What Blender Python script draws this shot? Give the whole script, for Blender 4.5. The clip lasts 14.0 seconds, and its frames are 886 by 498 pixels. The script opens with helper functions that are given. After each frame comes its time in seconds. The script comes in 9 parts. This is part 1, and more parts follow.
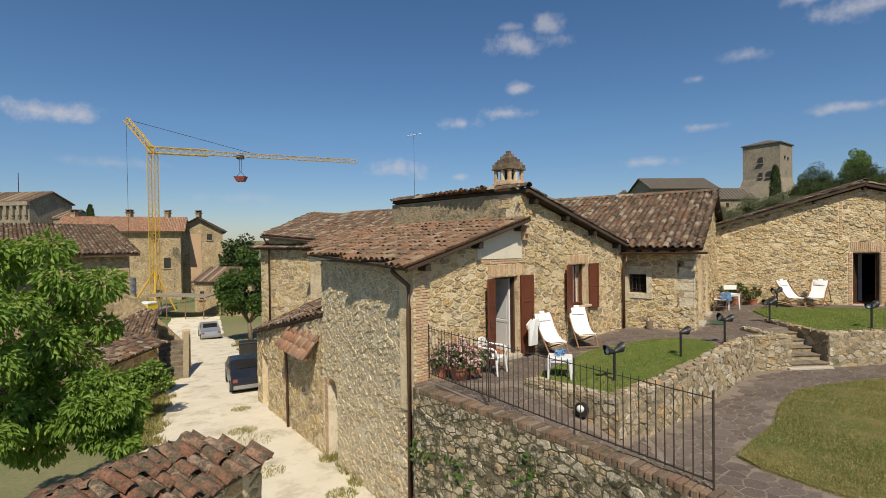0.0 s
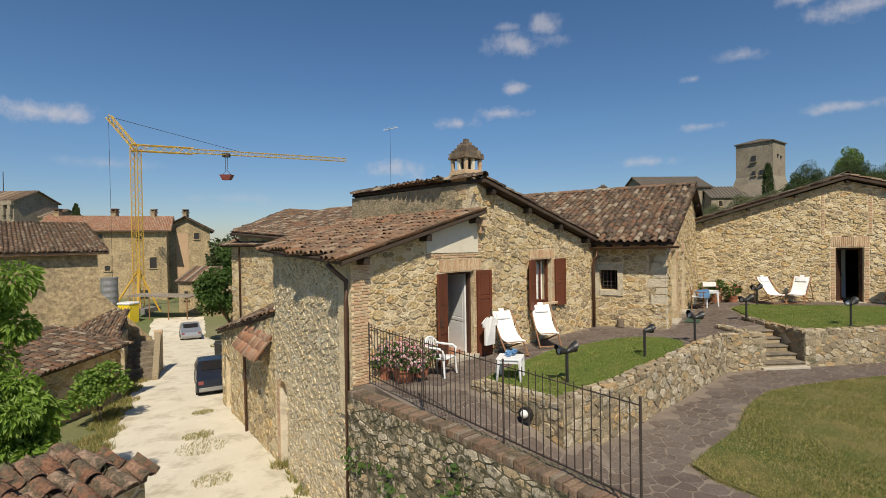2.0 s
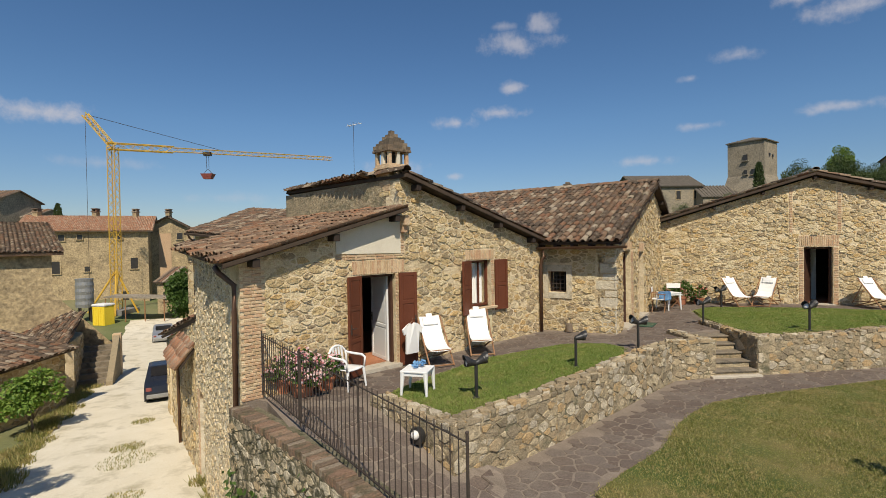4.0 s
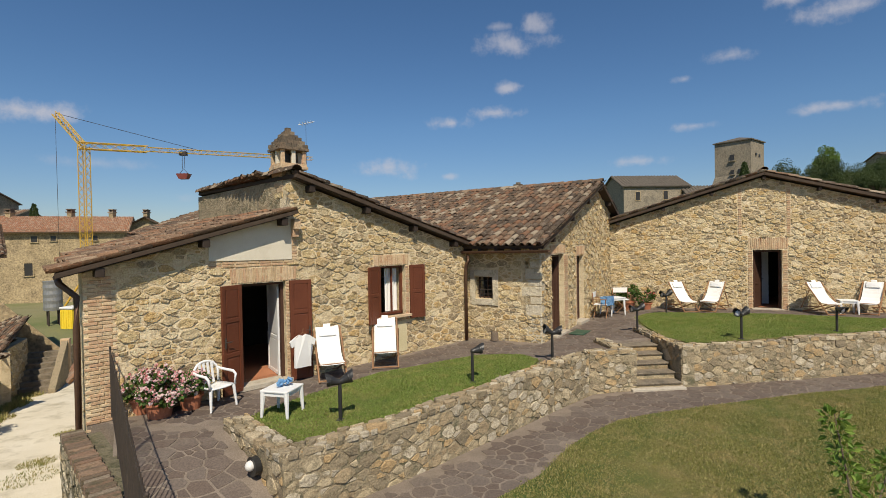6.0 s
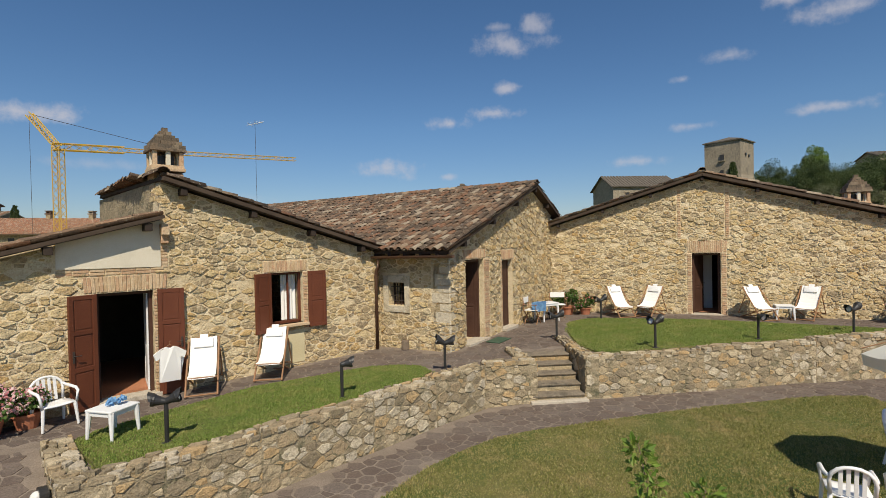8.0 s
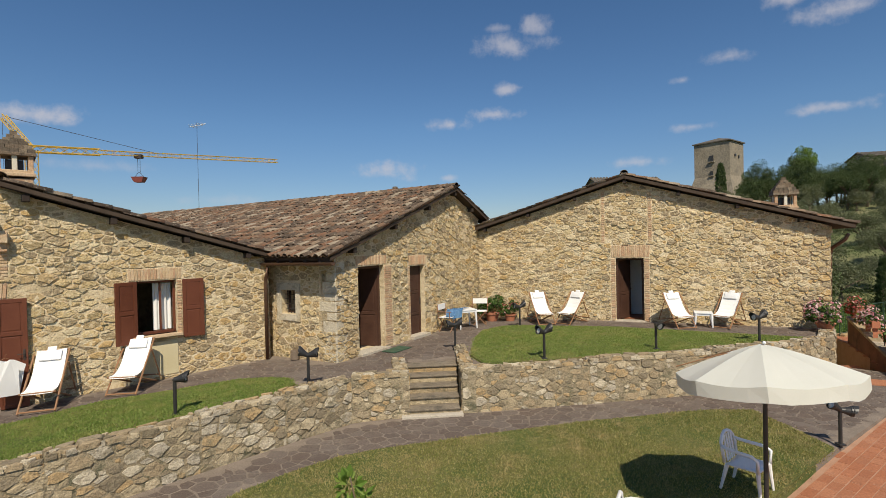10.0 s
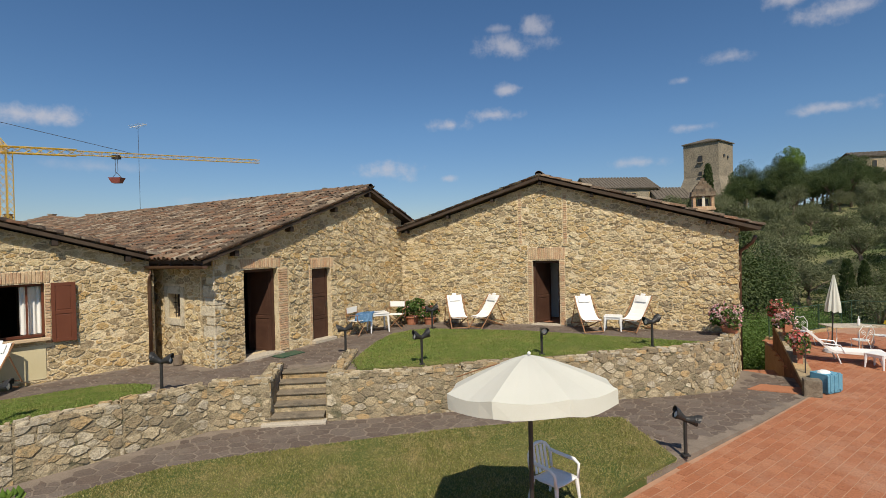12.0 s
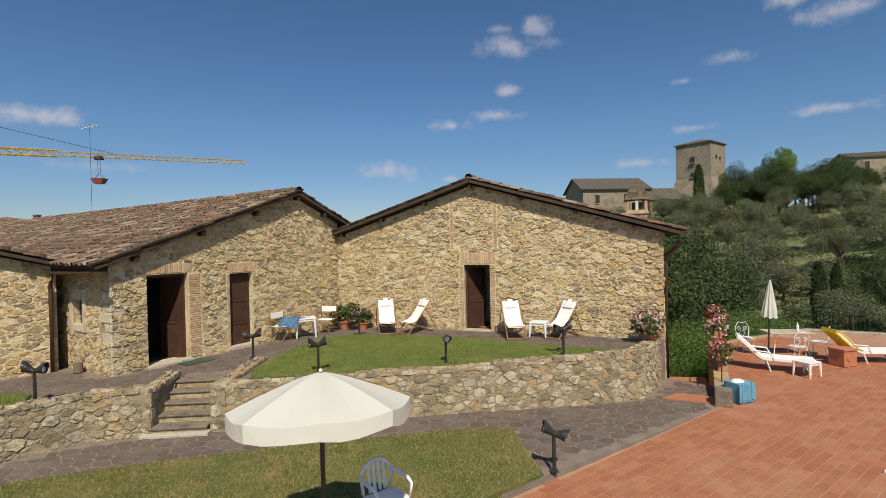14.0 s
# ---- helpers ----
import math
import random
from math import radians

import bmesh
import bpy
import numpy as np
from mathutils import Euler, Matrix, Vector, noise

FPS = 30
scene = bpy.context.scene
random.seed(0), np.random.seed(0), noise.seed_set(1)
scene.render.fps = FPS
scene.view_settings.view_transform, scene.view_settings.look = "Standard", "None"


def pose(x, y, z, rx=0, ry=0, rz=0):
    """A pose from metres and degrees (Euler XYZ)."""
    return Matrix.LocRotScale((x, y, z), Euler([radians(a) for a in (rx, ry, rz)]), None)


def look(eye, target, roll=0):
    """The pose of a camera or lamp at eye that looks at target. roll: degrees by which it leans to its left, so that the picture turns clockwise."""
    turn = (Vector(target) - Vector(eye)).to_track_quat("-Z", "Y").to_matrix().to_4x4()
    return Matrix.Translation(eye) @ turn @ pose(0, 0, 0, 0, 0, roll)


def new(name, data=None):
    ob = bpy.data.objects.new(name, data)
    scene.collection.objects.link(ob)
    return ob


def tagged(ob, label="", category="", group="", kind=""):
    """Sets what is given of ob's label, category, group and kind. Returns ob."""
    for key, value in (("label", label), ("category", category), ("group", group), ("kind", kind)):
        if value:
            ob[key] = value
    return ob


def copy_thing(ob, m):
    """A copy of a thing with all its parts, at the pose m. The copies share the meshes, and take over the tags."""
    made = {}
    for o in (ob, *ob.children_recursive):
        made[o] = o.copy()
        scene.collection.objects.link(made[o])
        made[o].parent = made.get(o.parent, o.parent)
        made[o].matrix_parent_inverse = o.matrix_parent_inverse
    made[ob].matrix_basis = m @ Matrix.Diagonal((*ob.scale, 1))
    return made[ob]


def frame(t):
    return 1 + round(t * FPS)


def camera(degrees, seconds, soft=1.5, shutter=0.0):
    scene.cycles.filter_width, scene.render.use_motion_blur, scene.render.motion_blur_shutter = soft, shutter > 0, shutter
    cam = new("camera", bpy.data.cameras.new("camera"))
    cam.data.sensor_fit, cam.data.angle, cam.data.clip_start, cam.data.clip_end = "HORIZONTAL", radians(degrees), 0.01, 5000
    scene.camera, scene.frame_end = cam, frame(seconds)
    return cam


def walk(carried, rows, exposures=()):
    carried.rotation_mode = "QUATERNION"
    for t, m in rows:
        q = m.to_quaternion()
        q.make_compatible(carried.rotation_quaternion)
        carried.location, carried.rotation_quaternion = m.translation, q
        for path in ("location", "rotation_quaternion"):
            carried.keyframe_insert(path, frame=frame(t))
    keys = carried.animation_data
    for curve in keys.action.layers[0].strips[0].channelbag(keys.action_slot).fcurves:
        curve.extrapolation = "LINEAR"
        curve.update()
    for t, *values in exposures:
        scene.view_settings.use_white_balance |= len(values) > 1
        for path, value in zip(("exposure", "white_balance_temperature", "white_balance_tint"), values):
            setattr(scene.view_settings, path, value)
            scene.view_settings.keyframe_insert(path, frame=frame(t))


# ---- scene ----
cam = camera(84.4, 14.0, soft=0.6)
METRES, EYE = 16.0, 3.0
ROWS = [
    (0.0, 0.0, 0.0, 0.0, -0.01, -0.76, 0.8),
    (0.5, 0.017, 0.0107, -0.0023, -0.07, -0.78, 0.84),
    (1.0, 0.0319, 0.0222, -0.0057, -0.17, -0.8, 0.86),
    (1.5, 0.0488, 0.0345, -0.0091, -0.27, -0.78, 0.88),
    (2.0, 0.0691, 0.0469, -0.0112, -0.36, -0.77, 0.92),
    (4.5, 0.2104, 0.1154, -0.0126, -0.76, -0.84, 1.02),
    (5.0, 0.2429, 0.1274, -0.0112, -0.92, -0.86, 1.04),
    (5.5, 0.2763, 0.1378, -0.01, -1.07, -0.83, 1.07),
    (6.0, 0.3111, 0.1469, -0.0081, -1.17, -0.83, 1.08),
    (6.5, 0.3469, 0.1558, -0.0069, -1.23, -0.83, 1.1),
    (7.0, 0.3837, 0.1639, -0.0056, -1.26, -0.84, 1.14),
    (7.5, 0.4215, 0.1712, -0.005, -1.3, -0.79, 1.16),
    (8.0, 0.461, 0.1781, -0.0043, -1.3, -0.78, 1.2),
    (10.5, 0.6809, 0.2068, 0.0003, -1.26, -0.63, 1.28),
    (11.0, 0.7252, 0.2102, -0.0003, -1.25, -0.62, 1.28),
    (11.5, 0.7692, 0.2129, -0.0009, -1.24, -0.6, 1.3),
    (12.0, 0.8137, 0.2153, -0.0004, -1.22, -0.6, 1.29),
    (12.5, 0.8582, 0.2181, 0.0002, -1.19, -0.57, 1.28),
    (13.0, 0.9011, 0.222, 0.0012, -1.15, -0.56, 1.28),
    (13.5, 0.9339, 0.2262, 0.0025, -1.13, -0.54, 1.26),
    (14.0, 0.9574, 0.2305, 0.0037, -1.11, -0.55, 1.23),
]

walk(cam, [(t, pose(METRES * x, METRES * y, EYE + METRES * z, 90 + pitch, roll, yaw)) for t, x, y, z, yaw, pitch, roll in ROWS])
scene.view_settings.exposure = 0.0

# ---------------------------------------------------------------- light
SUN_UP, SUN_SIDE = 51.0, 7.0     # degrees above the horizon; degrees to the right of straight behind the walk's start
sun_data = bpy.data.lights.new("sun", "SUN")
sun_data.energy, sun_data.angle, sun_data.color = 4.7, radians(0.55), (1.0, 0.90, 0.74)
sun = new("sun", sun_data)
sun_way = Vector((-math.sin(radians(SUN_SIDE)) * math.cos(radians(SUN_UP)), math.cos(radians(SUN_SIDE)) * math.cos(radians(SUN_UP)), -math.sin(radians(SUN_UP))))
sun.matrix_world = look((0, 0, 60), Vector((0, 0, 60)) + sun_way)

world = bpy.data.worlds.new("sky")
scene.world = world
world.use_nodes = True


def sky_nodes():
    """Clear summer sky with a scatter of small fair-weather clouds, given as azimuth, height, width, thickness in degrees and density."""
    nt = world.node_tree
    nt.nodes.clear()
    N, L = nt.nodes.new, nt.links.new
    out, bg = N("ShaderNodeOutputWorld"), N("ShaderNodeBackground")
    sky = N("ShaderNodeTexSky")
    sky.sky_type, sky.sun_disc = "NISHITA", False
    sky.sun_elevation, sky.sun_rotation = radians(SUN_UP), radians(180 - SUN_SIDE)
    sky.altitude, sky.air_density, sky.dust_density, sky.ozone_density = 300, 1.0, 0.35, 4.0
    bg.inputs["Strength"].default_value = 0.090
    geo = N("ShaderNodeTexCoord")
    sep = N("ShaderNodeSeparateXYZ")
    L(geo.outputs["Generated"], sep.inputs[0])

    def m(op, a, b=None, c=None):
        n = N("ShaderNodeMath")
        n.operation = op
        for k, v in enumerate((a, b, c)):
            if v is None:
                continue
            if isinstance(v, (int, float)):
                n.inputs[k].default_value = v
            else:
                L(v, n.inputs[k])
        return n.outputs[0]

    az = m("MULTIPLY", m("ARCTAN2", sep.outputs[0], sep.outputs[1]), 57.2958)
    el = m("MULTIPLY", m("ARCSINE", sep.outputs[2]), 57.2958)
    warp = N("ShaderNodeTexNoise")
    warp.inputs["Scale"].default_value, warp.inputs["Detail"].default_value = 26.0, 5.0
    warp.inputs["Roughness"].default_value = 0.62
    L(geo.outputs["Generated"], warp.inputs["Vector"])
    fuzz = m("SUBTRACT", warp.outputs["Fac"], 0.5)
    total = None
    for a, e, w, h, d in CLOUDS:
        da = m("DIVIDE", m("SUBTRACT", az, a), w)
        de = m("DIVIDE", m("SUBTRACT", el, e - 0.9), h * 0.82)
        r = m("SQRT", m("ADD", m("MULTIPLY", da, da), m("MULTIPLY", de, de)))
        r = m("ADD", r, m("MULTIPLY", fuzz, 2.6))
        soft = N("ShaderNodeMapRange")
        soft.interpolation_type = "SMOOTHSTEP"
        soft.inputs["From Min"].default_value, soft.inputs["From Max"].default_value = 1.15, -0.25
        soft.inputs["To Max"].default_value = d
        L(r, soft.inputs["Value"])
        total = soft.outputs[0] if total is None else m("MAXIMUM", total, soft.outputs[0])
    mix = N("ShaderNodeMix")
    mix.data_type = "RGBA"
    L(total, mix.inputs["Factor"])
    deep = N("ShaderNodeHueSaturation")
    deep.inputs["Saturation"].default_value = 1.14
    L(sky.outputs[0], deep.inputs["Color"])
    # sky colour multiplied down below 13 degrees to lower its brightness at the horizon
    horizon_dim = N("ShaderNodeMapRange")
    horizon_dim.inputs["From Min"].default_value, horizon_dim.inputs["From Max"].default_value = 0.0, 13.0
    horizon_dim.inputs["To Min"].default_value, horizon_dim.inputs["To Max"].default_value = 1.0, 0.0
    L(el, horizon_dim.inputs["Value"])
    dim = N("ShaderNodeMix")
    dim.data_type, dim.blend_type = "RGBA", "MULTIPLY"
    dim.inputs["B"].default_value = (0.80, 0.78, 0.83, 1)
    L(horizon_dim.outputs[0], dim.inputs["Factor"])
    L(deep.outputs[0], dim.inputs["A"])
    L(dim.outputs["Result"], mix.inputs["A"])
    mix.inputs["B"].default_value = (6.8, 6.45, 6.65, 1)
    L(mix.outputs["Result"], bg.inputs["Color"])
    L(bg.outputs[0], out.inputs["Surface"])


CLOUDS = [
    (9.0, 22.5, 4.6, 1.5, 0.55), (12.4, 24.2, 2.2, 1.4, 0.5), (8.2, 24.3, 1.6, 0.6, 0.35), (9.2, 18.0, 1.7, 0.8, 0.6),
    (2.5, 14.5, 2.6, 1.0, 0.6), (7.8, 15.4, 3.4, 0.9, 0.65), (-5.2, 9.6, 5.0, 1.5, 0.6), (2.0, 8.5, 1.2, 0.5, 0.45),
    (-38.5, 13.2, 4.6, 1.2, 0.75), (-34.0, 9.0, 5.0, 0.8, 0.25), (36.5, 22.5, 2.2, 1.2, 0.6), (32.0, 18.5, 2.4, 0.9, 0.45),
    (40.2, 20.5, 3.4, 1.5, 0.6), (40.0, 12.5, 3.4, 0.8, 0.6), (22.8, 9.2, 3.4, 0.7, 0.45), (28.5, 12.3, 2.6, 0.6, 0.5),
    (27.6, 17.0, 1.2, 0.5, 0.4), (-22.0, 6.0, 6.0, 0.8, 0.2), (-47.0, 14.5, 2.6, 1.3, 0.6),
]
sky_nodes()

# ---------------------------------------------------------------- helpers


def mesh_ob(name, verts, faces, mat=None, parent=None, label="", smooth=False, category="", group="", kind=""):
    me = bpy.data.meshes.new(name)
    me.from_pydata([tuple(v) for v in verts], [], faces)
    me.update()
    if smooth:
        me.polygons.foreach_set("use_smooth", [True] * len(me.polygons))
    if mat is not None:
        me.materials.append(mat)
    ob = new(name, me)
    if parent is not None:
        ob.parent = parent
    return tagged(ob, label, category, group, kind)


def part(name, bm, mat, parent=None, label="", smooth=False, category="", group="", kind=""):
    """Links a bmesh as one mesh object, under a thing or a part."""
    me = bpy.data.meshes.new(name)
    bmesh.ops.recalc_face_normals(bm, faces=bm.faces)
    bm.to_mesh(me)
    bm.free()
    if smooth:
        me.polygons.foreach_set("use_smooth", [True] * len(me.polygons))
    me.materials.append(mat)
    ob = new(name, me)
    if parent is not None:
        ob.parent = parent
    return tagged(ob, label, category, group, kind)


def thing(name, m, label, category, group="", kind=""):
    ob = new(name)
    ob.empty_display_size = 0.2
    ob.matrix_world = m
    return tagged(ob, label, category, group, kind)


def box(bm, c, s, m=None, bevel=0.0):
    """A box of centre c and size s, with slightly broken edges where bevel is given."""
    t = Matrix.Translation(c) @ Matrix.Diagonal((*s, 1))
    if m is not None:
        t = m @ t
    r = bmesh.ops.create_cube(bm, size=1.0, matrix=t)
    if bevel:
        edges = list({e for v in r["verts"] for e in v.link_edges})
        bmesh.ops.bevel(bm, geom=edges, offset=bevel, segments=2, affect="EDGES", profile=0.6)


def rod(bm, a, b, r, r2=None, seg=8):
    """A round bar from a to b."""
    a, b = Vector(a), Vector(b)
    d = b - a
    q = d.to_track_quat("Z", "Y").to_matrix().to_4x4()
    bmesh.ops.create_cone(bm, cap_ends=True, segments=seg, radius1=r, radius2=r if r2 is None else r2, depth=d.length,
                          matrix=Matrix.Translation((a + b) / 2) @ q)


def tube(bm, pts, r, seg=6):
    """A bar bent along the points."""
    pts = [Vector(p) for p in pts]
    rings = []
    for i, p in enumerate(pts):
        d = (pts[min(i + 1, len(pts) - 1)] - pts[max(i - 1, 0)]).normalized()
        q = d.to_track_quat("Z", "Y")
        rr = r[i] if isinstance(r, (list, tuple)) else r
        rings.append([bm.verts.new(p + q @ Vector((rr * math.cos(a), rr * math.sin(a), 0))) for a in [2 * math.pi * k / seg for k in range(seg)]])
    for a, b in zip(rings, rings[1:]):
        for k in range(seg):
            bm.faces.new((a[k], a[(k + 1) % seg], b[(k + 1) % seg], b[k]))
    bm.faces.new(rings[0][::-1])
    bm.faces.new(rings[-1])


def panel(bm, grid, thick):
    """A bent sheet of that thickness: a grid of points, rows along the sheet, closed round its edges."""
    n, m = len(grid), len(grid[0])
    g = [[Vector(p) for p in row] for row in grid]
    top, low = [], []
    for i in range(n):
        a, b = [], []
        for j in range(m):
            u = g[min(i + 1, n - 1)][j] - g[max(i - 1, 0)][j]
            v = g[i][min(j + 1, m - 1)] - g[i][max(j - 1, 0)]
            h = v.cross(u).normalized() * thick / 2
            a.append(bm.verts.new(g[i][j] + h))
            b.append(bm.verts.new(g[i][j] - h))
        top.append(a)
        low.append(b)
    for i in range(n - 1):
        for j in range(m - 1):
            bm.faces.new((top[i][j], top[i][j + 1], top[i + 1][j + 1], top[i + 1][j]))
            bm.faces.new((low[i][j], low[i + 1][j], low[i + 1][j + 1], low[i][j + 1]))
    rim = [(0, j) for j in range(m)] + [(i, m - 1) for i in range(1, n)] + [(n - 1, j) for j in range(m - 2, -1, -1)] + [(i, 0) for i in range(n - 2, 0, -1)]
    for (a, b), (c, d) in zip(rim, rim[1:] + rim[:1]):
        bm.faces.new((top[a][b], low[a][b], low[c][d], top[c][d]))
    bmesh.ops.recalc_face_normals(bm, faces=bm.faces[:])


def slab(bm, poly, top, bottom):
    """A solid over a 2D outline; top and bottom are heights or functions of x and y."""
    f = (lambda x, y: top) if isinstance(top, (int, float)) else top
    g = (lambda x, y: bottom) if isinstance(bottom, (int, float)) else bottom
    a = [bm.verts.new((x, y, f(x, y))) for x, y in poly]
    b = [bm.verts.new((x, y, g(x, y))) for x, y in poly]
    n = len(poly)
    bmesh.ops.triangulate(bm, faces=[bm.faces.new(a)])
    bmesh.ops.triangulate(bm, faces=[bm.faces.new(b[::-1])])
    for i in range(n):
        bm.faces.new((a[i], b[i], b[(i + 1) % n], a[(i + 1) % n]))


def sag(x, y, s=1.0):
    return noise.noise(Vector((x * 0.7 * s, y * 0.7 * s, 3.1)))


# ---------------------------------------------------------------- materials


def material(name, tones, scale=3.0, fine=40.0, rough=0.85, bump=0.3, depth=0.01, stain=None, stain_scale=1.2, stain_at=(0.5, 0.65),
             vary=0.0, pick=None, metal=0.0, spec=0.3, stretch=(1, 1, 1), sss=None, lumps=0.0, translucency=0.3, grit=0.28):
    """A worn surface: two tones mixed by broad noise, fine grain and relief, stains with a shape of their own, and, for pieces, a tone for each piece."""
    mt = bpy.data.materials.new(name)
    mt.use_nodes = True
    nt = mt.node_tree
    N, L = nt.nodes.new, nt.links.new
    b = nt.nodes["Principled BSDF"]
    b.inputs["Roughness"].default_value, b.inputs["Metallic"].default_value = rough, metal
    b.inputs["Specular IOR Level"].default_value = spec
    geo = N("ShaderNodeNewGeometry")
    mapping = N("ShaderNodeMapping")
    mapping.inputs["Scale"].default_value = stretch
    L(geo.outputs["Position"], mapping.inputs["Vector"])

    def noise_at(s, detail=4.0, r=0.6):
        n = N("ShaderNodeTexNoise")
        n.inputs["Scale"].default_value, n.inputs["Detail"].default_value, n.inputs["Roughness"].default_value = s, detail, r
        L(mapping.outputs[0], n.inputs["Vector"])
        return n.outputs["Fac"]

    def ramp(fac, stops, interp="LINEAR"):
        n = N("ShaderNodeValToRGB")
        n.color_ramp.interpolation = interp
        while len(n.color_ramp.elements) < len(stops):
            n.color_ramp.elements.new(0.5)
        for e, (p, c) in zip(n.color_ramp.elements, stops):
            e.position, e.color = p, (*c, 1)
        L(fac, n.inputs[0])
        return n.outputs[0]

    def mix(fac, a, c, mode="MIX"):
        n = N("ShaderNodeMix")
        n.data_type, n.blend_type = "RGBA", mode
        for v, k in ((fac, "Factor"), (a, "A"), (c, "B")):
            if isinstance(v, (int, float)):
                n.inputs[k].default_value = v
            elif isinstance(v, tuple):
                n.inputs[k].default_value = (*v, 1)
            else:
                L(v, n.inputs[k])
        return n.outputs["Result"]

    col = ramp(noise_at(scale), [(0.3, tones[0]), (0.7, tones[1])])
    if pick:
        info = N("ShaderNodeObjectInfo")
        add = N("ShaderNodeMath")
        add.operation = "ADD"
        L(info.outputs["Random"], add.inputs[0])
        L(geo.outputs["Random Per Island"], add.inputs[1])
        fr = N("ShaderNodeMath")
        fr.operation = "FRACT"
        L(add.outputs[0], fr.inputs[0])
        one = ramp(fr.outputs[0], [(i / len(pick), c) for i, c in enumerate(pick)], "CONSTANT")
        col = mix(vary, col, one)
    if stain:
        s = ramp(noise_at(stain_scale, 6.0, 0.7), [(stain_at[0], (0, 0, 0)), (stain_at[1], (1, 1, 1))])
        col = mix(s, col, stain)
    grain = noise_at(fine, 5.0, 0.65)
    col = mix(grit, col, ramp(grain, [(0.3, (0.2, 0.2, 0.2)), (0.7, (0.8, 0.8, 0.8))]), "OVERLAY")
    L(col, b.inputs["Base Color"])
    if bump:
        bp = N("ShaderNodeBump")
        bp.inputs["Strength"].default_value, bp.inputs["Distance"].default_value = bump, depth
        L(grain, bp.inputs["Height"])
        if lumps:
            big = N("ShaderNodeBump")
            big.inputs["Strength"].default_value, big.inputs["Distance"].default_value = 0.9, lumps
            L(noise_at(fine * 0.22, 3.0, 0.55), big.inputs["Height"])
            L(big.outputs[0], bp.inputs["Normal"])
        L(bp.outputs[0], b.inputs["Normal"])
    if sss:
        b.inputs["Transmission Weight"].default_value = 0.0
        tr = N("ShaderNodeBsdfTranslucent")
        L(mix(1.0, col, sss, "MULTIPLY"), tr.inputs["Color"])
        ms = N("ShaderNodeMixShader")
        ms.inputs[0].default_value = translucency
        L(b.outputs[0], ms.inputs[1])
        L(tr.outputs[0], ms.inputs[2])
        L(ms.outputs[0], nt.nodes["Material Output"].inputs["Surface"])
    return mt


STONE_TONES = [(0.50, 0.37, 0.18), (0.42, 0.315, 0.165), (0.60, 0.475, 0.265), (0.31, 0.235, 0.135), (0.50, 0.325, 0.125), (0.46, 0.375, 0.23), (0.26, 0.20, 0.125), (0.55, 0.415, 0.21), (0.66, 0.55, 0.35), (0.46, 0.325, 0.16)]
GREY_STONES = [(0.43, 0.345, 0.215), (0.28, 0.225, 0.145), (0.50, 0.41, 0.27), (0.20, 0.16, 0.105), (0.45, 0.30, 0.14), (0.45, 0.395, 0.305), (0.34, 0.255, 0.15), (0.57, 0.495, 0.365)]
m_stone = material("field_stone", ((0.46, 0.355, 0.20), (0.60, 0.475, 0.285)), 6, 42, 0.92, 0.9, 0.02, vary=0.75, pick=STONE_TONES, stain=(0.68, 0.56, 0.36), stain_scale=9.0, stain_at=(0.52, 0.65), lumps=0.06, grit=0.65)
# pale street-side stone, its tones lifted further to offset the grazing sun
m_stone_street = material("street_stone_lifted", ((0.56, 0.475, 0.32), (0.68, 0.585, 0.42)), 6, 42, 0.92, 0.9, 0.02, vary=0.45, pick=STONE_TONES, stain=(0.74, 0.65, 0.48), stain_scale=8.0, stain_at=(0.52, 0.66), lumps=0.06, grit=0.65)
m_stone_grey = material("weathered_stone", ((0.36, 0.295, 0.19), (0.46, 0.375, 0.245)), 5, 45, 0.92, 0.8, 0.014, vary=0.75, pick=GREY_STONES, stain=(0.22, 0.185, 0.115), stain_scale=4.5, stain_at=(0.50, 0.66), lumps=0.05, grit=0.55)
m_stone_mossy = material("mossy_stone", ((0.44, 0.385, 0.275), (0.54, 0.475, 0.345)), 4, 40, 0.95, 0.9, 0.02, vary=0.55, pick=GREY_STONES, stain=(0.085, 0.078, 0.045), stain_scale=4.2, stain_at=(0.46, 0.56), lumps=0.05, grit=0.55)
m_mortar = material("lime_mortar", ((0.63, 0.51, 0.315), (0.76, 0.63, 0.42)), 2.2, 40, 0.95, 0.9, 0.02, stain=(0.46, 0.355, 0.21), stain_scale=1.6, lumps=0.04, grit=0.45)
m_mortar_street = material("pale_lime_mortar", ((0.64, 0.56, 0.41), (0.76, 0.675, 0.515)), 2.2, 45, 0.95, 0.9, 0.015, stain=(0.44, 0.37, 0.25), stain_scale=1.6, lumps=0.04, grit=0.45)
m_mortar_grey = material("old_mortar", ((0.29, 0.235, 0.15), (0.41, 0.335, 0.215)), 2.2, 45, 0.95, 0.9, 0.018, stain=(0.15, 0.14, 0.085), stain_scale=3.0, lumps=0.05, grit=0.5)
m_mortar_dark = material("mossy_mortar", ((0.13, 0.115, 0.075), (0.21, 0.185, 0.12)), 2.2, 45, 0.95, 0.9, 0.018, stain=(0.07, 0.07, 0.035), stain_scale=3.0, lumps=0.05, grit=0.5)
m_dressed = material("dressed_stone", ((0.57, 0.50, 0.375), (0.68, 0.605, 0.46)), 5, 50, 0.93, 0.8, 0.012, vary=0.3, pick=[(0.56, 0.49, 0.37), (0.46, 0.42, 0.33), (0.60, 0.51, 0.35)], stain=(0.40, 0.34, 0.23), stain_scale=5, lumps=0.03, grit=0.45)
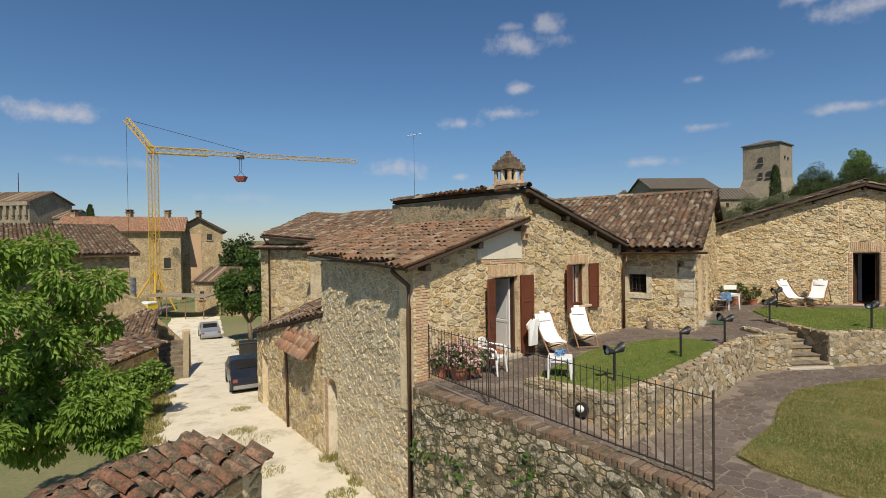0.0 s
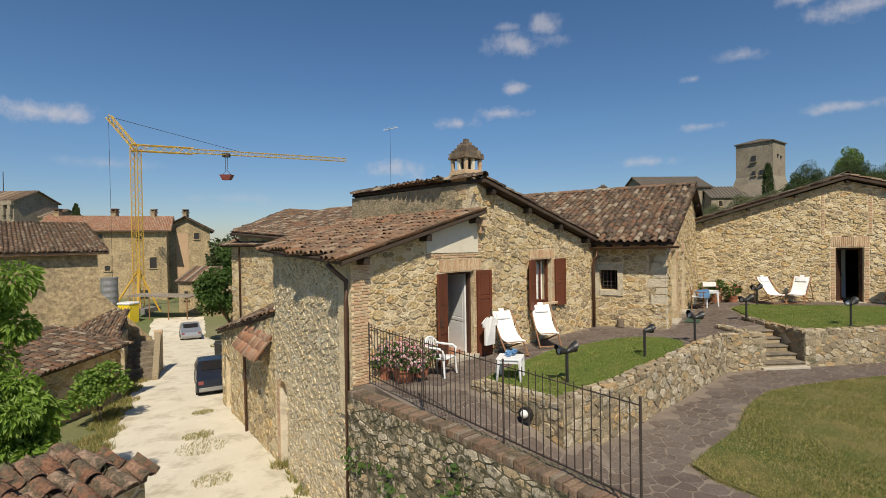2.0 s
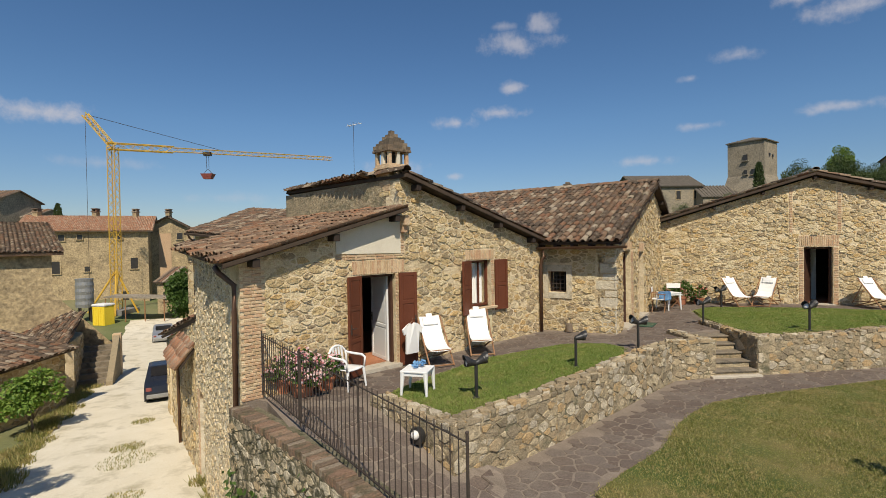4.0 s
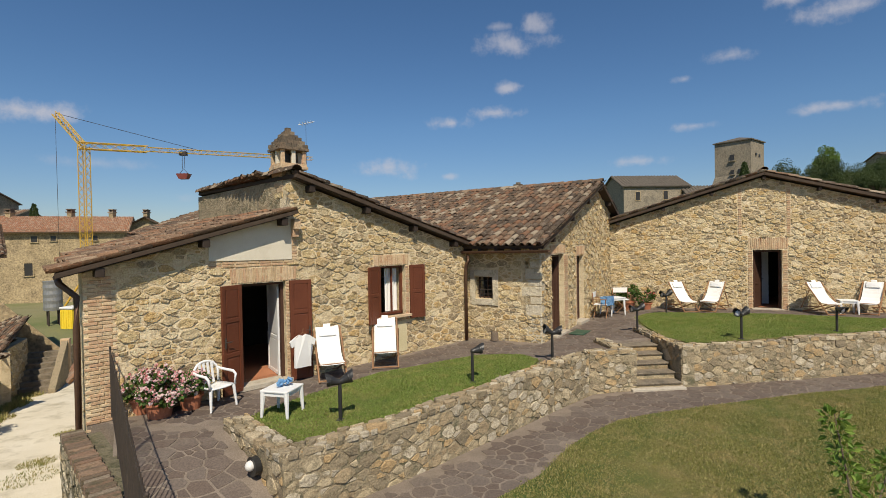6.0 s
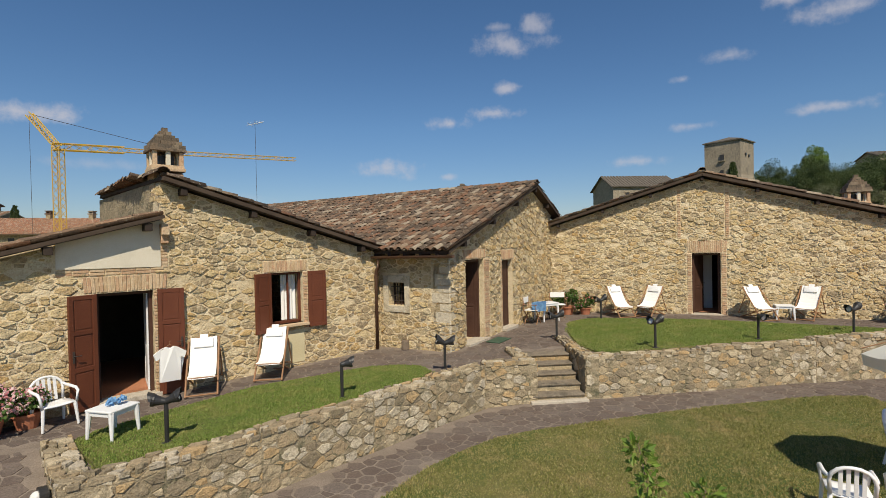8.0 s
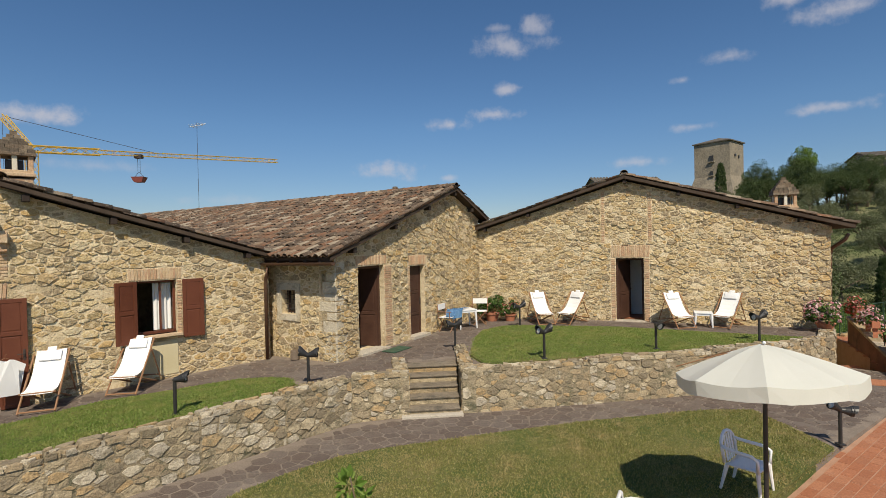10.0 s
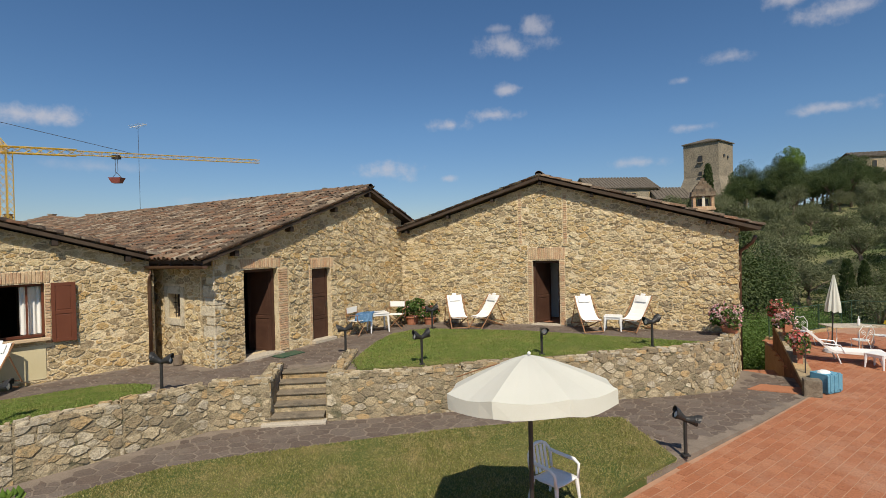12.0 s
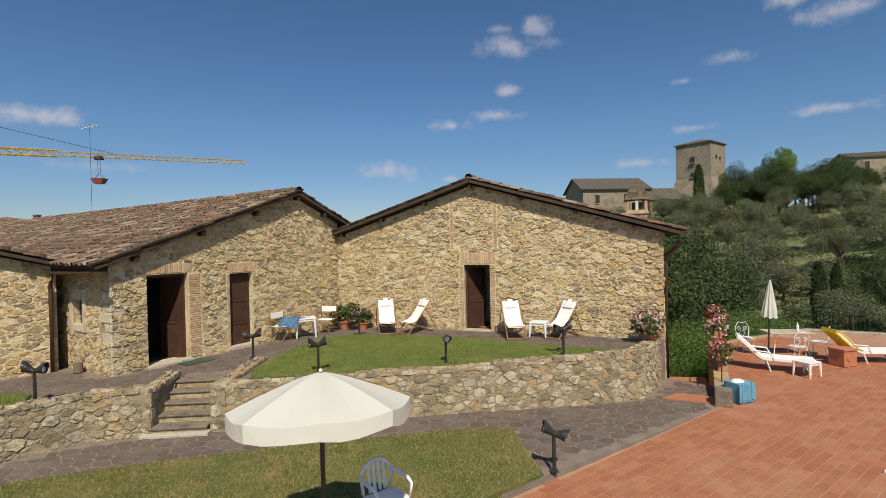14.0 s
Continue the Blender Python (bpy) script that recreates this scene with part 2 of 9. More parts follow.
m_brick = material("brick", ((0.50, 0.33, 0.20), (0.58, 0.41, 0.255)), 6, 55, 0.92, 0.6, 0.01, vary=0.6, pick=[(0.52, 0.33, 0.20), (0.60, 0.44, 0.275), (0.45, 0.27, 0.16), (0.62, 0.48, 0.31), (0.50, 0.37, 0.22)], stain=(0.60, 0.48, 0.31), stain_scale=6, stain_at=(0.52, 0.68), lumps=0.02, grit=0.45)
m_tile = material("clay_roof_tile", ((0.13, 0.085, 0.055), (0.19, 0.125, 0.083)), 4, 40, 0.92, 0.9, 0.016, vary=0.75,
                  pick=[(0.15, 0.092, 0.058), (0.105, 0.077, 0.058), (0.19, 0.115, 0.072), (0.065, 0.05, 0.038), (0.27, 0.195, 0.13), (0.135, 0.10, 0.072), (0.20, 0.098, 0.055), (0.36, 0.30, 0.22), (0.085, 0.063, 0.046)],
                  stain=(0.34, 0.29, 0.215), stain_scale=15.0, stain_at=(0.56, 0.66), grit=0.6)
m_tile_lean = material("warm_clay_roof_tile", ((0.19, 0.115, 0.07), (0.27, 0.165, 0.10)), 4, 40, 0.92, 0.9, 0.016, vary=0.7,
                       pick=[(0.21, 0.12, 0.072), (0.16, 0.105, 0.068), (0.27, 0.155, 0.09), (0.11, 0.077, 0.055), (0.32, 0.235, 0.155), (0.20, 0.13, 0.083), (0.26, 0.125, 0.066)],
                       stain=(0.36, 0.29, 0.20), stain_scale=12.0, stain_at=(0.56, 0.68), grit=0.6)
m_tile_old = material("broken_clay_tile", ((0.22, 0.12, 0.075), (0.30, 0.175, 0.115)), 7, 30, 0.95, 1.0, 0.03, vary=0.55, pick=[(0.24, 0.125, 0.075), (0.32, 0.20, 0.13), (0.15, 0.10, 0.07), (0.38, 0.29, 0.21), (0.27, 0.12, 0.065)], stain=(0.13, 0.105, 0.07), stain_scale=6, stain_at=(0.46, 0.56), lumps=0.05, grit=0.7)
m_tile_red = material("newer_clay_tile", ((0.42, 0.19, 0.10), (0.46, 0.26, 0.16)), 4, 45, 0.9, 0.5, 0.01, vary=0.75,
                      pick=[(0.42, 0.18, 0.095), (0.36, 0.20, 0.12), (0.46, 0.26, 0.16), (0.30, 0.16, 0.10), (0.52, 0.37, 0.26)], stain=(0.30, 0.25, 0.19), stain_scale=5.0, grit=0.5)
# timber and soffit tones darkened to carry the shadow under the verges
m_beam = material("shade_dark_timber", ((0.030, 0.021, 0.016), (0.055, 0.039, 0.029)), 3, 60, 0.8, 0.5, 0.006, stretch=(1, 1, 1))
m_soffit = material("shade_toned_soffit", ((0.055, 0.038, 0.027), (0.085, 0.06, 0.042)), 3, 40, 0.9, 0.4, 0.006)
m_shutter = material("red_brown_paint", ((0.115, 0.033, 0.014), (0.15, 0.045, 0.02)), 2, 60, 0.55, 0.15, 0.002, spec=0.4)
m_door = material("dark_brown_wood", ((0.060, 0.028, 0.018), (0.085, 0.042, 0.027)), 3, 60, 0.6, 0.25, 0.003)
m_plaster = material("cream_plaster", ((0.66, 0.60, 0.47), (0.72, 0.66, 0.53)), 1.6, 60, 0.9, 0.2, 0.004, stain=(0.58, 0.52, 0.40), stain_scale=1.5, stain_at=(0.52, 0.75))
m_ochre = material("ochre_plaster", ((0.58, 0.50, 0.30), (0.64, 0.56, 0.36)), 1.6, 60, 0.9, 0.2, 0.004)
m_white = material("white_plastic", ((0.78, 0.78, 0.76), (0.82, 0.82, 0.80)), 1.5, 30, 0.45, 0.05, 0.001, spec=0.45)
m_canvas = material("white_canvas", ((0.80, 0.79, 0.75), (0.84, 0.83, 0.79)), 2.0, 160, 0.9, 0.1, 0.001)
m_umbrella = material("cream_canvas", ((0.76, 0.775, 0.69), (0.80, 0.815, 0.735)), 2.0, 160, 0.9, 0.15, 0.002, sss=(0.85, 0.8, 0.66))
m_wood = material("varnished_wood", ((0.26, 0.13, 0.06), (0.33, 0.18, 0.09)), 5, 70, 0.55, 0.2, 0.002)
m_iron = material("dark_iron", ((0.055, 0.046, 0.040), (0.085, 0.065, 0.052)), 6, 80, 0.6, 0.3, 0.002, metal=0.3)
m_copper = material("brown_copper", ((0.13, 0.075, 0.05), (0.17, 0.10, 0.065)), 4, 60, 0.5, 0.15, 0.002, metal=0.6)
m_black = material("black_enamel", ((0.022, 0.022, 0.022), (0.034, 0.033, 0.031)), 5, 60, 0.45, 0.1, 0.001, spec=0.5)
# near-black tone for room surfaces, standing in for the dimness indoors
m_room_dim = material("room_dim_tone", ((0.05, 0.042, 0.036), (0.07, 0.06, 0.05)), 2, 30, 0.9, 0.1)
m_flag = material("porphyry_flagstone", ((0.115, 0.088, 0.071), (0.15, 0.117, 0.095)), 2.0, 40, 0.85, 0.5, 0.006, vary=0.55,
                  pick=[(0.125, 0.098, 0.08), (0.105, 0.079, 0.064), (0.15, 0.118, 0.096), (0.13, 0.096, 0.075), (0.165, 0.136, 0.113)], stain=(0.19, 0.158, 0.128), stain_scale=0.9, stain_at=(0.50, 0.75), grit=0.5)
m_joint = material("paving_joint", ((0.18, 0.146, 0.113), (0.25, 0.203, 0.16)), 3, 50, 0.95, 0.5, 0.006, grit=0.45)
m_cotto = material("terracotta_paver", ((0.34, 0.13, 0.062), (0.40, 0.165, 0.082)), 1.4, 40, 0.72, 0.3, 0.003, vary=0.55,
                   pick=[(0.355, 0.135, 0.064), (0.31, 0.118, 0.057), (0.395, 0.16, 0.08), (0.34, 0.145, 0.075), (0.42, 0.19, 0.10)], stain=(0.41, 0.22, 0.135), stain_scale=0.8, stain_at=(0.5, 0.75), grit=0.45)
m_cotto_joint = material("terracotta_joint", ((0.36, 0.20, 0.125), (0.43, 0.26, 0.17)), 3, 60, 0.95, 0.3, 0.004)
m_lawn = material("lawn_soil", ((0.145, 0.145, 0.044), (0.235, 0.195, 0.075)), 1.4, 50, 0.95, 0.9, 0.03, stain=(0.085, 0.12, 0.028), stain_scale=0.5, stain_at=(0.42, 0.62), grit=0.6)
m_grass = material("grass_blade", ((0.25, 0.245, 0.07), (0.39, 0.33, 0.14)), 1.2, 30, 0.8, 0.0, vary=0.7,
                   pick=[(0.16, 0.20, 0.045), (0.29, 0.275, 0.085), (0.50, 0.42, 0.20), (0.11, 0.14, 0.033), (0.36, 0.32, 0.12)], stain=(0.42, 0.335, 0.155), stain_scale=2.2, stain_at=(0.50, 0.64), sss=(0.9, 1.0, 0.5))
m_grass_green = material("green_grass_blade", ((0.19, 0.275, 0.055), (0.31, 0.345, 0.095)), 1.6, 30, 0.8, 0.0, vary=0.65,
                         pick=[(0.16, 0.26, 0.05), (0.24, 0.32, 0.072), (0.36, 0.37, 0.13), (0.12, 0.205, 0.038)], stain=(0.34, 0.34, 0.11), stain_scale=2.4, stain_at=(0.49, 0.66), sss=(0.9, 1.0, 0.5))
m_gravel = material("white_gravel", ((0.64, 0.58, 0.45), (0.72, 0.66, 0.53)), 0.8, 35, 0.95, 0.7, 0.015, stain=(0.42, 0.37, 0.26), stain_scale=0.9, stain_at=(0.5, 0.7))
m_ground = material("dry_ground", ((0.23, 0.21, 0.11), (0.15, 0.165, 0.065)), 0.06, 8, 0.95, 0.6, 0.05, stain=(0.11, 0.145, 0.05), stain_scale=0.03, stain_at=(0.45, 0.6))
m_step = material("worn_step_stone", ((0.175, 0.143, 0.103), (0.26, 0.215, 0.155)), 4, 40, 0.92, 0.8, 0.012, stain=(0.11, 0.095, 0.07), stain_scale=3.0, lumps=0.03, grit=0.5)
m_sill = material("worn_threshold_stone", ((0.44, 0.39, 0.31), (0.54, 0.48, 0.385)), 4, 45, 0.9, 0.5, 0.006, stain=(0.34, 0.29, 0.22), stain_scale=4.0, grit=0.4)
m_coping = material("old_brick_coping", ((0.17, 0.115, 0.078), (0.25, 0.17, 0.115)), 5, 40, 0.93, 0.8, 0.012, vary=0.55, pick=[(0.22, 0.13, 0.085), (0.28, 0.19, 0.125), (0.15, 0.11, 0.08), (0.27, 0.235, 0.175), (0.11, 0.085, 0.06)], stain=(0.11, 0.09, 0.055), stain_scale=4.0, stain_at=(0.48, 0.62), lumps=0.02, grit=0.55)

# ---------------------------------------------------------------- plan of the place
V2 = lambda x, y: Vector((x, y))
A0, A_DIR = V2(-0.64, 10.27), V2(0.7489, 0.6627)          # front of the shuttered house
A_OUT = V2(A_DIR.y, -A_DIR.x)
L_END = V2(-3.72, 14.89)                                    # end of its street side
B0, B1 = V2(7.80, 15.15), V2(11.88, 21.28)                  # gable side of the long house
B_DIR = (B1 - B0).normalized()
B_IN = V2(-B_DIR.y, B_DIR.x)
B_OUT = -B_IN
C0, C1 = V2(11.88, 21.28), V2(21.67, 17.09)                 # gable front of the right-hand house
C_DIR = (C1 - C0).normalized()
C_OUT = V2(C_DIR.y, -C_DIR.x)


def upper(x, y):
    """Height of the upper terrace."""
    return 0.02 + 0.27 * min(max((x - 1) / 15.0, 0), 1)


def lower(x, y):
    """Height of the lower garden, with the ramp down from the terrace beside the railing."""
    s = min(max(((x - 1.15) * 0.62 - (y - 9.75) * 0.78) / 3.2, 0), 1)
    z = -0.64 - 0.08 * min(max((12.5 - y) / 4, 0), 1) - 0.16 * min(max((x - 16) / 5, 0), 1)
    t = s * s * (3 - 2 * s)
    return upper(x, y) * (1 - t) + z * t if x < 5 and y > 3 and s < 1 and (y - 8.5) > -1.1 * (x - 3.0) - 3.0 and x < 3.6 else z


def land(x, y):
    """Height of the open ground: the lane falling away, the plain, and the hill with the tower."""
    s = -0.45 * x + 0.89 * (y - 9)
    z = -3.0 - 0.07 * min(max(s, -8), 48)
    far = math.hypot(x, y)
    z -= 16 * min(max((far - 75) / 200, 0), 1) ** 0.8
    east = min(max((x - 22.5) / 10, 0), 1)
    z -= 1.2 * east
    q, az = math.hypot(x - 15, y - 5), math.degrees(math.atan2(x - 15, y - 5))
    ease = lambda t: (lambda k: k * k * (3 - 2 * k))(min(max(t, 0), 1))
    z += 22 * ease((q - 26) / 100) * ease((az - 4) / 22) * ease((105 - az) / 30) * (1 - 0.8 * ease((q - 150) / 120))
    d = math.hypot(x + 78, y - 96)
    z += 9 * math.exp(-(d / 40) ** 2)
    if far > 300:
        z += 14 * noise.noise(Vector((x / 900, y / 900, 0.3))) * min((far - 300) / 900, 1)
        z += 90 * min(max((far - 1500) / 2500, 0), 1) * (0.55 + 0.45 * noise.noise(Vector((x / 1500, y / 1500, 4.3))))
    return z + 0.25 * noise.noise(Vector((x / 6, y / 6, 0.8))) * min(max((far - 30) / 20, 0), 1)


# ---------------------------------------------------------------- ground, lane
def ground():
    def axis(fine, coarse):
        v = [-60 + fine * i for i in range(int(260 / fine) + 1)]
        step = fine
        hi, lo = v[-1], v[0]
        while hi < 4400:
            step *= 1.22
            hi += step
            lo -= step
            v.append(hi)
            v.insert(0, lo)
        return v
    xs, ys = axis(2.5, 1.2), axis(2.5, 1.2)
    verts = [(x, y, land(x, y)) for y in ys for x in xs]
    w = len(xs)
    faces = [(j * w + i, j * w + i + 1, (j + 1) * w + i + 1, (j + 1) * w + i) for j in range(len(ys) - 1) for i in range(w - 1)]
    mesh_ob("ground", verts, faces, m_ground, label="dry grassy ground of the hill village and its valley", smooth=True, category="ground", kind="structure")


ground()

LANE = [(3.5, 2.0), (0.0, 5.4), (-2.7, 9.0), (-5.2, 13.2), (-7.9, 18.0), (-10.7, 23.5), (-14.2, 30.5), (-19.4, 39.5), (-25.0, 49.0), (-29.5, 58.0)]


def along(poly, step):
    out = []
    for (x0, y0), (x1, y1) in zip(poly, poly[1:]):
        n = max(1, int(math.hypot(x1 - x0, y1 - y0) / step))
        out += [(x0 + (x1 - x0) * k / n, y0 + (y1 - y0) * k / n) for k in range(n)]
    return out + [poly[-1]]


def lane():
    pts = along(LANE, 0.8)
    verts, faces = [], []
    n = 9
    for i, (x, y) in enumerate(pts):
        x1, y1 = pts[min(i + 1, len(pts) - 1)]
        x0, y0 = pts[max(i - 1, 0)]
        d = V2(x1 - x0, y1 - y0).normalized()
        half = 2.55 + 0.35 * noise.noise(Vector((i * 0.3, 0, 0)))
        for k in range(n):
            o = (k / (n - 1) - 0.5) * 2 * half
            px, py = x + d.y * o, y - d.x * o
            verts.append((px, py, land(px, py) + 0.07 - 0.05 * abs(o / half) ** 4 + 0.02 * noise.noise(Vector((px, py, 2)))))
        if i:
            a, b = (i - 1) * n, i * n
            faces += [(a + k, a + k + 1, b + k + 1, b + k) for k in range(n - 1)]
    mesh_ob("road", verts, faces, m_gravel, label="lane of pale white gravel with worn wheel tracks", smooth=True, category="road", kind="structure")


lane()

# ---------------------------------------------------------------- terraces and lawns
RAIL0, RAIL1 = V2(-0.33, 10.42), V2(3.07, 5.57)
TERRACE = [(-0.64, 10.27), (5.75, 15.93), (5.9, 16.3), (7.80, 15.15), (11.88, 21.28), (21.67, 17.09), (21.05, 16.58), (20.25, 15.62), (15.8, 14.5), (10.95, 13.85),
           (10.85, 15.15), (9.45, 14.95), (9.6, 13.6), (8.45, 13.4), (7.3, 12.4), (6.2, 11.4), (4.7, 10.1), (3.1, 8.75), (1.72, 10.2), (1.15, 10.12), (-0.2, 10.3), (-0.4, 10.4)]
GARDEN = [(-0.21, 10.29), (1.15, 10.11), (1.72, 10.19), (1.75, 10.05), (3.05, 8.55), (4.8, 9.95), (6.3, 11.25), (7.4, 12.25), (8.5, 13.25), (9.6, 13.5), (9.5, 15.0), (10.8, 15.1), (10.85, 13.8), (15.8, 14.6), (20.3, 15.4), (21.1, 16.3),
          (21.7, 17.2), (22.6, 16.2), (21.9, 14.8), (19.62, 13.2), (17.1, 11.5), (15.5, 10.38), (12.0, 7.95), (6.0, 3.8), (4.5, 3.4), (3.3, 5.4), (2.2, 6.95), (1.0, 8.35)]
LAWN_LOW = [(4.95, 8.25), (5.6, 8.85), (6.5, 9.6), (7.2, 10.5), (7.8, 11.1), (8.5, 11.62), (9.2, 11.86), (10.0, 12.05), (10.9, 12.32), (13.0, 12.82), (15.2, 13.2), (16.8, 13.28), (16.83, 12.7), (17.0, 11.45),
            (15.5, 10.36), (12.0, 7.92), (8.0, 5.2), (6.6, 6.0), (5.6, 7.0), (5.05, 7.8)]
LAWN_NEAR = [(1.95, 10.2), (2.06, 10.65), (2.74, 11.48), (3.78, 12.69), (4.68, 13.28), (5.95, 13.92), (6.6, 13.95), (7.05, 13.8), (7.3, 13.3), (7.05, 12.65), (5.85, 11.5), (4.3, 10.12), (3.12, 9.1)]
LAWN_FAR = [(11.3, 14.3), (11.05, 15.2), (11.16, 16.06), (11.35, 17.3), (11.72, 18.5), (12.3, 18.95), (13.0, 19.05), (15.8, 17.98), (18.69, 16.35), (20.2, 15.6), (19.9, 15.35), (16.7, 14.85), (13.0, 14.4)]


def dense(poly, step):
    out = []
    for i, (x0, y0) in enumerate(poly):
        x1, y1 = poly[(i + 1) % len(poly)]
        n = max(1, int(math.hypot(x1 - x0, y1 - y0) / step))
        out += [(x0 + (x1 - x0) * k / n, y0 + (y1 - y0) * k / n) for k in range(n)]
    return out


def inside(poly, x, y):
    r = False
    for i in range(len(poly)):
        (x0, y0), (x1, y1) = poly[i], poly[i - 1]
        if (y0 > y) != (y1 > y) and x < (x1 - x0) * (y - y0) / (y1 - y0) + x0:
            r = not r
    return r


def sheet(name, poly, top, down, mat, label, category, step=0.45):
    """A body of ground over an outline: its upper face is a grid cut to the outline, so that it can follow slopes."""
    bm = bmesh.new()
    rim = dense(poly, step)
    rv = [bm.verts.new((x, y, 0)) for x, y in rim]
    f = bm.faces.new(rv)
    xs, ys = [p[0] for p in poly], [p[1] for p in poly]
    for k in range(1, int((max(xs) - min(xs)) / 0.5)):
        g = bm.verts[:] + bm.edges[:] + bm.faces[:]
        bmesh.ops.bisect_plane(bm, geom=g, plane_co=(min(xs) + 0.5 * k, 0, 0), plane_no=(1, 0, 0))
    for k in range(1, int((max(ys) - min(ys)) / 0.5)):
        g = bm.verts[:] + bm.edges[:] + bm.faces[:]
        bmesh.ops.bisect_plane(bm, geom=g, plane_co=(0, min(ys) + 0.5 * k, 0), plane_no=(0, 1, 0))
    r = bmesh.ops.extrude_face_region(bm, geom=bm.faces[:])
    low = [v for v in r["geom"] if isinstance(v, bmesh.types.BMVert)]
    lows = set(low)
    for v in bm.verts:
        z = top(v.co.x, v.co.y)
        v.co.z = z - down if v in lows else z
    return part(name, bm, mat, label=label, category=category, kind="structure")


sheet("pavement_upper", TERRACE, upper, 1.6, m_joint, "upper terrace paved with irregular grey-brown flagstones", "pavement")
sheet("pavement_lower", GARDEN, lower, 1.2, m_joint, "garden path paved with irregular grey-brown flagstones", "pavement")
sheet("lawn_low", LAWN_LOW, lambda x, y: lower(x, y) + 0.045 + 0.025 * sag(x, y), 0.3, m_lawn, "patchy sunburnt lawn below the terrace wall", "lawn")
sheet("lawn_near", LAWN_NEAR, lambda x, y: upper(x, y) + 0.05 + 0.02 * sag(x, y), 0.3, m_lawn, "green strip of lawn on the terrace", "lawn")
sheet("lawn_far", LAWN_FAR, lambda x, y: upper(x, y) + 0.05 + 0.02 * sag(x, y), 0.3, m_lawn, "green lawn before the gable house", "lawn")

COTTO_Z = -0.80
POOL = [(22.62, 11.25), (24.62, 12.65), (29.0, 7.1), (26.9, 5.6)]
COTTO = [(21.9, 14.8), (19.62, 13.2), (17.1, 11.5), (15.5, 10.38), (12.0, 7.95), (6.0, 3.8), (8.0, -2.0), (21.0, -2.0), (34.0, 7.0), (35.0, 20.5), (30.5, 23.6), (25.2, 21.2)]


def pool_terrace():
    bm = bmesh.new()
    # ring of quads round the pool basin
    ring = POOL
    loops = [[(21.9, 14.8), (19.62, 13.2), (17.1, 11.5), (15.5, 10.38), ring[0], ring[1]],
             [(15.5, 10.38), (12.0, 7.95), (6.0, 3.8), (8.0, -2.0), (21.0, -2.0), ring[3], ring[0]],
             [(21.0, -2.0), (34.0, 7.0), (35.0, 20.5), ring[1], ring[2], ring[3]],
             [(35.0, 20.5), (30.5, 23.6), (25.2, 21.2), (21.9, 14.8), ring[1]]]
    cache = {}

    def v(p, z):
        k = (round(p[0], 3), round(p[1], 3), z)
        if k not in cache:
            cache[k] = bm.verts.new((p[0], p[1], z))
        return cache[k]
    for lp in loops:
        f = bm.faces.new([v(p, COTTO_Z) for p in lp])
        bmesh.ops.triangulate(bm, faces=[f])
    n = len(COTTO)
    for i in range(n):
        a, b = COTTO[i], COTTO[(i + 1) % n]
        bm.faces.new((v(a, COTTO_Z), v(a, COTTO_Z - 2.6), v(b, COTTO_Z - 2.6), v(b, COTTO_Z)))
    for i in range(4):
        a, b = ring[i], ring[(i + 1) % 4]
        bm.faces.new((v(a, COTTO_Z), v(a, COTTO_Z - 1.5), v(b, COTTO_Z - 1.5), v(b, COTTO_Z)))
    bm.faces.new([v(p, COTTO_Z - 1.5) for p in ring])
    part("pavement_terracotta", bm, m_cotto_joint, label="sunny pool terrace of laid terracotta pavers", category="pavement", kind="structure")


pool_terrace()

# ---------------------------------------------------------------- walls


def wall_body(name, a, b, top, bottom, thick, holes, mat, parent=None, label="", breaks=(), kind="", category=""):
    """An upright wall from a to b (front on the right of that way), with a top line given along its length and openings that go through."""
    a, b = V2(*a), V2(*b)
    d = (b - a).normalized()
    out = V2(d.y, -d.x)
    length = (b - a).length
    us = sorted({0.0, length, *[h[0] for h in holes], *[h[1] for h in holes], *breaks})
    zs = sorted({bottom, *[h[2] for h in holes], *[h[3] for h in holes]}) + [None]
    bm = bmesh.new()
    cache = {}

    def v(i, j, back):
        k = (i, j, back)
        if k not in cache:
            z = top(us[i]) if zs[j] is None else zs[j]
            p = a + d * us[i] - out * (thick if back else 0)
            cache[k] = bm.verts.new((p.x, p.y, z))
        return cache[k]

    def solid(i, j):
        if not (0 <= i < len(us) - 1 and 0 <= j < len(zs) - 1):
            return False
        u = (us[i] + us[i + 1]) / 2
        z = (zs[j] + (zs[j + 1] if zs[j + 1] is not None else zs[j] + 0.02)) / 2
        return not any(h[0] < u < h[1] and h[2] < z < h[3] for h in holes)
    for i in range(len(us) - 1):
        for j in range(len(zs) - 1):
            if not solid(i, j):
                continue
            bm.faces.new((v(i, j, 0), v(i + 1, j, 0), v(i + 1, j + 1, 0), v(i, j + 1, 0)))
            bm.faces.new((v(i, j, 1), v(i, j + 1, 1), v(i + 1, j + 1, 1), v(i + 1, j, 1)))
            if not solid(i - 1, j):
                bm.faces.new((v(i, j, 0), v(i, j + 1, 0), v(i, j + 1, 1), v(i, j, 1)))
            if not solid(i + 1, j):
                bm.faces.new((v(i + 1, j, 0), v(i + 1, j, 1), v(i + 1, j + 1, 1), v(i + 1, j + 1, 0)))
            if not solid(i, j + 1):
                bm.faces.new((v(i, j + 1, 0), v(i + 1, j + 1, 0), v(i + 1, j + 1, 1), v(i, j + 1, 1)))
            if not solid(i, j - 1):
                bm.faces.new((v(i, j, 0), v(i, j, 1), v(i + 1, j, 1), v(i + 1, j, 0)))
    return part(name, bm, mat, parent, label, kind=kind, category=category)


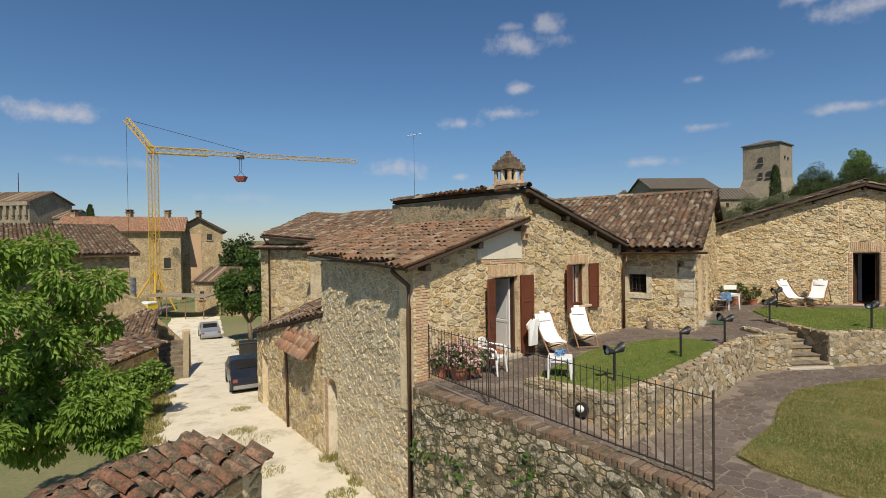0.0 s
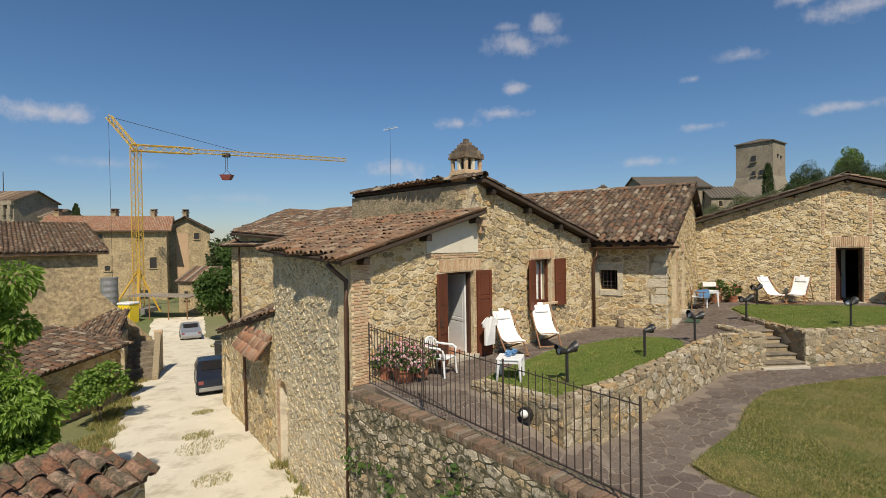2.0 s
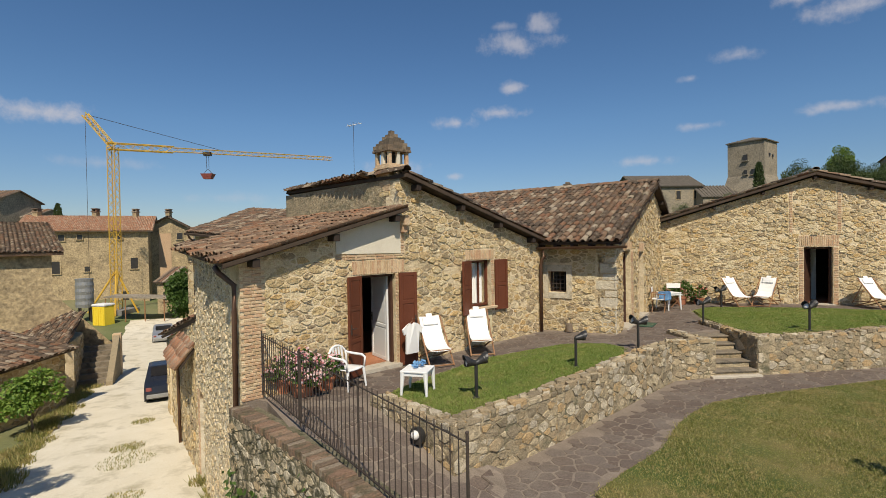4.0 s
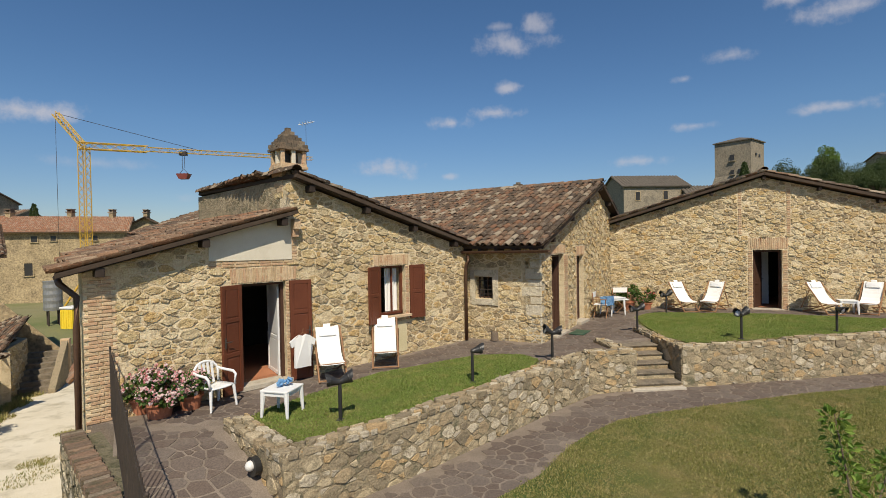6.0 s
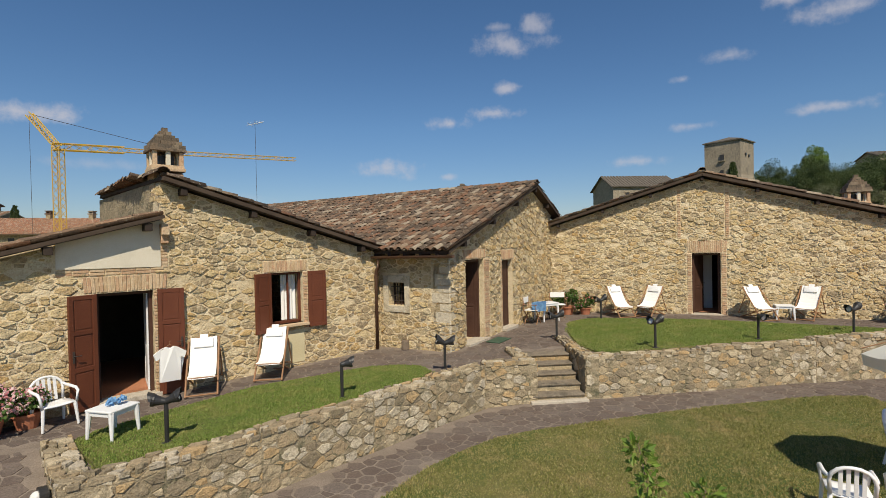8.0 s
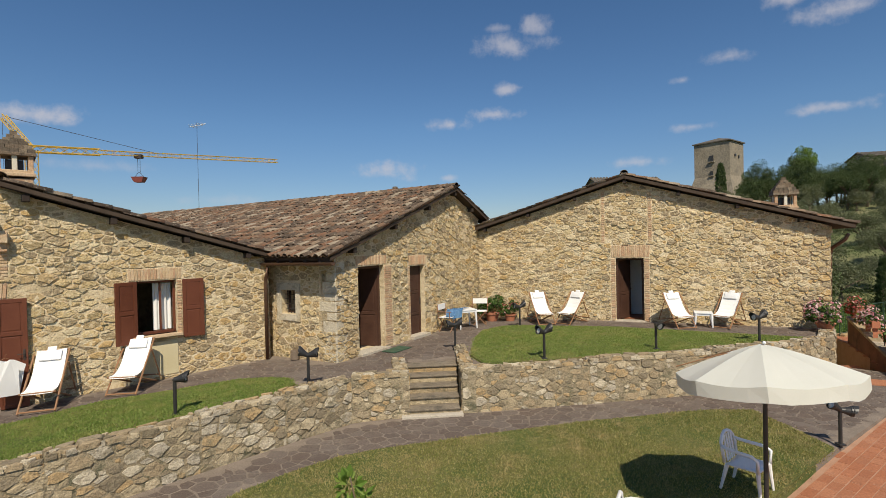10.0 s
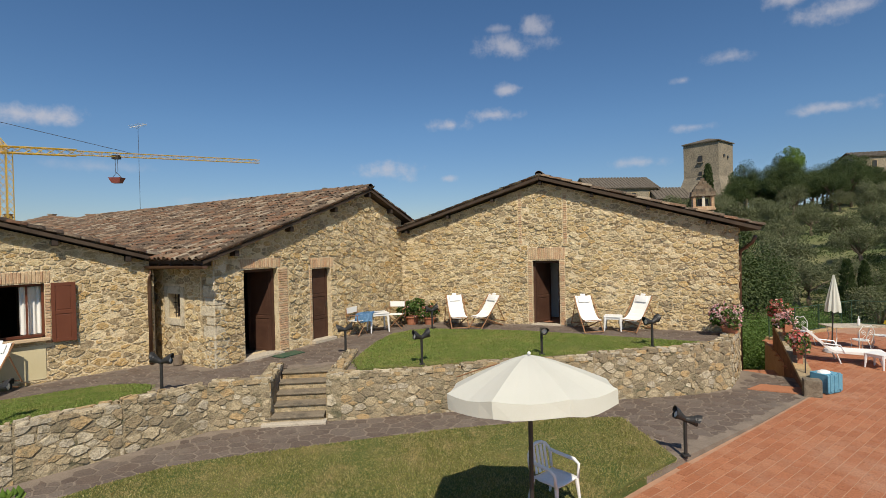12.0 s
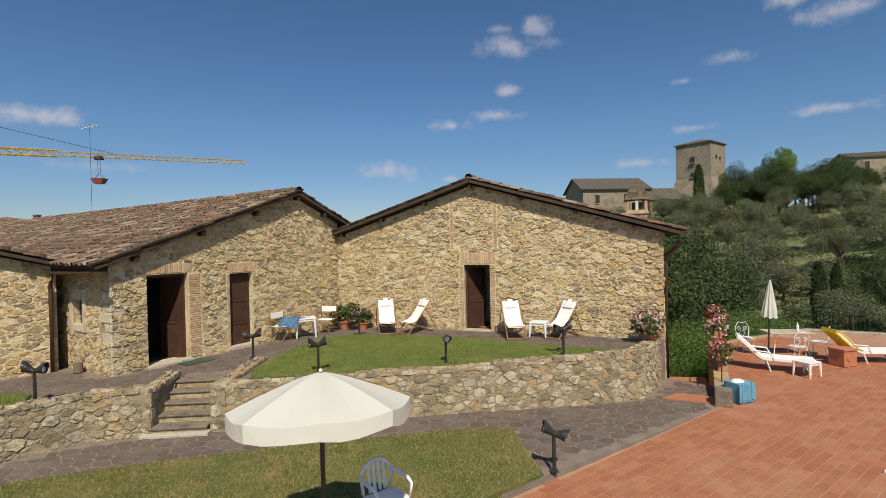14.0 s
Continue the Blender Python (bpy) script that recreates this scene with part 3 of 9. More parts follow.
def lerp_line(pts):
    def f(u):
        if u <= pts[0][0]:
            return pts[0][1]
        for (u0, z0), (u1, z1) in zip(pts, pts[1:]):
            if u <= u1:
                return z0 + (z1 - z0) * (u - u0) / (u1 - u0)
        return pts[-1][1]
    return f


STONEWORK = []      # walls that get their single stones at the end of the file


def masonry(name, a, b, top, bottom, thick, holes=(), mat=None, parent=None, label="", breaks=(), size=(0.30, 0.17), stones=None, keep=(), count=240, proud=0.022, kind="", category="", near=None, **more):
    """A rubble wall. keep: rectangles of the face that stay free of stones (brickwork, plaster)."""
    w = wall_body(name, a, b, top, bottom, thick, list(holes), mat or m_mortar, parent, label, breaks, kind, category)
    STONEWORK.append(dict(wall=w, a=V2(*a), b=V2(*b), top=top, bottom=more.get("face_bottom", bottom), clear=list(holes) + list(keep), size=size, mat=stones or m_stone, count=count, proud=proud, near=near, joint=more.get("joint", 0.014)))
    return w


def roof_plane(name, corners, thick, mat, parent, label=""):
    """A sloping roof deck through four corners, given from the eave's left end round; thickness below."""
    c = [Vector(p) for p in corners]
    n = (c[1] - c[0]).cross(c[3] - c[0]).normalized()
    if n.z < 0:
        n = -n
    c[2] = c[2] - n * (c[2] - c[0]).dot(n)
    verts = c + [p - n * thick for p in c]
    k = len(c)
    faces = [tuple(range(k)), tuple(range(2 * k - 1, k - 1, -1))] + [(i, i + k, (i + 1) % k + k, (i + 1) % k) for i in range(k)]
    bm = bmesh.new()
    bv = [bm.verts.new(p) for p in verts]
    for f in faces:
        bm.faces.new([bv[i] for i in f])
    return part(name, bm, mat, parent, label)


TILING = []         # roof decks that get their single tiles at the end of the file


def at_a(u, v, z):
    """A place in the shuttered house: u along its front, v inwards, z up."""
    p = A0 + A_DIR * u - A_OUT * v
    return Vector((p.x, p.y, z))


def at_b(u, v, z):
    p = B0 + B_DIR * u - B_OUT * v
    return Vector((p.x, p.y, z))


def at_c(u, v, z):
    p = C0 + C_DIR * u - C_OUT * v
    return Vector((p.x, p.y, z))


# ---- shuttered house
house_a = thing("stone_house", pose(*at_a(4, 3, 0.0)), "low rubble-stone house with red-brown shutters and a clay tile roof", "house")


def keep_world(ob, parent):
    ob.matrix_parent_inverse = parent.matrix_basis.inverted()


def a_low(u):
    return 2.48 + 0.275 * u


def a_high(u):
    return 4.20 - 0.295 * (u - 3.59)


A_LEN = 8.72
A_DOOR, A_WIN, A_NICHE = (2.47, 3.40, 0.12, 2.12), (5.745, 6.55, 1.10, 2.31), (5.745, 6.55, 0.16, 0.93)
A_PANEL = (1.91, 3.54, 2.60, 3.6)
wa = masonry("wall_front", A0, A0 + A_DIR * A_LEN, lerp_line([(0, a_low(0)), (3.54, a_low(3.54)), (3.56, a_high(3.56)), (A_LEN, a_high(A_LEN))]), -0.6, 0.5,
             [A_DOOR, A_WIN], m_mortar, house_a, breaks=(3.54, 3.56), face_bottom=0.0,
             keep=[(2.29, 3.64, 2.10, 2.45), (1.87, 3.62, 2.52, 3.75), (0, 0.42, -1, 3), (5.58, 6.68, 2.29, 2.60), (3.40, 3.47, 0.1, 2.2), (6.55, 6.66, 0.9, 2.3), A_NICHE, (5.6, 6.68, 1.0, 1.12), (3.5, 3.68, 2.5, 3.4)], size=(0.165, 0.092), joint=0.013, proud=0.015)
keep_world(wa, house_a)
wl = masonry("wall_street", L_END, A0 + (L_END - A0).normalized() * 0.10, lerp_line([(0, 2.52), (5.55, 2.45)]), -4.6, 0.5, [(0.42, 1.12, -3.5, -0.95)], m_mortar_street, house_a, face_bottom=-3.6, size=(0.135, 0.085), count=260, proud=0.020, joint=0.014, stones=m_stone_street,
             keep=[(0.12, 0.42, -3.4, -0.75)])
keep_world(wl, house_a)
w = wall_body("wall_back", tuple((A0 + A_DIR * A_LEN - A_OUT * 5.2)), tuple(L_END), lambda u: 2.4, -0.6, 0.4, [], m_mortar, house_a)
keep_world(w, house_a)
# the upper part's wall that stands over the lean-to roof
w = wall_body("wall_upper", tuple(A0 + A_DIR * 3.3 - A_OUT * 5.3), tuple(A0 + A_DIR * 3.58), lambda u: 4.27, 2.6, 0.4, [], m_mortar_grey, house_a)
keep_world(w, house_a)


def a_roof():
    lean = [at_a(-0.38, -0.31, a_low(-0.38) + 0.12), at_a(3.56, -0.31, a_low(3.56) + 0.12), at_a(3.50, 5.45, a_low(3.5) + 0.12), at_a(0.42, 5.75, a_low(0.42) + 0.12)]
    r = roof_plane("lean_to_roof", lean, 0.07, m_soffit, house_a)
    keep_world(r, house_a)
    TILING.append(dict(deck=r, corners=lean, up=(at_a(1, 0, 0.275) - at_a(0, 0, 0)).normalized(), mat=m_tile_lean, count=220, parent=r))
    main = [at_a(8.75, -0.27, a_high(8.75) + 0.13), at_a(3.58, -0.27, a_high(3.58) + 0.13), at_a(3.30, 5.3, a_high(3.58) + 0.13), at_a(8.75, 5.3, a_high(8.75) + 0.13)]
    r2 = roof_plane("main_roof", main, 0.08, m_soffit, house_a)
    keep_world(r2, house_a)
    TILING.append(dict(deck=r2, corners=main, up=(at_a(-1, 0, 0.295) - at_a(0, 0, 0)).normalized(), mat=m_tile, count=80, parent=r2))


a_roof()

# ---- long house
house_b = thing("long_stone_house", pose(*at_b(3, 6, 0.0)), "long rubble-stone house with a weathered clay tile roof", "house")
B_LEN = (B1 - B0).length
B_PEAK, B_LONG = 5.45, 21.5


def b_top(u):
    return 2.74 + 0.36 * u if u < B_PEAK else 2.74 + 0.36 * B_PEAK - 0.43 * (u - B_PEAK)


B_D1, B_D2 = (0.81, 1.84, 0.2, 2.45), (3.06, 3.80, 0.26, 2.35)
w = masonry("wall_gable", B0, B1, lerp_line([(0, b_top(0)), (B_PEAK, b_top(B_PEAK)), (B_LEN, b_top(B_LEN))]), -0.8, 0.5, [B_D1, B_D2], m_mortar, house_b, breaks=(B_PEAK,), face_bottom=0.1,
            keep=[(0.72, 1.95, 2.43, 2.75), (2.98, 3.95, 2.33, 2.70), (1.84, 2.2, 0, 2.5), (2.95, 3.06, 0, 2.4)], size=(0.15, 0.086), joint=0.012, proud=0.021)
keep_world(w, house_b)
bw0 = B0 + B_IN * 2.25
w = masonry("wall_side", bw0, B0, lambda u: 2.72, -0.8, 0.5, [(0.28, 0.84, 1.25, 1.87)], m_mortar, house_b, face_bottom=0.05,
            keep=[(0.12, 1.0, 1.08, 2.12), (1.7, 2.26, 0.9, 2.3)], size=(0.165, 0.092), joint=0.013, proud=0.016)
keep_world(w, house_b)
w = masonry("wall_long", B0 + B_IN * B_LONG, bw0, lambda u: 2.72 + 0.3 * max(0, 1 - u / 9.0), -5.2, 0.5, [], m_mortar, house_b, size=(0.30, 0.17), face_bottom=-1.5, count=120)
keep_world(w, house_b)
w = wall_body("wall_end", B1 + B_IN * B_LONG, B0 + B_IN * B_LONG, lambda u: 2.7, -5.2, 0.4, [], m_mortar, house_b)
keep_world(w, house_b)
w = wall_body("wall_rear", B1, B1 + B_IN * B_LONG, lambda u: 3.5, -2.2, 0.4, [], m_mortar, house_b)
keep_world(w, house_b)


def b_roof():
    o = 0.14
    zr, ze = b_top(B_PEAK) + o, b_top(-0.42) + o
    left = [at_b(-0.42, -0.26, ze), at_b(B_PEAK, -0.26, zr), at_b(B_PEAK, B_LONG - 1.5, zr), at_b(-0.42, B_LONG + 0.4, ze + 0.1)]
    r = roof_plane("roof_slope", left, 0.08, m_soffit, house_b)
    keep_world(r, house_b)
    TILING.append(dict(deck=r, corners=left, up=(at_b(1, 0, 0.36) - at_b(0, 0, 0)).normalized(), mat=m_tile, count=260, parent=r))
    zl = b_top(B_LEN + 0.5) + o
    right = [at_b(B_LEN + 0.5, -0.26, zl), at_b(B_PEAK, -0.26, zr), at_b(B_PEAK, B_LONG, zr), at_b(B_LEN + 0.5, B_LONG, zl)]
    r = roof_plane("roof_slope", right, 0.08, m_soffit, house_b)
    keep_world(r, house_b)
    TILING.append(dict(deck=r, corners=right, up=(at_b(-1, 0, 0.43) - at_b(0, 0, 0)).normalized(), mat=m_tile, count=60, parent=r, depth=3.0))


b_roof()

# ---- gable house
house_c = thing("gable_stone_house", pose(*at_c(5, 4, 0.0)), "rubble-stone house with a broad low gable and one dark door", "house")
C_LEN = (C1 - C0).length
C_PEAK = 5.1


def c_top(u):
    return 4.93 - 0.30 * abs(u - C_PEAK)


C_DOOR = (4.78, 5.65, 0.30, 2.38)
w = masonry("wall_front", C0, C1, lerp_line([(0, c_top(0)), (C_PEAK, c_top(C_PEAK)), (C_LEN, c_top(C_LEN))]), -2.2, 0.5, [C_DOOR], m_mortar, house_c, breaks=(C_PEAK,), face_bottom=0.1,
            keep=[(4.64, 5.83, 2.36, 2.82), (4.62, 4.78, 0.2, 2.4), (5.65, 5.83, 0.2, 2.4), (4.33, 4.45, 2.9, 4.9), (5.78, 5.92, 2.9, 4.9)], size=(0.145, 0.082), joint=0.012, proud=0.021)
keep_world(w, house_c)
w = masonry("wall_side", C1, C1 - C_OUT * 9, lambda u: c_top(C_LEN), -4.5, 0.5, [], m_mortar, house_c, size=(0.26, 0.15), face_bottom=-1.8, count=120)
keep_world(w, house_c)
w = wall_body("wall_rear", C1 - C_OUT * 9, C0 - C_OUT * 9, lambda u: c_top(C_LEN), -4.5, 0.4, [], m_mortar, house_c)
keep_world(w, house_c)


def c_roof():
    o = 0.15
    zp, zl, zr = c_top(C_PEAK) + o, c_top(-0.3) + o, c_top(C_LEN + 0.5) + o
    left = [at_c(-0.3, -0.29, zl), at_c(C_PEAK, -0.29, zp), at_c(C_PEAK, 9, zp), at_c(-0.3, 9, zl)]
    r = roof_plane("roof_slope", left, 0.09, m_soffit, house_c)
    keep_world(r, house_c)
    TILING.append(dict(deck=r, corners=left, up=(at_c(1, 0, 0.30) - at_c(0, 0, 0)).normalized(), mat=m_tile, count=120, parent=r, depth=2.0))
    right = [at_c(C_LEN + 0.5, -0.29, zr), at_c(C_PEAK, -0.29, zp), at_c(C_PEAK, 9, zp), at_c(C_LEN + 0.5, 9, zr)]
    r = roof_plane("roof_slope", right, 0.09, m_soffit, house_c)
    keep_world(r, house_c)
    TILING.append(dict(deck=r, corners=right, up=(at_c(-1, 0, 0.30) - at_c(0, 0, 0)).normalized(), mat=m_tile, count=120, parent=r, depth=2.0))


c_roof()

# ---- garden walls: the low wall between terrace and lawn, the stair, the lane's retaining wall
LOW_WALL = [(1.65, 10.02), (3.03, 8.50), (4.85, 9.95), (6.3, 11.3), (7.4, 12.3), (8.45, 13.3), (9.62, 13.48)]
LOW_WALL_EAST = [(10.74, 13.62), (13.6, 13.98), (16.6, 14.42), (19.2, 14.95), (20.4, 15.45), (21.3, 16.55)]


def run_of_wall(points, thick, top, bottom, label, wall_name, size, stones, joint_mat, count):
    for (p, q) in zip(points, points[1:]):
        masonry(wall_name, p, q, lambda u, p=p, q=q: top(p[0], p[1]) + 0.02 * noise.noise(Vector((p[0], u, 0))), bottom, thick, [], joint_mat, None, label, size=size, stones=stones, kind="structure", category="garden wall", proud=0.012, count=count, joint=0.011)


run_of_wall(LOW_WALL, 0.36, lambda x, y: upper(x, y) + 0.11, -1.0, "low dry-laid garden wall of weathered stone", "wall_garden", (0.15, 0.10), m_stone_grey, m_mortar_grey, 110)
run_of_wall(LOW_WALL_EAST, 0.36, lambda x, y: upper(x, y) + 0.07, -1.2, "low dry-laid garden wall of weathered stone", "wall_garden", (0.15, 0.10), m_stone_grey, m_mortar_grey, 110)
run_of_wall([(9.62, 13.48), (9.42, 15.05)], 0.3, lambda x, y: 0.24, -1.0, "stone cheek wall of the garden stair", "wall_stair", (0.24, 0.16), m_stone_grey, m_mortar_grey, 60)
run_of_wall([(10.70, 16.3), (10.74, 13.62)], 0.3, lambda x, y: 0.26, -1.0, "stone cheek wall of the garden stair", "wall_stair", (0.24, 0.16), m_stone_grey, m_mortar_grey, 60)

LANE_WALL = [(-0.64, 9.72), (1.15, 7.78), (3.0, 5.40), (6.2, 0.6), (8.0, -3.5)]
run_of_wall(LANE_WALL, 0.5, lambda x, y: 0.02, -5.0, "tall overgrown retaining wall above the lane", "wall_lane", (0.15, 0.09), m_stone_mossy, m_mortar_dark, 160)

# ---------------------------------------------------------------- doors, windows, gutters and beams of the houses


def own(ob, parent):
    """Hangs a mesh that was built in world places under its thing."""
    ob.parent = parent
    ob.matrix_parent_inverse = parent.matrix_basis.inverted()
    return ob


def basis(at, u, v, z, turn=0.0, d=None):
    """A frame with x along a house's front, y inwards, z up, turned about z by degrees."""
    p = at(u, v, z)
    q = at(u + 1, v, z) - p
    return Matrix.Translation(p) @ Matrix.Rotation(math.atan2(q.y, q.x) + radians(turn), 4, "Z")


def leaf(name, m, w, h, t, mat, rows, parent, label, side=1, handle=None, style="panel"):
    """A panelled leaf hinged at its frame's origin, reaching w along x, with sunk panels and rails between them; as part of the house."""
    bm = bmesh.new()
    rail = 0.075
    s = 1 if w > 0 else -1
    w = abs(w)
    box(bm, (s * w / 2, 0, h / 2), (w - 0.01, t * 0.45, h - 0.01))
    for x in (rail / 2, w - rail / 2):
        box(bm, (s * x, 0, h / 2), (rail, t, h), bevel=0.004)
    cuts = [0.0] + list(rows) + [1.0]
    for c in cuts:
        z = min(max(c * h, rail / 2), h - rail / 2)
        box(bm, (s * w / 2, 0, z), (w - 2 * rail, t * 0.96, rail), bevel=0.004)
    for a, b in zip(cuts, cuts[1:]):
        box(bm, (s * w / 2, 0, (a + b) / 2 * h), (w - 2 * rail - 0.05, t * 0.72, (b - a) * h - rail - 0.05), bevel=0.008)
    bmesh.ops.transform(bm, matrix=m, verts=bm.verts)
    ob = own(part(name, bm, mat, None, label), parent)
    if handle:
        hb = bmesh.new()
        x = s * (w - 0.055)
        box(hb, (x, handle * (t / 2 + 0.006), h * 0.48), (0.035, 0.012, 0.20), bevel=0.003)
        tube(hb, [(x, handle * (t / 2 + 0.01), h * 0.49), (x, handle * (t / 2 + 0.055), h * 0.49), (x - s * 0.10, handle * (t / 2 + 0.06), h * 0.49)], 0.009)
        bmesh.ops.transform(hb, matrix=m, verts=hb.verts)
        ho = part("handle", hb, m_iron, None, "dark metal handle")
        ho.parent = ob
    return ob


def solid(name, mat, parent, label, boxes, m, bevel=0.0, smooth=False):
    bm = bmesh.new()
    for c, s in boxes:
        box(bm, c, s, bevel=bevel)
    bmesh.ops.transform(bm, matrix=m, verts=bm.verts)
    return own(part(name, bm, mat, None, label, smooth=smooth), parent)


def fittings_a():
    d0, d1, z0, z1 = A_DOOR
    # open shutters of the french door and of the window
    leaf("shutter", basis(at_a, d0, -0.05, z0 - 0.05, 24), -0.47, 2.05, 0.05, m_shutter, (0.36, 0.68), house_a, "red-brown panelled shutter, swung open", handle=-1)
    leaf("shutter", basis(at_a, d1 + 0.06, -0.05, z0 - 0.06, -6), 0.46, 2.07, 0.05, m_shutter, (0.36, 0.68), house_a, "red-brown panelled shutter, folded back on the wall", handle=-1)
    w0, w1, y0, y1 = A_WIN
    leaf("shutter", basis(at_a, w0, -0.05, y0 - 0.13, 18), -0.44, 1.34, 0.045, m_shutter, (0.5,), house_a, "red-brown panelled window shutter, swung open")
    leaf("shutter", basis(at_a, w1 + 0.11, -0.045, y0 - 0.13, -5), 0.45, 1.34, 0.045, m_shutter, (0.5,), house_a, "red-brown panelled window shutter, folded back")
    m = basis(at_a, d0, 0, 0)
    solid("door_sill", m_sill, house_a, "worn pale stone threshold", [((0.48, 0.10, z0 - 0.04), (1.1, 0.36, 0.09))], m, 0.008)
    solid("door_frame", m_door, house_a, "", [((0.03, 0.16, 1.12), (0.06, 0.09, 2.0)), ((0.90, 0.16, 1.12), (0.06, 0.09, 2.0)), ((0.465, 0.16, 2.09), (0.93, 0.09, 0.06))], m)
    leaf("inner_door", basis(at_a, d1 - 0.06, 0.24, z0 + 0.01, 82), 0.80, 1.95, 0.045, m_white, (0.4,), house_a, "white-painted inner door, standing open", handle=1)
    solid("room_floor", m_cotto, house_a, "terracotta room floor", [((1.0, 2.2, z0 - 0.03), (5.6, 4.2, 0.06))], m)
    solid("room_wall", m_room_dim, house_a, "room wall with the indoor dimness in its colour", [((1.0, 3.9, 1.25), (5.4, 0.08, 2.5)), ((-1.55, 2.2, 1.25), (0.08, 3.4, 2.5))], m)
    # window: frame, two casements, curtains
    m = basis(at_a, w0, 0, 0)
    W, mid = w1 - w0, (w1 - w0) / 2
    solid("window_sill", m_brick, house_a, "brick window sill", [((mid, 0.02, y0 - 0.03), (W + 0.16, 0.34, 0.06))], m, 0.006)
    solid("window_frame", m_shutter, house_a, "", [((0.025, 0.17, (y0 + y1) / 2), (0.05, 0.07, y1 - y0)), ((W - 0.025, 0.17, (y0 + y1) / 2), (0.05, 0.07, y1 - y0)), ((mid, 0.17, y1 - 0.025), (W, 0.07, 0.05)), ((mid, 0.17, y0 + 0.03), (W, 0.07, 0.06)), ((mid + 0.10, 0.19, (y0 + y1) / 2), (0.04, 0.04, y1 - y0))], m)
    bm = bmesh.new()
    xs = [0.38 + 0.38 * k / 22 for k in range(23)]
    cols = [[bm.verts.new(m @ Vector((x, 0.30 + 0.025 * math.sin(k * 1.15) + 0.01 * math.sin(k * 0.4), z))) for z in (y0 + 0.06, (y0 + y1) / 2, y1 - 0.08)] for k, x in enumerate(xs)]
    for a, b in zip(cols, cols[1:]):
        for j in range(2):
            bm.faces.new((a[j], b[j], b[j + 1], a[j + 1]))
    own(part("curtain", bm, m_canvas, None, "white gathered curtain", smooth=True), house_a)
    solid("plaster_panel", m_ochre, house_a, "yellow plaster infill below the window", [((mid, -0.005, 0.55), (W - 0.005, 0.03, 0.76))], m, 0.004)
    # white plaster field under the lean-to verge
    m = basis(at_a, 0, 0, 0)
    bm = bmesh.new()
    pts = [(1.91, 2.59), (3.54, 2.57), (3.54, a_low(3.54) + 0.03), (1.91, a_low(1.91) + 0.03)]
    lo = [bm.verts.new(m @ Vector((u, -0.028, z))) for u, z in pts]
    hi = [bm.verts.new(m @ Vector((u, 0.02, z))) for u, z in pts]
    bm.faces.new(lo)
    for k in range(4):
        bm.faces.new((lo[k], hi[k], hi[(k + 1) % 4], lo[(k + 1) % 4]))
    own(part("plaster_field", bm, m_plaster, None, "cream plaster field under the eaves"), house_a)
    # corbel, purlins and rafters under the verges
    solid("corbel", m_brick, house_a, "", [((3.60, -0.10, 3.30), (0.14, 0.22, 0.22)), ((3.60, -0.06, 3.12), (0.13, 0.14, 0.18))], m, 0.01)
    for u, z in ((0.2, a_low(0.2) - 0.03), (1.8, a_low(1.8) - 0.03), (3.3, a_low(3.3) - 0.03)):
        solid("beam", m_beam, house_a, "", [((u, 0.0, z - 0.02), (0.13, 0.56, 0.15))], m, 0.012)
    for u in (3.95, 5.35, 6.75, 8.15):
        solid("beam", m_beam, house_a, "", [((u, 0.0, a_high(u) - 0.05), (0.12, 0.46, 0.14))], m, 0.012)
    # verge boards
    for a, b, f, v in ((-0.38, 3.5, a_low, -0.28), (3.6, 8.75, a_high, -0.24)):
        bm = bmesh.new()
        vs = []
        for u, dz in ((a, -0.05), (b, -0.05), (b, 0.015), (a, 0.015)):
            for vv in (v, v + 0.04):
                vs.append(bm.verts.new(at_a(u, vv, f(u) + 0.08 + dz)))
        for q in ((0, 2, 4, 6), (1, 7, 5, 3), (0, 1, 3, 2), (2, 3, 5, 4), (4, 5, 7, 6), (6, 7, 1, 0)):
            bm.faces.new([vs[i] for i in q])
        own(part("verge_board", bm, m_beam, None, ""), house_a)


fittings_a()


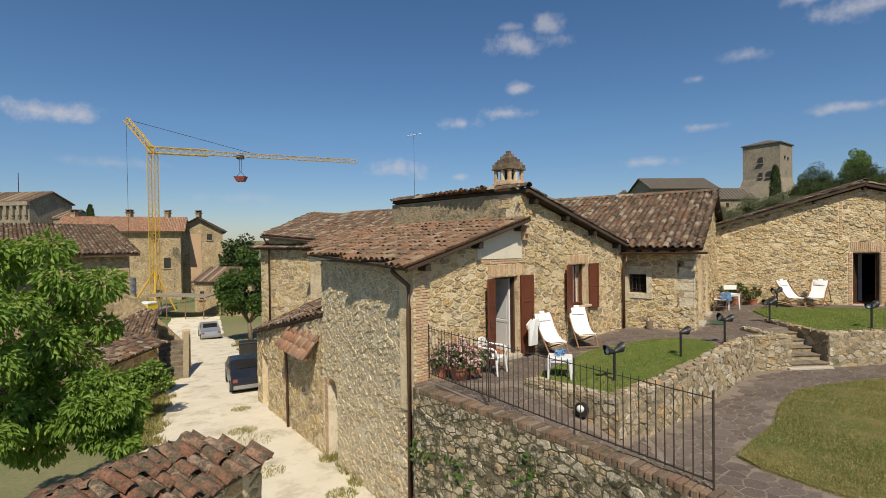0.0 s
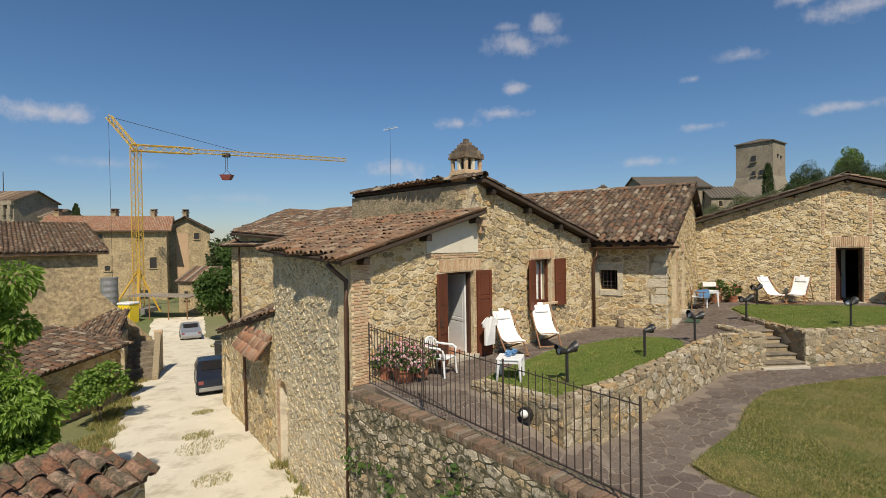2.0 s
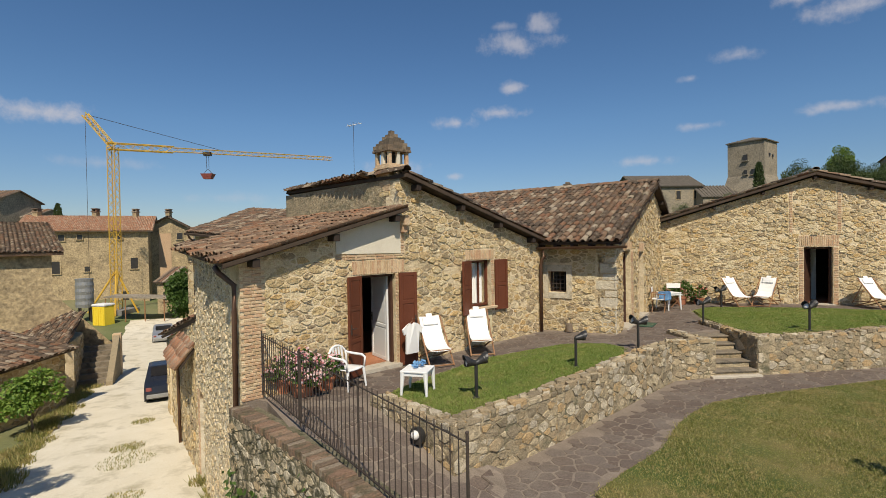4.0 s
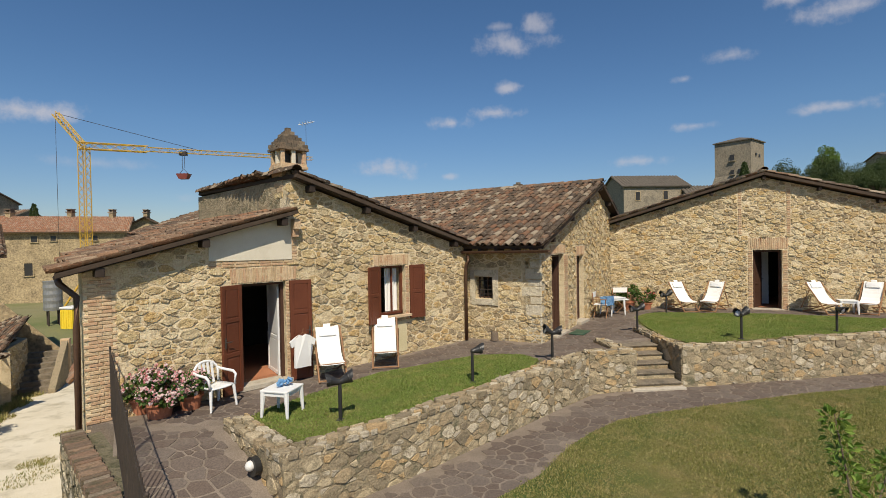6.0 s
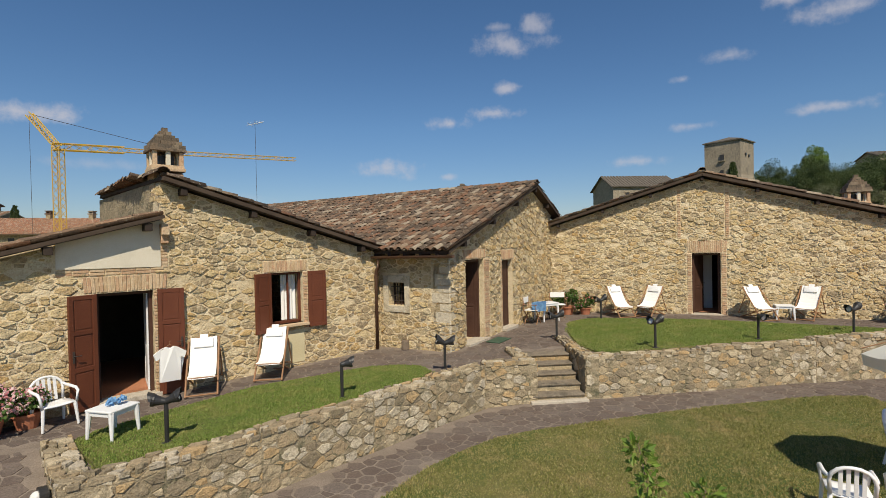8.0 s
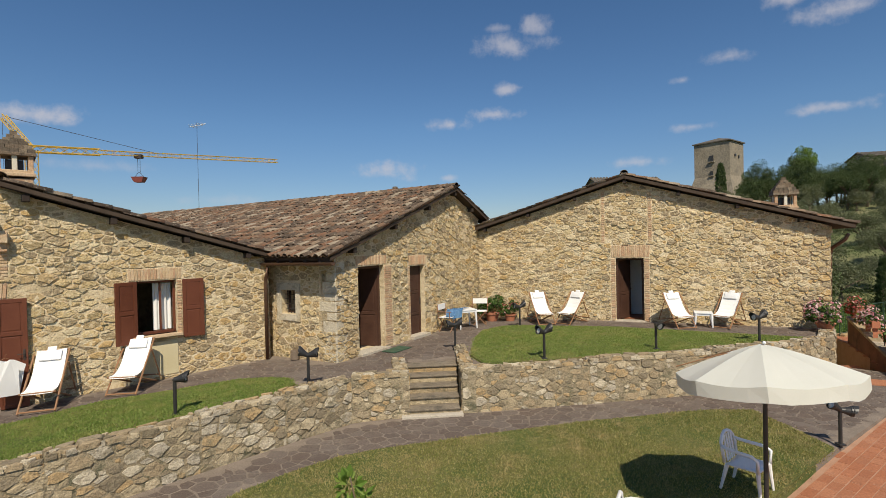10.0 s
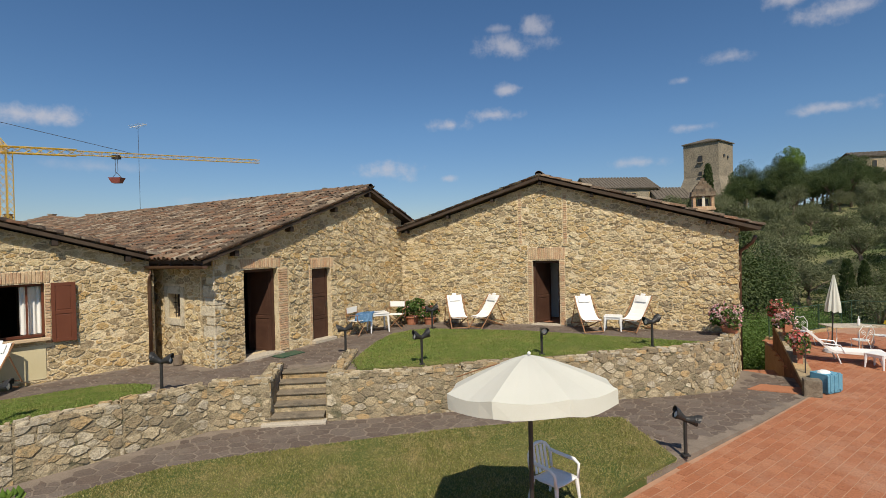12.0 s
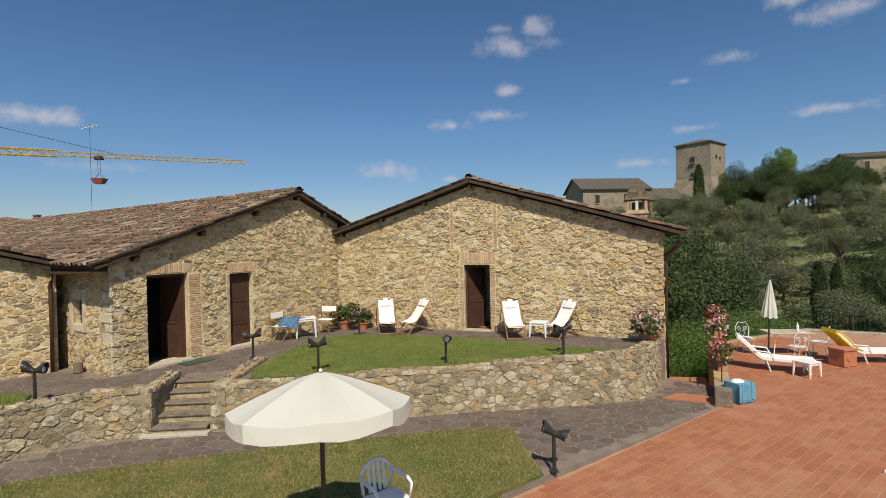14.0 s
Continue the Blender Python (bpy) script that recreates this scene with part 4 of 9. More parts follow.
def fittings_b():
    m = basis(at_b, 0, 0, 0)
    d0, d1, z0, z1 = B_D1
    solid("door_frame", m_door, house_b, "", [((d0 + 0.035, 0.20, 1.3), (0.07, 0.1, 2.2)), ((d1 - 0.035, 0.20, 1.3), (0.07, 0.1, 2.2)), (((d0 + d1) / 2, 0.20, 2.41), (d1 - d0, 0.1, 0.08))], m)
    leaf("door", basis(at_b, d1 - 0.06, 0.2, z0, 100), 0.80, 2.18, 0.05, m_door, (0.42,), house_b, "dark brown panelled door, standing open", handle=1)
    solid("door_sill", m_sill, house_b, "pale stone threshold", [(((d0 + d1) / 2, 0.05, z0 - 0.03), (d1 - d0 + 0.12, 0.42, 0.09))], m, 0.008)
    d0, d1, z0, z1 = B_D2
    leaf("door", basis(at_b, d0 + 0.02, 0.17, z0, 0), 0.70, 2.07, 0.055, m_door, (0.3, 0.62), house_b, "dark brown panelled door, closed", handle=-1)
    solid("door_sill", m_sill, house_b, "pale stone threshold", [(((d0 + d1) / 2, 0.05, z0 - 0.03), (d1 - d0 + 0.12, 0.42, 0.09))], m, 0.008)
    solid("room_floor", m_room_dim, house_b, "room floor with the indoor dimness in its colour", [((3.6, 2.3, 0.16), (6.6, 4.0, 0.06))], m)
    solid("room_wall", m_room_dim, house_b, "room wall with the indoor dimness in its colour", [((3.6, 2.2, 1.5), (6.4, 0.1, 2.8)), ((2.55, 1.3, 1.3), (0.1, 1.7, 2.4))], m)
    # barred window in the short wall, with its stone surround
    s = basis(lambda u, v, z: Vector((*(bw0 + (B0 - bw0).normalized() * u + B_DIR * v), z)), 0, 0, 0)
    solid("window_surround", m_dressed, house_b, "dressed stone surround", [((0.20, -0.004, 1.56), (0.16, 0.06, 0.98)), ((0.92, -0.004, 1.56), (0.16, 0.06, 0.98)), ((0.56, -0.004, 1.97), (0.55, 0.06, 0.19)), ((0.56, -0.004, 1.16), (0.55, 0.06, 0.17))], s, 0.008)
    for k in range(4):
        solid("window_bar", m_iron, house_b, "", [((0.38 + 0.12 * k, 0.12, 1.56), (0.016, 0.016, 0.62))], s)
    for k in range(4):
        solid("window_bar", m_iron, house_b, "", [((0.56, 0.125, 1.37 + 0.125 * k), (0.56, 0.016, 0.016))], s)
    solid("window_frame", m_door, house_b, "", [((0.30, 0.25, 1.56), (0.04, 0.05, 0.62)), ((0.82, 0.25, 1.56), (0.04, 0.05, 0.62)), ((0.56, 0.25, 1.85), (0.48, 0.05, 0.04)), ((0.56, 0.25, 1.27), (0.48, 0.05, 0.04)), ((0.56, 0.25, 1.56), (0.03, 0.04, 0.54))], s)
    # dressed corner blocks
    z = 0.1
    k = 0
    while z < 2.55:
        h = (0.19, 0.30, 0.23, 0.34, 0.21, 0.27)[k % 6]
        w1, w2 = ((0.52, 0.32), (0.34, 0.56), (0.60, 0.38), (0.30, 0.46))[k % 4]
        solid("corner_block", m_dressed, house_b, "", [((w1 / 2 - 0.012, 0.02, z + h / 2), (w1, 0.045, h - 0.02))], m, 0.014)
        solid("corner_block", m_dressed, house_b, "", [((2.25 - w2 / 2 + 0.012, 0.02, z + h / 2), (w2, 0.045, h - 0.02))], s, 0.014)
        z += h
        k += 1
    for u in (0.5, 2.2, 3.9, 5.45, 6.6):
        solid("beam", m_beam, house_b, "", [((u, 0.0, b_top(u) - 0.04), (0.12, 0.44, 0.14))], m, 0.012)
    for k in range(5):
        solid("rafter", m_beam, house_b, "", [((0.15 + 0.5 * k, -0.16, 2.66), (0.10, 0.5, 0.12))], s, 0.01)
    for a, b in ((-0.42, B_PEAK), (B_PEAK, B_LEN + 0.5)):
        bm = bmesh.new()
        vs = []
        for u, dz in ((a, -0.05), (b, -0.05), (b, 0.015), (a, 0.015)):
            for vv in (-0.23, -0.20):
                vs.append(bm.verts.new(at_b(u, vv, b_top(u) + 0.10 + dz)))
        for q in ((0, 2, 4, 6), (1, 7, 5, 3), (0, 1, 3, 2), (2, 3, 5, 4), (4, 5, 7, 6), (6, 7, 1, 0)):
            bm.faces.new([vs[i] for i in q])
        own(part("verge_board", bm, m_beam, None, ""), house_b)
    # gutter along the short eave and the downpipe in the corner
    bm = bmesh.new()
    e0, e1 = at_b(-0.455, 2.6, 2.60), at_b(-0.455, -0.40, 2.62)
    d = (e1 - e0).normalized()
    sd = Vector((d.y, -d.x, 0))
    rows = []
    for p in (e0, e1):
        rows.append([bm.verts.new(p + sd * 0.075 * math.cos(a) - Vector((0, 0, 0.075 * math.sin(a)))) for a in [math.pi * k / 8 for k in range(9)]])
        rows.append([bm.verts.new(p + sd * 0.066 * math.cos(a) - Vector((0, 0, 0.066 * math.sin(a)))) for a in [math.pi * k / 8 for k in range(9)]])
    for a, b in ((0, 2), (3, 1)):
        for k in range(8):
            bm.faces.new((rows[a][k], rows[a][k + 1], rows[b][k + 1], rows[b][k]))
    for a, b in ((0, 1), (2, 3)):
        for k in range(8):
            bm.faces.new((rows[a][k], rows[b][k], rows[b][k + 1], rows[a][k + 1]))
    own(part("gutter", bm, m_copper, None, "brown copper gutter"), house_b)
    bm = bmesh.new()
    tube(bm, [at_b(-0.455, 1.95, 2.58), at_b(-0.455, 1.95, 2.46), at_a(8.60, -0.24, 2.34), at_a(8.60, -0.13, 2.22), at_a(8.60, -0.10, 2.05), at_a(8.60, -0.10, 0.13)], 0.048, 10)
    own(part("downpipe", bm, m_copper, None, "brown copper downpipe", smooth=True), house_b)


fittings_b()


def fittings_c():
    m = basis(at_c, 0, 0, 0)
    d0, d1, z0, z1 = C_DOOR
    mid = (d0 + d1) / 2
    solid("door_frame", m_door, house_c, "", [((d0 + 0.035, 0.2, 1.34), (0.07, 0.1, 2.08)), ((d1 - 0.035, 0.2, 1.34), (0.07, 0.1, 2.08)), ((mid, 0.2, 2.34), (d1 - d0, 0.1, 0.08))], m)
    leaf("door", basis(at_c, d0 + 0.06, 0.24, z0 + 0.01, 62), 0.76, 2.02, 0.05, m_door, (0.42,), house_c, "dark brown panelled door, standing open", handle=-1)
    solid("door_sill", m_sill, house_c, "pale stone threshold", [((mid, 0.04, z0 - 0.03), (d1 - d0 + 0.1, 0.42, 0.09))], m, 0.008)
    solid("room_floor", m_cotto, house_c, "terracotta room floor", [((5.2, 2.4, z0 - 0.03), (4.4, 4.2, 0.06))], m)
    solid("room_wall", m_room_dim, house_c, "room wall with the indoor dimness in its colour", [((5.2, 4.3, 1.6), (4.4, 0.1, 3.2)), ((3.4, 2.4, 1.6), (0.1, 3.8, 3.2)), ((7.0, 2.4, 1.6), (0.1, 3.8, 3.2))], m)
    solid("inner_door", m_white, house_c, "white door inside the dim room", [((5.28, 1.7, 1.3), (0.62, 0.05, 2.0))], m, 0.004)
    for u in (0.3, 1.9, 3.5, 5.1, 6.7, 8.3, 9.9):
        solid("beam", m_beam, house_c, "", [((u, 0.0, c_top(u) - 0.04), (0.10, 0.46, 0.11))], m, 0.012)
    for a, b in ((-0.3, C_PEAK), (C_PEAK, C_LEN + 0.5)):
        bm = bmesh.new()
        vs = []
        for u, dz in ((a, -0.05), (b, -0.05), (b, 0.015), (a, 0.015)):
            for vv in (-0.26, -0.23):
                vs.append(bm.verts.new(at_c(u, vv, c_top(u) + 0.11 + dz)))
        for q in ((0, 2, 4, 6), (1, 7, 5, 3), (0, 1, 3, 2), (2, 3, 5, 4), (4, 5, 7, 6), (6, 7, 1, 0)):
            bm.faces.new([vs[i] for i in q])
        own(part("verge_board", bm, m_beam, None, ""), house_c)
    bm = bmesh.new()
    tube(bm, [at_c(C_LEN + 0.42, 0.0, 3.02), at_c(C_LEN + 0.36, 0.1, 2.85), at_c(C_LEN + 0.10, 0.3, 2.6), at_c(C_LEN + 0.07, 0.3, 2.4), at_c(C_LEN + 0.07, 0.3, -1.0)], 0.05, 10)
    own(part("downpipe", bm, m_copper, None, "brown copper downpipe", smooth=True), house_c)


fittings_c()


def pipe(label, pts, r, parent, mat=None):
    bm = bmesh.new()
    tube(bm, pts, r, 8)
    own(part("downpipe", bm, mat or m_copper, None, label, smooth=True), parent)


corner = A0 + V2(-0.10, -0.02)
pipe("brown copper downpipe", [(*at_a(-0.30, 0.35, 2.42),), (*at_a(-0.28, 0.2, 2.32),), (corner.x, corner.y + 0.02, 2.1), (corner.x, corner.y, 1.6), (corner.x - 0.02, corner.y, -3.1)], 0.05, house_a)


# ---- chimneys
m_tile_dark = material("sooty_lichened_tile", ((0.16, 0.125, 0.09), (0.24, 0.19, 0.135)), 6, 40, 0.95, 0.9, 0.015, vary=0.6, pick=[(0.17, 0.125, 0.085), (0.10, 0.08, 0.06), (0.28, 0.22, 0.15), (0.20, 0.14, 0.09)], stain=(0.07, 0.058, 0.045), stain_scale=6.0, stain_at=(0.52, 0.66), grit=0.55)


def chimney(m, w, d, shaft, scale=1.0, label="stone chimney with an open lantern and a stepped tiled cap"):
    """A square shaft, a drip course, a lantern of short piers and a stepped cap of tiles."""
    ch = thing("chimney", m, label, "chimney")
    k = scale

    def p(name, mat, boxes, bevel=0.012, lab=""):
        bm = bmesh.new()
        for c, s in boxes:
            box(bm, c, s, bevel=bevel)
        return part(name, bm, mat, ch, lab)
    z = shaft
    for j in range(int(shaft / 0.12)):
        p("course", m_brick if j % 3 else m_stone, [((0, 0, 0.06 + 0.12 * j), (w - 0.012 * (j % 2), d - 0.012 * ((j + 1) % 2), 0.115))])
    p("drip_course", m_brick, [((0, 0, z + 0.03), (w * 1.14, d * 1.14, 0.07)), ((0, 0, z + 0.09), (w * 1.06, d * 1.06, 0.06))])
    z += 0.12
    for x in (-1, 0, 1):
        for y in (-1, 0, 1):
            if x or y:
                p("pier", m_plaster if (x + y) % 2 else m_brick, [((x * (w * 0.44), y * (d * 0.44), z + 0.13 * k), (w * 0.15, d * 0.15, 0.27 * k))])
    p("flue", m_black, [((0, 0, z + 0.10 * k), (w * 0.5, d * 0.5, 0.2 * k))])
    z += 0.26 * k
    p("cap_course", m_tile_dark, [((0, 0, z + 0.03), (w * 1.2, d * 1.2, 0.06))])
    z += 0.06
    for j, f in enumerate((1.16, 0.98, 0.80, 0.60, 0.40, 0.20)):
        bm = bmesh.new()
        n = max(1, round(w * f / 0.13))
        for a in range(n):
            for b in range(max(1, round(d * f / 0.13))):
                box(bm, ((a + 0.5) / n * w * f - w * f / 2, (b + 0.5) / max(1, round(d * f / 0.13)) * d * f - d * f / 2, z + 0.035 * k + 0.01 * ((a * 3 + b * 5 + j) % 3)),
                    (w * f / n * 0.95, d * f / max(1, round(d * f / 0.13)) * 0.95, 0.08 * k))
        part("cap_tilework", bm, m_tile_dark, ch, kind="stuff")
        z += 0.068 * k
    return ch


def upright(at, u, v, z):
    p = at(u, v, z)
    q = at(u + 1, v, z) - p
    return Matrix.Translation(p) @ Matrix.Rotation(math.atan2(q.y, q.x), 4, "Z")


chimney(upright(at_a, 3.82, 0.62, 3.88), 0.56, 0.54, 0.64, 1.08, label="stone chimney with an open brick lantern and tiled cap")
chimney(pose(8.7, 23.4, 3.6, 0, 0, 56), 0.8, 0.8, 0.9, label="stone chimney behind the ridge of the long house")
chimney(pose(-1.7, 28.5, 3.3, 0, 0, 56), 0.8, 0.8, 0.9, label="stone chimney behind the ridge of the long house")
chimney(upright(at_c, 9.98, 2.0, 3.05), 0.60, 0.52, 0.84, 1.25, label="brick chimney with an open lantern on the gable house")

# ---- television aerial
aerial = thing("tv_aerial", pose(-1.6, 28.3, 4.2), "thin grey television aerial on a roof mast", "aerial")
bm = bmesh.new()
rod(bm, (0, 0, 0), (0, 0, 5.2), 0.009)
part("mast", bm, m_iron, aerial)
for k in range(5):
    bm = bmesh.new()
    rod(bm, (-0.25 + 0.14 * k, -0.35 + 0.03 * k, 5.0 + 0.03 * k), (-0.25 + 0.14 * k, 0.35 - 0.03 * k, 5.0 + 0.03 * k), 0.012)
    part("rod", bm, m_white, aerial)
bm = bmesh.new()
rod(bm, (-0.4, 0, 4.97), (0.45, 0, 5.13), 0.015)
part("boom", bm, m_white, aerial)

# ---- the garden stair
stair = thing("garden_stair", pose(10.15, 13.55, -0.64), "five worn stone steps between low garden walls", "stairs")
for k in range(5):
    bm = bmesh.new()
    box(bm, (0.02 * k - 0.05, 0.16 + 0.30 * k + 0.45 * (k == 4), 0.155 * k + 0.075 - 0.16), (1.18, 0.36 + 0.9 * (k == 4), 0.155 + 0.32), Matrix.Rotation(radians(4), 4, "Z"), bevel=0.018)
    st = part("step", bm, m_stone_grey, stair)
    bm = bmesh.new()
    box(bm, (0.02 * k - 0.05, 0.13 + 0.30 * k + 0.45 * (k == 4), 0.155 * k + 0.160 - 0.02), (1.19, 0.37 + 0.9 * (k == 4), 0.04), Matrix.Rotation(radians(4), 4, "Z"), bevel=0.015)
    part("tread", bm, m_step, st)
bm = bmesh.new()
box(bm, (-0.05, -0.05, 0.02), (1.30, 0.22, 0.08), Matrix.Rotation(radians(4), 4, "Z"), bevel=0.02)
part("kerb", bm, m_sill, stair, "pale worn kerb stone")

# ---- brick coping on the lane wall
for p, q in zip(LANE_WALL[:3], LANE_WALL[1:4]):
    a, b = V2(*p), V2(*q)
    d = (b - a).normalized()
    inn = V2(-d.y, d.x)
    n = int((b - a).length / 0.092)
    for k in range(n):
        c = a + d * ((k + 0.5) * (b - a).length / n) + inn * 0.135
        bm = bmesh.new()
        box(bm, (0, 0, 0.012 * math.sin(k * 7.3)), ((b - a).length / n - 0.010, 0.28 + 0.025 * math.sin(k * 3.1), 0.11), bevel=0.012)
        ob = part("coping_brick", bm, m_coping, None, "worn dark brick on edge, coping of the lane wall", category="coping brick", group="coping of the lane wall")
        ob.matrix_world = Matrix.Translation((c.x, c.y, 0.065)) @ Matrix.Rotation(math.atan2(d.y, d.x) + 0.02 * math.sin(k * 5.0), 4, "Z")

# ---------------------------------------------------------------- more materials
m_leaf = material("green_leaf", ((0.055, 0.105, 0.022), (0.10, 0.16, 0.035)), 1.5, 20, 0.6, 0.0, vary=0.6, pick=[(0.05, 0.10, 0.02), (0.085, 0.15, 0.03), (0.12, 0.19, 0.045), (0.06, 0.12, 0.03)], sss=(0.9, 1.0, 0.35))
m_leaf_bright = material("young_leaf", ((0.11, 0.20, 0.03), (0.19, 0.28, 0.05)), 1.5, 20, 0.55, 0.0, vary=0.6, pick=[(0.10, 0.19, 0.03), (0.17, 0.27, 0.05), (0.25, 0.33, 0.07)], sss=(1.0, 1.0, 0.4))
m_olive = material("olive_leaf", ((0.15, 0.165, 0.085), (0.205, 0.215, 0.12)), 0.5, 12, 0.7, 0.0, vary=0.6, pick=[(0.135, 0.155, 0.075), (0.18, 0.195, 0.105), (0.23, 0.24, 0.145), (0.15, 0.17, 0.08)], sss=(0.8, 0.9, 0.5))
m_wood_leaf = material("woodland_leaf", ((0.06, 0.09, 0.03), (0.10, 0.135, 0.05)), 0.4, 12, 0.7, 0.0, vary=0.6, pick=[(0.05, 0.08, 0.028), (0.08, 0.115, 0.04), (0.12, 0.15, 0.06), (0.07, 0.095, 0.038)], sss=(0.8, 0.9, 0.4))
m_bark = material("bark", ((0.16, 0.12, 0.085), (0.23, 0.18, 0.13)), 5, 30, 0.95, 0.8, 0.02)
m_pink = material("pink_petal", ((0.72, 0.42, 0.42), (0.82, 0.60, 0.57)), 3, 30, 0.7, 0.0, vary=0.8, pick=[(0.74, 0.38, 0.40), (0.83, 0.66, 0.62), (0.62, 0.20, 0.22), (0.86, 0.78, 0.72), (0.80, 0.56, 0.54)], sss=(0.9, 0.6, 0.6))
m_red = material("red_petal", ((0.60, 0.16, 0.14), (0.74, 0.36, 0.30)), 3, 30, 0.7, 0.0, vary=0.8, pick=[(0.60, 0.12, 0.10), (0.75, 0.40, 0.33), (0.50, 0.08, 0.08), (0.80, 0.62, 0.52)], sss=(0.9, 0.5, 0.4))
m_pot = material("terracotta_pot", ((0.42, 0.16, 0.085), (0.48, 0.20, 0.11)), 3, 50, 0.85, 0.2, 0.003)
m_glass = material("lamp_glass", ((0.72, 0.71, 0.66), (0.76, 0.75, 0.70)), 3, 30, 0.2, 0.0, spec=0.6)
m_blue = material("blue_cloth", ((0.10, 0.24, 0.46), (0.22, 0.40, 0.60)), 9, 60, 0.9, 0.3, 0.004)
m_lightblue = material("light_blue_towel", ((0.10, 0.28, 0.40), (0.17, 0.38, 0.50)), 6, 90, 0.95, 0.5, 0.005)
m_yellow = material("yellow_towel", ((0.80, 0.58, 0.03), (0.84, 0.64, 0.06)), 6, 90, 0.95, 0.4, 0.004)
m_rust = material("brown_stucco", ((0.16, 0.075, 0.045), (0.22, 0.105, 0.065)), 2.0, 40, 0.9, 0.4, 0.006, stain=(0.10, 0.055, 0.04), stain_scale=2.5)
m_whiteiron = material("white_iron", ((0.74, 0.74, 0.70), (0.80, 0.80, 0.76)), 5, 60, 0.5, 0.1, 0.001)
m_greenrail = material("green_paint", ((0.035, 0.08, 0.05), (0.05, 0.10, 0.065)), 5, 60, 0.5, 0.1, 0.001)
m_water = material("pool_water", ((0.16, 0.50, 0.62), (0.20, 0.56, 0.68)), 2, 10, 0.06, 0.25, 0.02, spec=0.5)
m_greywear = material("grey_plastic", ((0.50, 0.51, 0.52), (0.56, 0.57, 0.58)), 2, 30, 0.45, 0.05, 0.001, spec=0.45)


# ---------------------------------------------------------------- railing on the lane wall
def railing():
    a, b = Vector((*RAIL0, 0.12)), Vector((*RAIL1, 0.12))
    d = (b - a).normalized()
    n = (b - a).length
    r = thing("iron_railing", Matrix.Translation(a) @ Matrix.Rotation(math.atan2(d.y, d.x), 4, "Z"), "dark wrought iron railing with plain upright bars on the wall", "railing")
    H = 1.06

    def p(name, f, label=""):
        bm = bmesh.new()
        f(bm)
        return part(name, bm, m_iron, r, label)
    p("top_rail", lambda bm: box(bm, (n / 2, 0, H - 0.01), (n, 0.014, 0.010)))
    p("bottom_rail", lambda bm: box(bm, (n / 2, 0, 0.09), (n, 0.022, 0.016)))
    for x in (0.0, n * 0.33, n * 0.66, n):
        post = p("post", lambda bm: rod(bm, (x, 0, -0.02), (x, 0, H + 0.06), 0.014, seg=8))
        bm = bmesh.new()
        bmesh.ops.create_uvsphere(bm, u_segments=10, v_segments=7, radius=0.017, matrix=Matrix.Translation((x, 0, H + 0.07)))
        part("finial", bm, m_iron, post)
    k = int(n / 0.118)
    for i in range(1, k):
        x = n * i / k
        if min(abs(x - q) for q in (0.0, n * 0.33, n * 0.66, n)) > 0.05:
            p("bar", lambda bm: rod(bm, (x, 0, 0.07), (x, 0, H + 0.045), 0.0085, 0.006, seg=6))


railing()


# ---------------------------------------------------------------- foliage
def leaves(n, place, size, seed, droop=0.5, slim=0.42, mat_tri=False):
    """Verts and faces of n folded leaves; place(rnd) gives a leaf's point and the way it grows."""
    g = random.Random(seed)
    vs, fs = [], []
    for _ in range(n):
        p, way = place(g)
        s = size * g.uniform(0.6, 1.25)
        way = (way + Vector((g.uniform(-0.6, 0.6), g.uniform(-0.6, 0.6), g.uniform(-0.7, 0.4) - droop))).normalized()
        side = way.cross(Vector((g.uniform(-1, 1), g.uniform(-1, 1), g.uniform(0.2, 1)))).normalized() * s * slim
        up = side.cross(way).normalized() * s * 0.12
        k = len(vs)
        vs += [p, p + way * s * 0.5 + side + up, p + way * s * 1.0 - up, p + way * s * 0.5 - side + up]
        fs += [(k, k + 1, k + 2), (k, k + 2, k + 3)]
    return vs, fs


def blobs(centres):
    """A place for leaves on and in a crown of several rounded masses."""
    def f(g):
        c, r = g.choice(centres)
        v = Vector((g.gauss(0, 1), g.gauss(0, 1), g.gauss(0, 1))).normalized()
        q = r * (g.random() ** 0.35)
        return Vector(c) + Vector((v.x * q, v.y * q, v.z * q * 0.85)), v
    return f


def crown_masses(seed, n, spread, height, r0, r1, flat=1.0):
    g = random.Random(seed)
    out = []
    for _ in range(n):
        a, q = g.uniform(0, 2 * math.pi), spread * math.sqrt(g.random())
        z = height * (0.25 + 0.75 * g.random()) * (1 - 0.45 * (q / spread) ** 2)
        out.append(((q * math.cos(a), q * math.sin(a), z * flat), g.uniform(r0, r1)))
    return out


